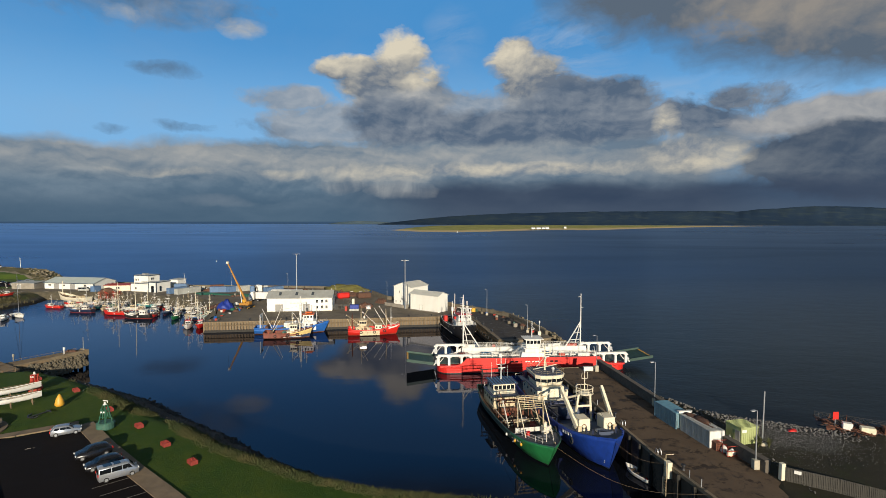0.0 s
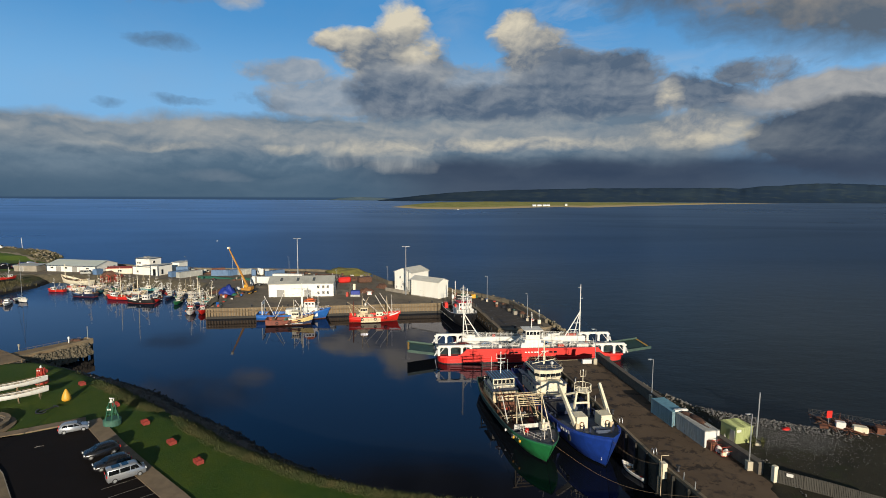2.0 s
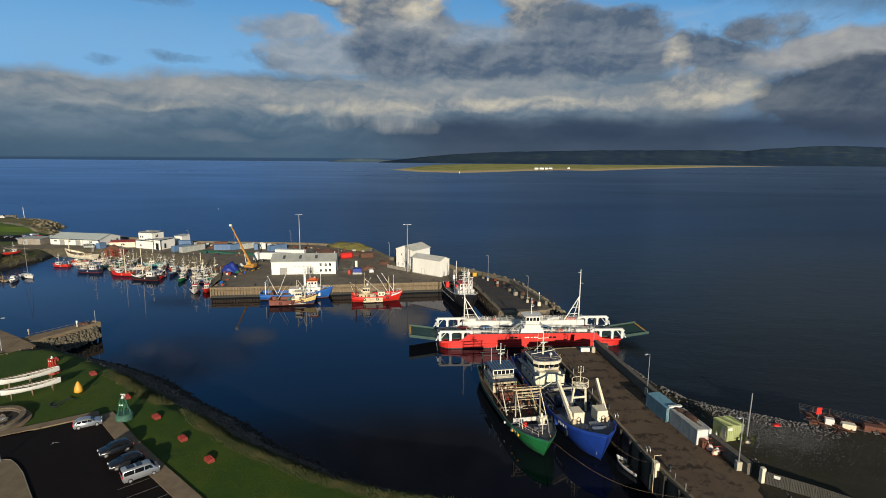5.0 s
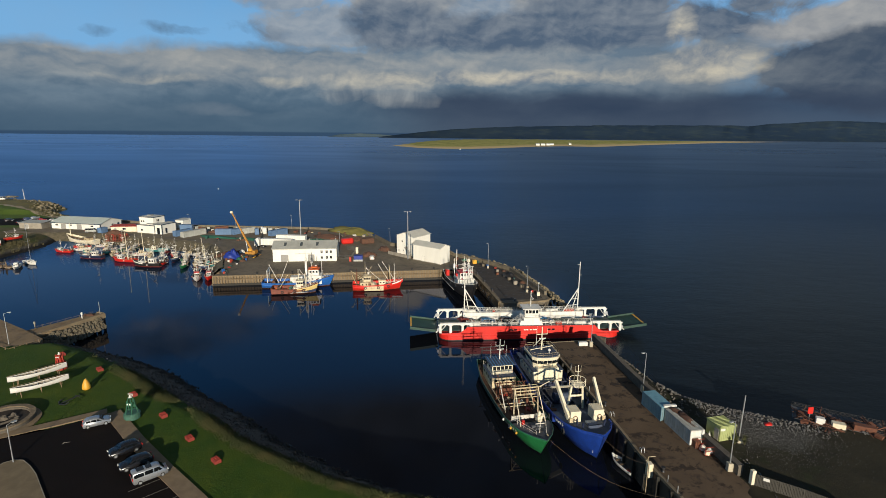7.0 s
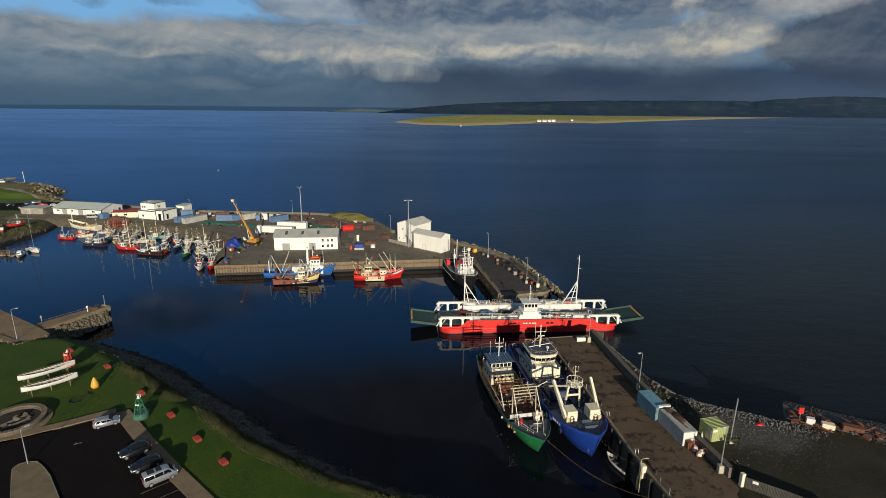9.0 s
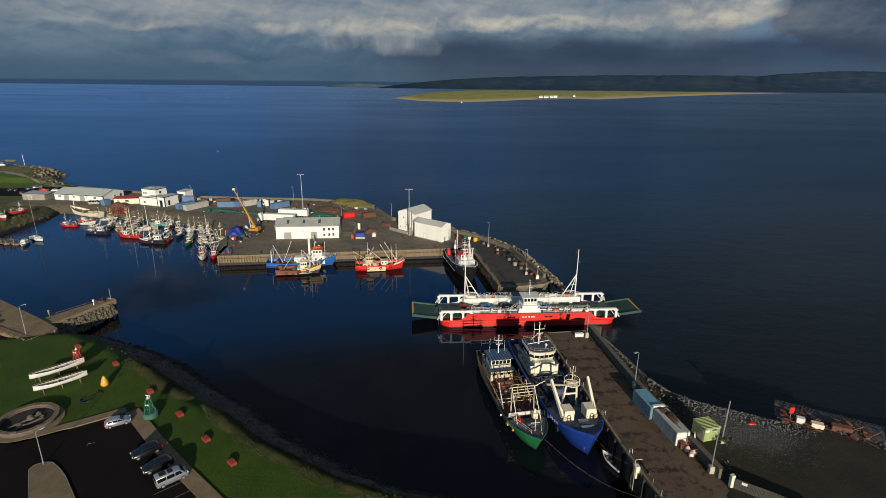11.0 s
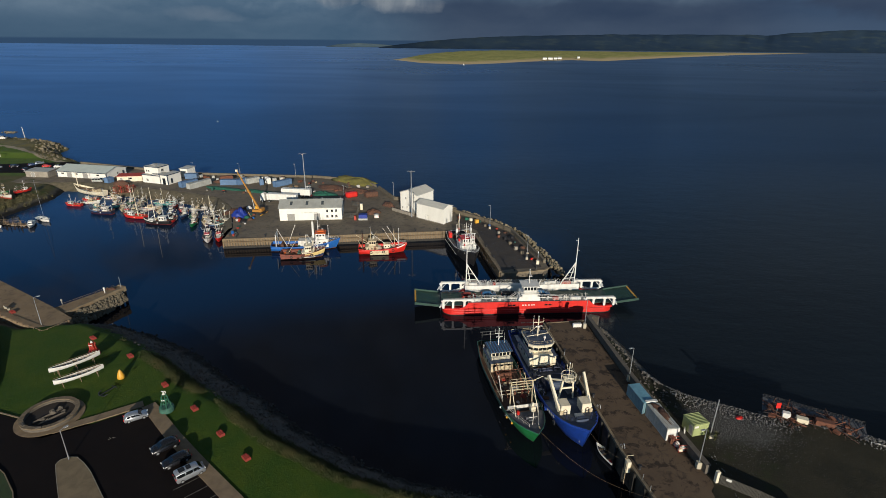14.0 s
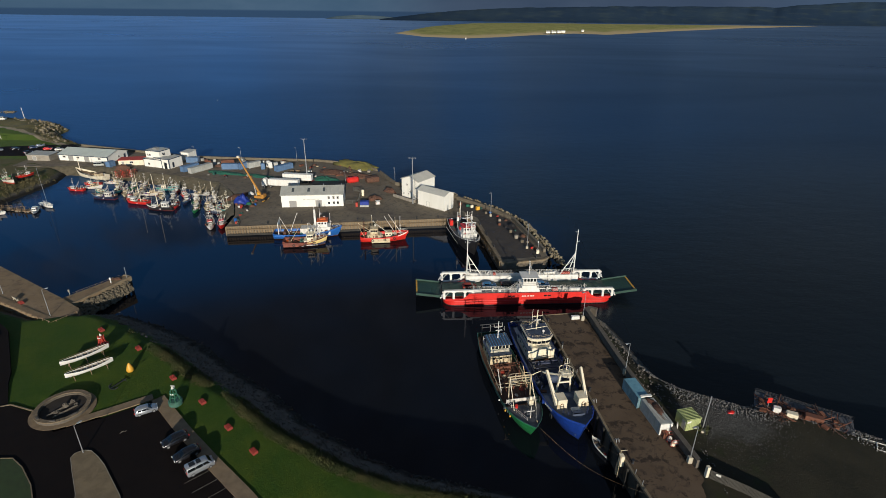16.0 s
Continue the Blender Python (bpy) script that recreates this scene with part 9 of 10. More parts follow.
part("cage_frame", bars([((x, y, 0.1), (x, y, 1.5)) for x in (-1.1, 0, 1.1) for y in (-0.9, 0.9)] + [((-1.1, y, z), (1.1, y, z)) for y in (-0.9, 0.9) for z in (0.15, 0.8, 1.5)] + [((x, -0.9, z), (x, 0.9, z)) for x in (-1.1, 1.1) for z in (0.15, 0.8, 1.5)], 0.045, 4), RED_DULL, cg)
for k, (x, y, z, s) in enumerate(((-0.5, -0.2, 0.55, 0.5), (0.4, 0.3, 0.5, 0.45), (0.75, -0.4, 0.5, 0.42))):
    bm = B()
    heap(bm, (x, y, 0.12), s, s, s * 1.7, k + 3, 9, 5, 0.3)
    part("sack", bm, [WHITE_RUSTY, WHITE, CREAM_P][k], cg, smooth=True)
solid("crate", boxes(((0, 0, 0.6), (1.1, 1.0, 1.2))), RUST, "rusty steel crate at the container end", "crate", pose(39.6, 75.0, PIER_Z, 0, 0, -80), bevel=0.04)

gc = thing("cabin", "pale green ribbed steel cabin in the yard", "cabin", pose(45.0, 78.2, 4.85, 0, 0, 14))
part("wall", boxes(((0, 0, 1.2), (3.0, 3.0, 2.4))), CABIN_G, gc)
part("roof", boxes(((0, 0, 2.45), (3.15, 3.15, 0.12))), CABIN_G, gc)
for i in range(9):
    part("roof_rib", boxes(((0, -1.4 + 0.35 * i, 2.54), (3.1, 0.1, 0.1))), CABIN_G, gc)
part("door", boxes(((-1.52, -0.8, 1.0), (0.08, 0.9, 1.9))), DOOR_GREY, gc)
part("sign", boxes(((-1.0, -1.53, 2.0), (0.8, 0.05, 0.4))), WHITE, gc)
part("wall_rib", boxes(*[((-1.4 + 0.35 * i, -1.52, 1.2), (0.06, 0.06, 2.3)) for i in range(9)]), CABIN_G, gc)
solid("white_board", boxes(((0, 0, 0.5), (0.9, 0.12, 1.0))), WHITE, "white board leaning beside the cabin", "board", pose(43.0, 77.4, 4.85, -12, 0, 60))
for k, (x, y, s) in enumerate(((46.6, 76.2, 1.2), (47.4, 75.4, 0.9), (46.0, 75.6, 0.8), (48.2, 76.6, 0.8))):
    bm = B()
    rr = random.Random(k)
    for i in range(70):
        a, l = rr.uniform(0, 6.28), s * rr.uniform(0.7, 1.2)
        o, w = rr.uniform(0.2, 0.7), 0.035
        p = [(0, 0, 0), (o * 0.45 * l * math.cos(a), o * 0.45 * l * math.sin(a), l * 0.8), (o * l * math.cos(a), o * l * math.sin(a), l)]
        q = Vector((-math.sin(a), math.cos(a), 0)) * w
        v = [bm.verts.new(Vector(c) + d) for c in p for d in (q, -q)]
        bm.faces.new((v[0], v[1], v[3], v[2]))
        bm.faces.new((v[2], v[3], v[5], v[4]))
    solid("grass_tussock", bm, REED, "tall dry grass tussock beside the cabin", "grass", pose(x, y, 4.8), "yard tussocks")

# gate pier and palisade
solid("gate_post", boxes(((0, 0, 1.1), (0.6, 0.6, 2.2))), CREAM_P, "pale cream concrete gate post", "gate post", pose(43.3, 66.0, PIER_Z, 0, 0, 10), bevel=0.05)
palisade("board_fence", "grey weathered board fence beyond the gate post", [(43.6, 65.6), (48.0, 62.6), (54.0, 57.6)], 4.85, 1.8, 0.17, mat("silvered_boards", (0.075, 0.068, 0.054), (0.042, 0.038, 0.031), 2.0, 0.85, streak=4, vary=0.5))
sg = solid("gate_sign", boxes(((0, 0, 0), (0.75, 0.05, 0.42))), WHITE, "small white notice on the fence", "sign", pose(44.5, 64.8, PIER_Z + 1.5, 0, 0, -34))
tagged(sg, "small white notice on the fence with unreadable print")

# edge fittings of the near pier
for k, (x, y) in enumerate(((30.7, 69.6), (33.2, 57.4))):
    st = thing("pier_ladder", "pale concrete block with a bent steel ladder rail", "ladder", pose(x - 0.35, y, PIER_Z, 0, 0, 8), "pier ladders")
    part("block", boxes(((0, 0, -0.4), (0.7, 0.9, 2.2))), CREAM_P, st, bevel=0.05)
    part("ladder_rail", bars([((-0.2, 0.3, 0.6), (-0.2, 0.3, 1.5)), ((-0.2, 0.3, 1.5), (0.9, 0.3, 1.5)), ((-0.45, 0.3, 1.0), (-0.45, 0.3, -4.0)), ((-0.45, -0.3, 1.0), (-0.45, -0.3, -4.0))] + [((-0.45, 0.3, -0.4 * i), (-0.45, -0.3, -0.4 * i)) for i in range(10)], 0.05, 4), CREAM_RUSTY, st)
bm = B()
ring_pts = [(0, 0.35 * math.cos(a), 0.75 * math.sin(a)) for a in np.linspace(0, math.pi, 9)]
path_tube(bm, ring_pts, 0.05, 5)
path_tube(bm, [(0.5, p[1], p[2]) for p in ring_pts], 0.05, 5)
hp = solid("ladder_hoop", bm, STEEL, "bent steel ladder hoop at the pier edge", "ladder", pose(28.9, 84.0, PIER_Z + 0.05, 0, 0, 10), "ladder hoops")
copy_thing(hp, pose(30.3, 73.4, PIER_Z + 0.05, 0, 0, 10))
for x, y in ((31.6, 66.2), (32.0, 63.9), (27.6, 93), (26.2, 102)):
    bm = B()
    tube(bm, (0, 0, 0), (0, 0, 1.0), 0.07, n=6)
    solid("edge_post", bm, STEEL, "short steel post at the pier edge", "post", pose(x, y, PIER_Z + 0.1), "edge posts")
for x, y in ((29.0, 87.5), (26.6, 103.6), (25.0, 113.8), (31.9, 68.6), (33.6, 58.0)):
    copy_thing(bol, pose(x, y, PIER_Z))
solid("bench_block", boxes(((0, 0, 0.45), (2.1, 0.8, 0.9))), WHITE, "white painted block near the pier head", "block", pose(32.0, 115.2, PIER_Z, 0, 0, 6), bevel=0.05)
bm = B()
lathe(bm, [(0.22, 0), (0.26, 0.2), (0.2, 0.5), (0.05, 0.6)], n=8)
solid("white_buoy", bm, WHITE, "white float hung on the sea wall", "float", pose(38.6, 88.2, PIER_Z + 1.0), smooth=True)
bm = B()
run_of(bm, [(34.8, 118.4), (37.4, 122.0), (39.0, 121.0)], 1.2, -1.5, PIER_Z - 0.4)
solid("pier_head_wall", bm, STONE, "battered stone end of the sea wall", "wall", kind="structure")

# scrap heap on the far side of the yard
sc = thing("scrap_pontoon", "low timber-sided platform carrying scrap", "platform", pose(68.6, 81.5, 4.72, 0, 0, heading((63.4, 87.8), (77.3, 79.9))))
part("platform_deck", boxes(((0, 0.6, 0.1), (16.5, 4.6, 0.25))), DECK_GREY, sc)
mesh_mat = mat("dark_mesh", (0.045, 0.045, 0.045), (0.085, 0.08, 0.075), 2.0, 0.9)
part("back_mesh", bars([((-8.2, 3.0, 0.15 + 0.25 * k), (8.2, 3.0, 0.15 + 0.25 * k)) for k in range(4)] + [((-8.2 + 0.55 * k, 3.0, 0.0), (-8.2 + 0.55 * k, 3.0, 0.95)) for k in range(31)], 0.022, 4), mesh_mat, sc)
bm = B()
n_ = 26
g_ = [[bm.verts.new((-8.2 + 16.4 * i / n_, 0.4 + 2.6 * j / 5 + 2.2, 0.2 - 0.75 * j / 5 + 0.25 * noise.noise((i * 0.7, j * 0.9, 3)))) for j in range(6)] for i in range(n_ + 1)]
for a_, b_ in zip(g_, g_[1:]):
    for j in range(5):
        bm.faces.new((a_[j], b_[j], b_[j + 1], a_[j + 1]))
part("draped_net", bm, mesh_mat, sc, "dark netting draped over the seaward edge")
rnd = random.Random(41)
ax = Vector((13.2, -7.6, 0)).normalized()
ay = Vector((-ax.y, ax.x, 0))
for i in range(96):
    u, w = rnd.uniform(-7.5, 8.0), rnd.uniform(-2.6, 2.4)
    if i < 26:
        u, w = rnd.uniform(-7.0, -1.5), rnd.uniform(-3.0, -0.2) - (0.0 if i < 13 else 1.4)
    p = Vector((68.6, 81.5, 4.94)) + ax * u + ay * w
    bm = B()
    if rnd.random() < 0.85:
        l = rnd.uniform(1.5, 4.2)
        tube(bm, (-l / 2, 0, 0.12), (l / 2, rnd.uniform(-.4, .4), rnd.uniform(0.12, 0.7)), rnd.uniform(0.03, 0.09), n=5)
        nm, lab = "scrap_bar", "rusty scrap bar lying in the heap"
    else:
        s = rnd.uniform(0.35, 0.8)
        box(bm, (0, 0, s * 0.3), (s * 1.6, s, s * 0.6), pose(0, 0, 0, rnd.uniform(-12, 12), rnd.uniform(-12, 12), 0))
        nm, lab = "scrap_plate", "rusty steel scrap in the heap"
    solid(nm, bm, rnd.choice([RUST, RUST, RUST, BLACK_P, NET_BROWN, RUST, NET_BROWN]), lab, "scrap", pose(p.x, p.y, p.z, 0, 0, rnd.uniform(0, 180)), "scrap heap")
for p, s, mtl, nm, lab, cat in (((63.8, 82.0), (1.3, 1.0, 1.1), WHITE, "white_tank", "white plastic tank in the scrap heap", "tank"), ((66.0, 80.7), (1.9, 1.2, 0.9), CREAM_P, "slatted_crate", "cream slatted crate in the scrap heap", "crate"),
                                ((69.6, 79.8), (3.0, 1.3, 1.0), RUST, "steel_tank", "rust-red steel tank in the scrap heap", "tank"), ((68.6, 82.0), (5.0, 0.5, 0.4), RUST, "steel_beam", "rusty steel beam in the scrap heap", "beam")):
    solid(nm, boxes(((0, 0, s[2] / 2), s)), mtl, lab, cat, pose(p[0], p[1], 4.95, 0, 0, -25), bevel=0.06)
rs = thing("warning_sign", "red square board on a post by the scrap", "sign", pose(62.6, 83.0, 4.85, 0, 0, 5))
part("post", bars([((0, 0, 0), (0, 0, 1.6))], 0.06), STEEL, rs)
part("board", boxes(((0, -0.08, 2.0), (0.95, 0.08, 1.2))), RED_P, rs)
bm = B()
heap(bm, (0, 0, 0), 0.85, 0.55, 0.35, 2, 10, 5, 0.5)
solid("red_buoy", bm, RED_P, "deflated red buoy lying on the stones", "buoy", pose(54.9, 81.6, 4.8, 0, 0, 20), smooth=True)
rkp = thing("timber_cradle", "pale broken timber frame on the shore stones", "frame", pose(78.2, 72.8, 4.75, 0, -3, -32))
part("frame_beam", bars([((-4, y, 0.2 + 0.1 * y), (4, y, 0.2 + 0.1 * y)) for y in (-0.9, 0.9)] + [((x, -0.9, 0.2), (x, 0.9, 0.3)) for x in (-4, -1.3, 1.3, 4)], 0.09, 5), WHITE_RUSTY, rkp)

# ---------------------------------------------------------------- things on the lawn and in the car park
G = 5.5
# green navigation buoy
def skeleton_buoy(name, label, x, y, paint, base_mat, h=4.2, r=1.25, cap=None, turn=0):
    t = thing(name, label, "navigation buoy", pose(x, y, G, 0, 0, turn), "display buoys")
    bm = B()
    lathe(bm, [(r * 0.9, 0), (r, 0.15), (r, 0.95), (r * 0.85, 1.1)], n=18)
    part("float", bm, base_mat, t, smooth=False)
    bm = B()
    for i in range(6):
        a = i * math.tau / 6
        tube(bm, (r * 0.8 * math.cos(a), r * 0.8 * math.sin(a), 1.05), (r * 0.28 * math.cos(a), r * 0.28 * math.sin(a), h - 0.7), 0.07, n=5)
    for f in (0.35, 0.68, 1.0):
        rr = r * (0.8 - 0.52 * f)
        ring(bm, (0, 0, 1.05 + (h - 1.75) * f), rr, 0.05, "z", 12, 4)
    part("cage", bm, paint, t)
    for i in range(8):
        a = i * math.tau / 8
        part("panel", boxes(((0.62 * math.cos(a), 0.62 * math.sin(a), 2.4), (0.12, 0.12, 1.4))), paint, t)
    bm = B()
    lathe(bm, [(0.3, 0), (0.3, 0.1), (0.16, 0.2), (0.16, 0.45), (0.05, 0.55)], (0, 0, h - 0.75), 10)
    part("lantern", bm, WHITE, t)
    part("name_plate", boxes(((0, -0.62, 2.75), (0.6, 0.06, 0.24))), WHITE, t)
    return t


gb = skeleton_buoy("green_buoy", "green lattice navigation buoy displayed on the lawn", -52.2, 80.6, mat("dull_buoy_green", (0.022, 0.115, 0.06), (0.016, 0.075, 0.042), 1.0, 0.6, rust=0.3), mat("pale_green_buoy", (0.045, 0.13, 0.09), (0.03, 0.085, 0.06), 1.5, 0.7, rust=0.4), 4.4, 1.3)
part("top_mark", boxes(((0.1, 0, 4.35), (0.8, 0.1, 0.12)), ((0.4, 0, 4.2), (0.12, 0.1, 0.4))), WHITE, gb)
rb_ = skeleton_buoy("red_buoy", "red conical lattice navigation buoy on the lawn", -77.1, 98.8, RED_DULL, RED_DULL, 3.8, 1.15)
bm = B()
for i in range(8):
    a0, a1 = i * math.tau / 8, (i + 0.38) * math.tau / 8
    v = [bm.verts.new(p) for p in ((0.98 * math.cos(a0), 0.98 * math.sin(a0), 1.0), (0.98 * math.cos(a1), 0.98 * math.sin(a1), 1.0), (0.42 * math.cos(a1), 0.42 * math.sin(a1), 3.0), (0.42 * math.cos(a0), 0.42 * math.sin(a0), 3.0))]
    bm.faces.new(v)
bmesh.ops.solidify(bm, geom=bm.faces[:], thickness=0.04)
part("slat_cone", bm, RED_P, rb_)
yb_ = thing("yellow_buoy", "yellow conical plastic buoy on the lawn", "navigation buoy", pose(-66.4, 90.4, G), "display buoys")
bm = B()
lathe(bm, [(0.5, 0), (0.72, 0.2), (0.74, 0.5), (0.56, 1.2), (0.3, 1.8), (0.1, 2.1), (0.02, 2.15)], n=16)
part("body", bm, YELLOW_P, yb_, smooth=True)

# raised red planters
def planter(x, y, hd):
    t = thing("planter", "low red painted planter box on the lawn", "planter", pose(x, y, G, 0, 0, hd), "red planters")
    bm = B()
    for sx, sy, l, w in ((0, -0.5, 1.7, 0.1), (0, 0.5, 1.7, 0.1), (-0.8, 0, 0.1, 0.92), (0.8, 0, 0.1, 0.92)):
        box(bm, (sx, sy, 0.3), (l, w, 0.6))
    part("side", bm, PLANTER_RED, t, bevel=0.015)
    bm = B()
    box(bm, (0, 0, 0.62), (1.55, 0.92, 0.08))
    part("lid", bm, PLANTER_RED, t)
    bm = B()
    for k in (-0.4, 0, 0.4):
        box(bm, (k, 0, 0.685), (0.06, 0.92, 0.05))
    part("lid_batten", bm, RED_DULL, t)
    t.scale = (0.84, 0.84, 0.84)
    return t


pl0 = planter(-56.4, 88.2, -42)
for x, y, hd in ((-47.3, 81.1, -42), (-39.7, 74.4, -42), (-33.2, 68.8, -42), (-69.0, 98.3, -40), (-81.6, 105.4, -35), (-111.0, 119.0, -30)):
    copy_thing(pl0, pose(x, y, G if x > -84 else APRON_Z - 0.05, 0, 0, hd)).scale = (0.84, 0.84, 0.84)

# two old open boats on stands
def stand_boat(a, b, z, label):
    """A slim open pulling boat, hollow inside, on timber trestles."""
    L = math.hypot(b[0] - a[0], b[1] - a[1])
    t = thing("rowing_boat", label, "boat", pose((a[0] + b[0]) / 2, (a[1] + b[1]) / 2, z, 0, 0, heading(a, b)), "boats on stands")
    skin, inner, cap = B(), B(), B()
    rows_o, rows_i = [], []
    for i in range(17):
        u = i / 16 * 2 - 1
        w = 0.74 * (1 - abs(u) ** 2.4) + 0.03
        sheer, keel = 0.78 + 0.34 * u * u, -0.06 + 0.22 * abs(u) ** 4
        ring_o = [(u * L / 2, w * sx * f, keel + (sheer - keel) * g) for sx, f, g in ((-1, 1.0, 1.0), (-1, 0.93, 0.55), (-1, 0.6, 0.15), (0, 0, 0), (1, 0.6, 0.15), (1, 0.93, 0.55), (1, 1.0, 1.0))]
        rows_o.append([skin.verts.new(p) for p in ring_o])
        rows_i.append([inner.verts.new((p[0] * 0.985, p[1] * 0.9, p[2] + (0.05 if 0 < k < 6 else 0.0))) for k, p in enumerate(ring_o)])
    for rr, bm in ((rows_o, skin), (rows_i, inner)):
        for p, q in zip(rr, rr[1:]):
            for k in range(6):
                bm.faces.new((p[k], p[k + 1], q[k + 1], q[k]))
    part("hull", skin, WHITE, t, smooth=True)
    part("inside", inner, mat("worn_boat_boards", (0.40, 0.36, 0.29), (0.16, 0.12, 0.08), 1.2, 0.8), t, smooth=True)
    for sd in (-1, 1):
        path_tube(cap, [(u * L / 2, sd * (0.74 * (1 - abs(u) ** 2.4) + 0.03), 0.80 + 0.34 * u * u) for u in np.linspace(-1, 1, 17)], 0.055, 5)
        part("gunwale", cap, WHITE, t)
        cap = B()
    cap.free()
    for x in (-0.38, -0.27, -0.16, -0.05, 0.06, 0.17, 0.28, 0.38):
        part("thwart", boxes(((x * L, 0, 0.62), (0.2, 1.46 * (1 - (2 * abs(x)) ** 2.4), 0.05))), WHITE_RUSTY, t)
    for x in (-0.34, 0.0, 0.34):
        part("stand_leg", bars([((x * L, -0.6, 0.25), (x * L, -0.7, -z + G))], 0.07, 5), WOOD, t)
        part("stand_leg", bars([((x * L, 0.6, 0.25), (x * L, 0.7, -z + G))], 0.07, 5), WOOD, t)
        part("stand_beam", bars([((x * L, -0.75, 0.12), (x * L, 0.75, 0.12))], 0.07, 5), WOOD, t)
    part("stand_rail", bars([((-0.48 * L, 1.05, 0.95), (0.45 * L, 1.05, 0.95))], 0.04, 4), WOOD, t)
    for x in (-0.4, 0.38):
        part("rail_post", bars([((x * L, 1.0, -z + G), (x * L, 1.05, 0.98))], 0.04, 4), WOOD, t)


stand_boat((-80.6, 90.0), (-74.4, 96.9), 6.7, "long white open boat on a timber stand")
stand_boat((-77.3, 86.5), (-71.0, 92.5), 6.35, "long white clinker boat with thwarts on a stand")

# anchor lying on the grass
an = thing("anchor", "dark rusty anchor lying on the lawn", "anchor", pose(-66.4, 86.2, G, 0, 0, 60))
part("shank", bars([((-1.6, 0, 0.15), (1.4, 0, 0.35))], 0.1), BLACK_P, an)
part("fluke", bars([((-1.5, -1.0, 0.15), (-1.9, 0, 0.15)), ((-1.9, 0, 0.15), (-1.5, 1.0, 0.15)), ((-1.5, 1.0, 0.15), (-0.9, 1.1, 0.3)), ((-1.5, -1.0, 0.15), (-0.9, -1.1, 0.3))], 0.1), BLACK_P, an)
part("stock", bars([((1.1, -0.9, 0.33), (1.1, 0.9, 0.33))], 0.07), BLACK_P, an)

# round stone memorial with a sunk bed
mm = thing("round_memorial", "round stone-walled memorial garden with sculpture in it", "memorial", pose(-72.6, 78.6, G, 0, 0, 28))
RO, RI = 4.6, 3.95
bm = B()
n = 40
for i in range(n):
    a0, a1 = i * math.tau / n, (i + 1) * math.tau / n
    q = [[(r * math.cos(a), r * math.sin(a), z) for z in (-0.1, 0.75)] for r in (RI, RO) for a in (a0, a1)]
    v = [[bm.verts.new(p) for p in c] for c in q]
    bm.faces.new((v[2][0], v[3][0], v[3][1], v[2][1]))
    bm.faces.new((v[1][0], v[0][0], v[0][1], v[1][1]))
bmesh.ops.remove_doubles(bm, verts=bm.verts[:], dist=1e-4)
part("wall_core", bm, STONE, mm)
bm = B()
a1 = math.tau / n
vs_ = []
for a in (a1 * 0.03, a1 * 0.97):
    for r in (RI - 0.05, RO + 0.08):
        for z in (0.72, 0.92):
            vs_.append(bm.verts.new((r * math.cos(a), r * math.sin(a), z)))
for f in ((0, 1, 3, 2), (4, 6, 7, 5), (0, 4, 5, 1), (2, 3, 7, 6), (1, 5, 7, 3), (0, 2, 6, 4)):
    bm.faces.new([vs_[i] for i in f])
bmesh.ops.recalc_face_normals(bm, faces=bm.faces[:])
cope = mesh_of("cope_stone", bm, mat("memorial_stone", (0.20, 0.15, 0.09), (0.13, 0.095, 0.06), 1.2, 0.9, bump=0.5, vary=0.5))
for i in range(n):
    shared("cope_stone", cope, mm, pose(0, 0, random.uniform(-0.02, 0.02), 0, 0, i * 360 / n))
bm = B()
for i in range(n):
    a = i * math.tau / n
    box(bm, (0, 0, 0), (0.22, 0.6, 0.3), pose(RI * math.cos(a), RI * math.sin(a), 0.45, 0, 0, math.degrees(a)))
part("inner_stone", bm, STONE, mm)
bm = B()
lathe(bm, [(RI, 0.24), (RI - 0.1, 0.28), (0.1, 0.32)], n=32)
part("bed", bm, mat("dark_slate_bed", (0.03, 0.022, 0.016), (0.018, 0.014, 0.011), 1.0, 0.9, bump=0.8), mm)
for k, (x, y, s, h) in enumerate(((0.3, 0.4, 0.7, 0.7), (1.4, 1.3, 0.55, 0.5), (-1.3, -0.8, 0.7, 0.35), (-0.2, -1.6, 0.5, 0.35), (2.0, 0.2, 0.4, 0.35))):
    bm = B()
    heap(bm, (x, y, 0.28), s, s * 0.7, h, k + 40, 9, 5, 0.6)
    part("sculpted_stone", bm, STONE, mm)
for k, (a, b) in enumerate((((-2.5, -1.5, 0.42), (1.5, 1.0, 0.46)), ((-1.5, -2.3, 0.40), (2.3, -0.4, 0.44)))):
    part("slab_strip", bars([(a, b)], 0.2, 4), STONE, mm)
for i in range(3):
    a = radians((-150, -105, -60)[i])
    bm = B()
    box(bm, (0, 0, 0.9), (0.9, 0.35, 1.4), pose(RO * 0.93 * math.cos(a), RO * 0.93 * math.sin(a), -0.5, 0, 0, math.degrees(a) + 90))
    part("pier_stone", bm, STONE, mm)
bm = B()
ped = [(-72.5 + 5.5 * math.cos(a), 78.3 + 5.4 * math.sin(a)) for a in np.linspace(0, 6.28, 37)[:36]]
prism(bm, ped, 5.2, CP + 0.05)
solid("memorial_paving", bm, PAVING, "pale paved ring round the memorial", "paving", kind="structure")

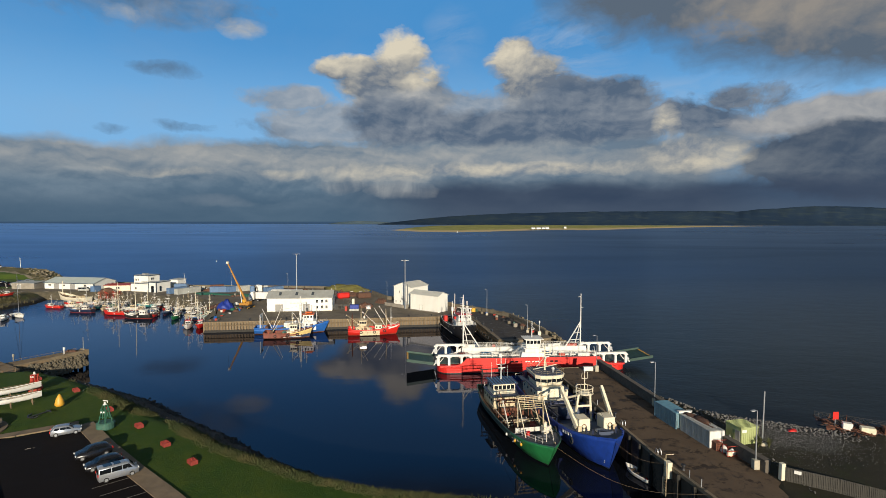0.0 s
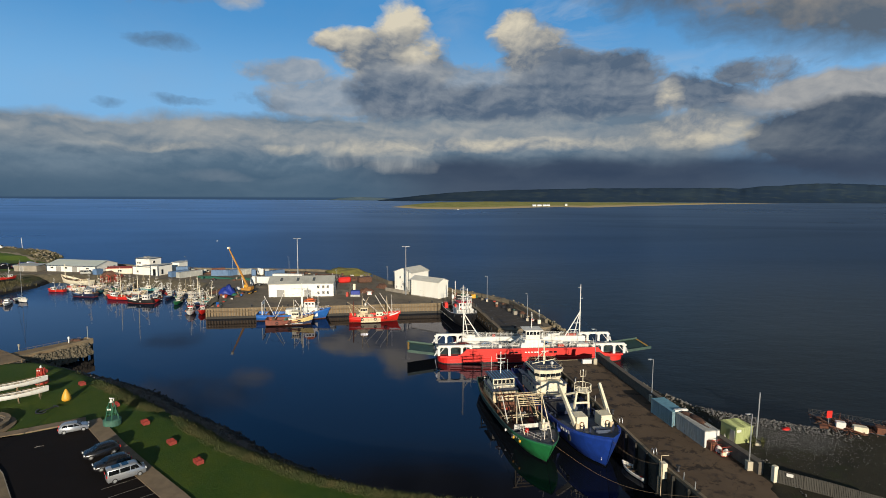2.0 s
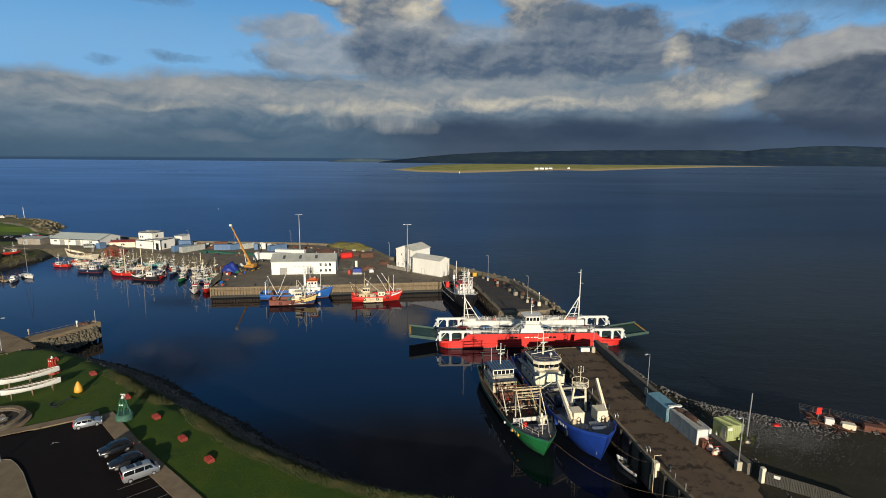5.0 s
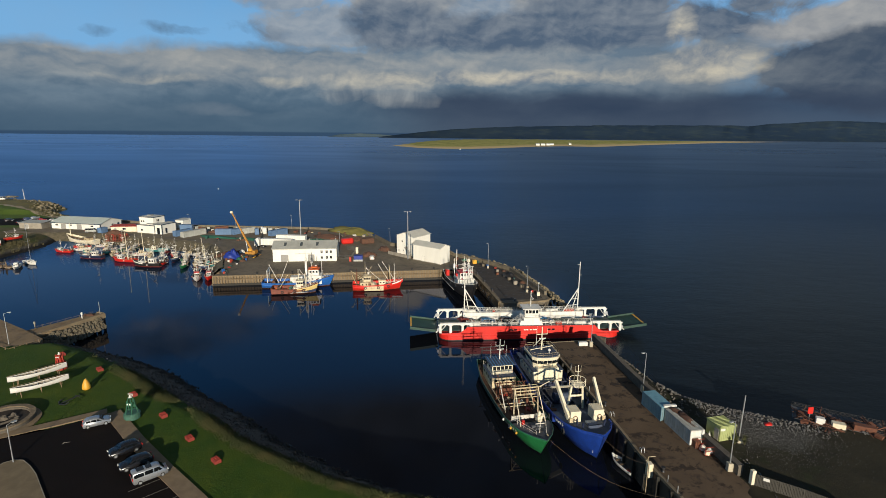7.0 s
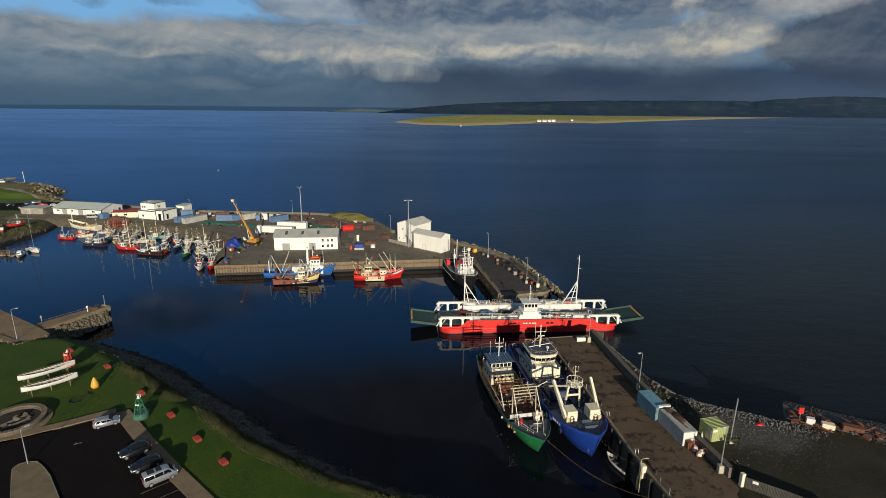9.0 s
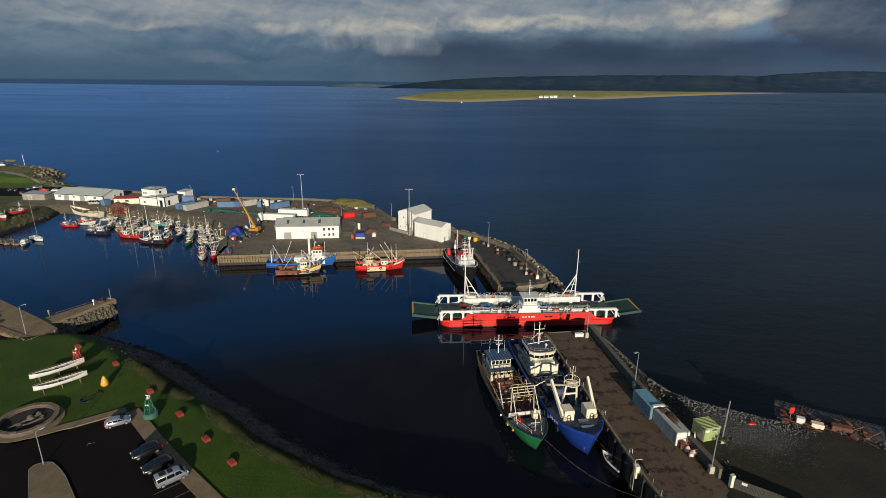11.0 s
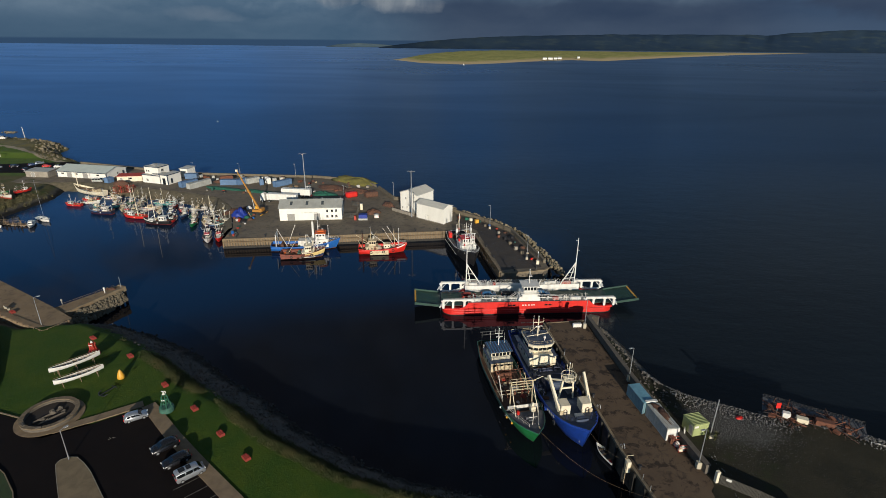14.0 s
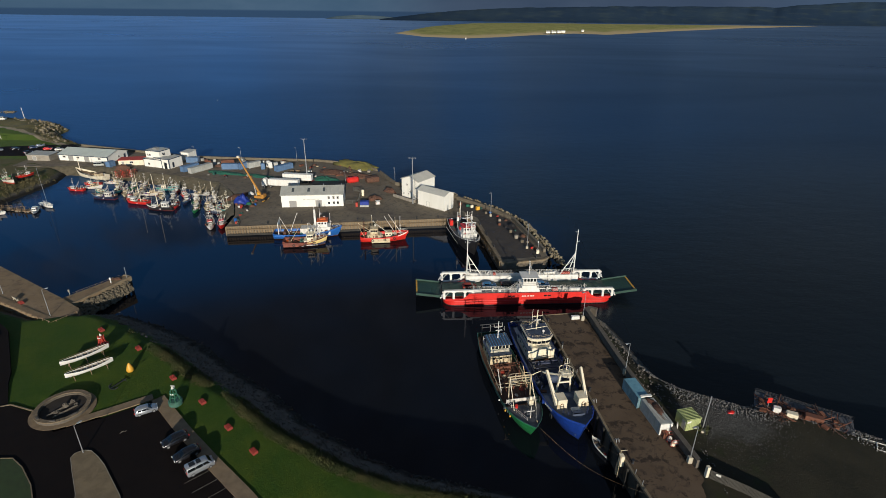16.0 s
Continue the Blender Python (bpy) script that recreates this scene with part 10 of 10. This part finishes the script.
# lamps on the home shore
lamp("street_lamp", "grey street lamp on the gravel island", -62.0, 67.8, CP + 0.17, 5.9, [(60, 0.6)], 0.09, 0, "shore lamps")
lamp("street_lamp", "grey street lamp on the apron edge", -99.4, 113.2, APRON_Z, 7.4, [(40, 0.7)], 0.1, 0, "shore lamps")
lamp("street_lamp", "grey street lamp on the apron edge", -119.6, 123.9, APRON_Z, 7.4, [(40, 0.7)], 0.1, 0, "shore lamps")
# posts and rail along the apron's lawn side
fn = thing("knee_rail", "low dark timber knee rail between apron and lawn", "fence")
bm = B()
box(bm, (0, 0, 0.45), (0.14, 0.14, 0.9))
post_me = mesh_of("rail_post", bm, WOOD)
line = [(-93.4, 114.4), (-96.2, 109.2), (-106.8, 114.2), (-122, 121.6), (-140, 133)]
for p, hd in along(line, 2.4):
    shared("rail_post", post_me, fn, pose(p.x, p.y, APRON_Z - 0.1, 0, 0, hd))
bm = B()
path_tube(bm, [(x, y, APRON_Z + 0.65) for x, y in line], 0.05, 5)
part("rail_bar", bm, WOOD, fn)
bch = thing("bench", "pale slatted bench on the apron", "bench", pose(-113.6, 120.6, APRON_Z, 0, 0, -30))
part("seat", boxes(((0, 0, 0.45), (2.0, 0.5, 0.08))), CONCRETE_PALE, bch)
part("backrest", boxes(((0, -0.25, 0.75), (2.0, 0.06, 0.4))), CONCRETE_PALE, bch)
for sx in (-1, 1):
    part("leg", boxes(((sx * 0.8, 0, 0.22), (0.1, 0.45, 0.44))), CONCRETE_PALE, bch)
# jetty fittings
for x, y, h, w, mtl, lab in ((-95.0, 131.6, 1.7, 0.32, WHITE, "white painted post with lifebuoy box on the jetty"), (-101.6, 124.0, 1.5, 0.3, CONCRETE, "grey post at the jetty's root")):
    t = thing("jetty_post", lab, "post", pose(x, y, 4.1 if x > -100 else APRON_Z))
    part("shaft", boxes(((0, 0, h / 2), (w * 0.6, w * 0.6, h))), mtl, t)
    part("housing", boxes(((0, 0, h - 0.35), (w * 1.4, w, 0.6))), mtl, t, bevel=0.05)
jp = thing("tide_pole", "grey pole at the jetty end", "pole", pose(-92.2, 134.6, 3.5))
part("shaft", bars([((0, 0, 0), (0, 0, 4.2))], 0.09, 7), STEEL, jp)
wr = thing("jetty_rail", "low rusty rail and nets along the jetty", "rail", pose(0, 0, 0))
guard_rail(wr, [(-101.8, 124.2, 4.1), (-94.8, 135.6, 4.1)], 0.45, WOOD, 1, 1.6, 0.04)
bm = B()
heap(bm, (-94.8, 134.0, 4.05), 1.6, 0.8, 0.5, 6, 10, 4, 0.6)
solid("netting", bm, NET_BROWN, "small heap of netting on the jetty", "netting", smooth=True)

# parked cars
car("car", "silver hatchback parked at the kerb", pose(-56.6, 78.2, CP, 0, 0, 32), CAR_SILVER, 3.95, 1.7, 1.45)
car("car", "black people carrier parked in a bay", pose(-47.6, 70.7, CP, 0, 0, 222), CAR_BLACK, 4.4, 1.8, 1.6)
car("car", "black saloon parked in a bay", pose(-44.2, 67.6, CP, 0, 0, 222), CAR_BLACK, 4.4, 1.78, 1.42)
car("van", "silver minibus van with dark windows parked in a bay", pose(-40.7, 64.9, CP, 0, 0, 42), CAR_SILVER, 4.5, 1.8, 1.85, True)
car("car", "white car on the side road", pose(-104.6, 99.0, CP - 0.02, 0, 0, 70), WHITE, 4.2, 1.75, 1.45)
bm = B()
for a, l in ((0, 0.7), (140, 0.45), (220, 0.5)):
    tube(bm, (0, 0, 0.06), (l * math.cos(radians(a)), l * math.sin(radians(a)), 0.05), 0.045, n=5)
solid("road_arrow", bm, PAINT_LINE, "worn white arrow painted on the asphalt", "road marking", pose(-58.2, 73.0, CP - 0.055, 0, 0, 20), kind="structure")

# ---------------------------------------------------------------- stones and growth along the shores
rnd = random.Random(11)
spots = []
tries = np.array([(rnd.uniform(36, 110), rnd.uniform(58, 125)) for i in range(70000)])
hz, dd = ground_height(tries[:, 0], tries[:, 1])
for (x, y), z, d in zip(tries, hz, dd):
    lim = 4.0 if x > 45 else 0.2
    if -6.6 < d < lim and rnd.random() < (1.0 if d < 0 else 1 - d / 4.2) and len(spots) < 11000 and x > 43.2 - (y - 66) * 0.155 + 0.9 and y < 96:
        spots.append((x, y, z + rnd.uniform(-0.05, 0.12), rnd.uniform(0.08, 0.22) * (1.9 if x < 44 else 1)))
rocks("shore_stones", spots, ROCK_PALE, "pale grey stones along the yard's shore", 12)
spots = []
for i in range(6000):
    u, w = rnd.gauss(53.5, 5.5), rnd.gauss(81.0, 4.8)
    if inside(SHORE_EDGE, np.array([u]), np.array([w]))[0] > 0.5 and u > 45.5:
        spots.append((u, w, 4.86, rnd.uniform(0.03, 0.09)))
rocks("yard_rubble", spots, ROCK_PALE, "loose rubble on the yard", 13)
tries = np.array([(rnd.uniform(-100, 8), rnd.uniform(58, 130)) for i in range(26000)])
hz, dd = ground_height(tries[:, 0], tries[:, 1])
spots = [(x, y, z + rnd.uniform(-0.1, 0.2), rnd.uniform(0.10, 0.28) if rnd.random() < 0.94 else rnd.uniform(0.28, 0.5)) for (x, y), z, d in zip(tries, hz, dd) if -12.0 < d < -1.6][:5200]
rocks("weedy_rocks", [q for q in spots if q[2] < 1.5], ROCK_DARK, "dark weed-covered rocks below the lawn", 14)
rocks("bank_rocks", [q for q in spots if q[2] >= 1.5], ROCK_MID, "grey-brown rocks on the bank below the lawn", 17)
spots = []
for i in range(420):
    f = rnd.random() ** 0.85
    p = Vector((-97.6, 117.2)).lerp(Vector((-91.9, 134.2)), f)
    d = rnd.uniform(-0.2, 3.0) * (1 - 0.55 * f)
    spots.append((p.x + 0.92 * d, p.y - 0.38 * d, 3.55 - d * (1.05 + 0.5 * f) - 0.5 * f + rnd.uniform(-0.2, 0.2), rnd.uniform(0.4, 0.72)))
for i in range(160):
    p = Vector((-97.6, 117.6)).lerp(Vector((-93.0, 132.0)), rnd.random())
    spots.append((p.x - 0.5 + rnd.uniform(-0.5, 0.5), p.y, rnd.uniform(0.2, 2.9), rnd.uniform(0.5, 0.8)))
rocks("jetty_rocks", spots, mat("pale_brown_rock", (0.13, 0.108, 0.07), (0.075, 0.062, 0.043), 1.2, 0.9, bump=0.6), "squared pale rocks pitched beside the jetty", 15)


def blades(name, spots, material, label, seed):
    """Tufts of long grass as thin leaves; spots are (x, y, z, height)."""
    r = random.Random(seed)
    vs_, fs_ = [], []
    for x, y, z, h in spots:
        for k in range(16):
            a, l, o = r.uniform(0, 6.28), h * r.uniform(0.6, 1.15), r.uniform(0.15, 0.55)
            w = 0.020 + 0.016 * r.random()
            dx, dy = math.cos(a), math.sin(a)
            bx, by = x + r.gauss(0, .32), y + r.gauss(0, .32)
            i = len(vs_)
            vs_ += [(bx - dy * w, by + dx * w, z), (bx + dy * w, by - dx * w, z), (bx + dx * o * l * 0.4 + dy * w, by + dy * o * l * 0.4 - dx * w, z + l * 0.65), (bx + dx * o * l * 0.4 - dy * w, by + dy * o * l * 0.4 + dx * w, z + l * 0.65), (bx + dx * o * l, by + dy * o * l, z + l)]
            fs_ += [(i, i + 1, i + 2, i + 3), (i + 3, i + 2, i + 4)]
    me = bpy.data.meshes.new(name)
    me.from_pydata(vs_, [], fs_)
    me.materials.append(material)
    return tagged(new(name, me), label, "grass", kind="stuff")


tries = np.array([(rnd.uniform(-96, 12), rnd.uniform(56, 116)) for i in range(90000)])
hz, dd = ground_height(tries[:, 0], tries[:, 1])
edge_spots = [(x, y, z - 0.05, rnd.uniform(0.22, 0.55) * (1.0 if d < 0.2 else 0.5)) for (x, y), z, d in zip(tries, hz, dd) if -2.6 < d < 1.0 and x > -78 and noise.noise((x * 0.12, y * 0.12, 1)) > -0.22 - 0.2 * (x > -62) - 0.25 * (x > -40) + 0.25 * abs(d + 0.6)][:9000]
blades("shore_grass", edge_spots, REED, "yellow-green rough grass along the top of the shore", 3)
tries = np.array([(rnd.uniform(-330, -178), rnd.uniform(150, 366)) for i in range(16000)])
hz, dd = ground_height(tries[:, 0], tries[:, 1])
bank_spots = [(x, y, z - 0.05, rnd.uniform(0.7, 1.5)) for (x, y), z, d in zip(tries, hz, dd) if -5 < d < 7 and not (236 < y < 300) and z > 0.6][:1500]
blades("bank_weeds", bank_spots, BANK_WEED, "brown and green weeds on the harbour bank", 5)
spots = []
for p, hd in along([(35.8, 117.5), (38.9, 92.5), (41.0, 82)], 0.5):
    n = Vector((math.sin(radians(hd)), -math.cos(radians(hd))))
    if n.x < 0:
        n = -n
    for k in range(6):
        d = rnd.uniform(0.2, 4.6)
        gz = float(ground_height(np.array([p.x + n.x * d]), np.array([p.y + n.y * d]))[0][0])
        spots.append((p.x + n.x * d, p.y + n.y * d, max(gz, 3.9 - d * 0.85) + rnd.uniform(-.3, .05), rnd.uniform(0.16, 0.42)))
rocks("wall_rocks", spots, ROCK_MID, "brown rocks at the foot of the sea wall", 16)
# islet, pole and parked vans on the far headland
spots = [(-338 + rnd.gauss(0, 3.6), 410 + rnd.gauss(0, 1.4), rnd.uniform(-0.3, 0.5), rnd.uniform(0.6, 1.5)) for i in range(30)]
rocks("islet_rocks", spots, ROCK_ARM, "low brown rocky islet off the headland", 19)
spots = []
for i in range(240):
    f = rnd.random()
    p = Vector((-244, 326)).lerp(Vector((-292, 366)), f) if i % 3 else Vector((-226, 305)).lerp(Vector((-250, 328)), f)
    q = (p.x + rnd.gauss(0, 3.0), p.y + rnd.gauss(0, 3.0))
    gz, gd = (float(v[0]) for v in ground_height(np.array([q[0]]), np.array([q[1]])))
    if gd > -7:
        spots.append((*q, max(gz, -0.3) + rnd.uniform(0.0, 0.5), rnd.uniform(0.25, 0.95)))
rocks("headland_rocks", spots, mat("pale_headland_rock", (0.27, 0.225, 0.15), (0.13, 0.108, 0.075), 0.8, 0.9, bump=0.6), "pale broken rocks along the headland", 20)
fp = thing("flagpole", "tall white pole on the far headland", "pole", pose(-292, 366, 5.0))
part("mast", bars([((0, 0, -0.6), (-0.25, 0, 6.5))], 0.16, 7), WHITE, fp)
for x, y, lab in ((-298, 354, "white van parked on the far headland"), (-306, 353, "white van parked on the far headland")):
    car("van", lab, pose(x, y, 5.35, 0, 0, 6), WHITE, 5.2, 1.95, 2.2, True, group="vans on the headland")
# channel marks in the open water
for x, y, r_, lab in ((-205, 479, 0.45, "small white mooring buoy afloat off the quay"), (44, 1620, 2.2, "pale channel mark afloat off the sand spit")):
    bm = B()
    lathe(bm, [(r_, -0.4), (r_, 0.3), (r_ * 0.75, r_ * 0.9), (r_ * 0.2, r_ * 1.5), (r_ * 0.12, r_ * 2.6)], n=12)
    solid("channel_buoy", bm, WHITE, lab, "buoy", pose(x, y, 0), "channel buoys", smooth=True)
# houses on the spit
for x, y, s in ((338, 2022, 14), (360, 2040, 16), (384, 2058, 12), (404, 2090, 14), (500, 2190, 9)):
    h_, _ = building("far_house", "tiny white house on the far spit", (x, y), (x + s, y), 9, 5.0, 3.0, RENDER_W, ROOF_GREY, z=4.5)
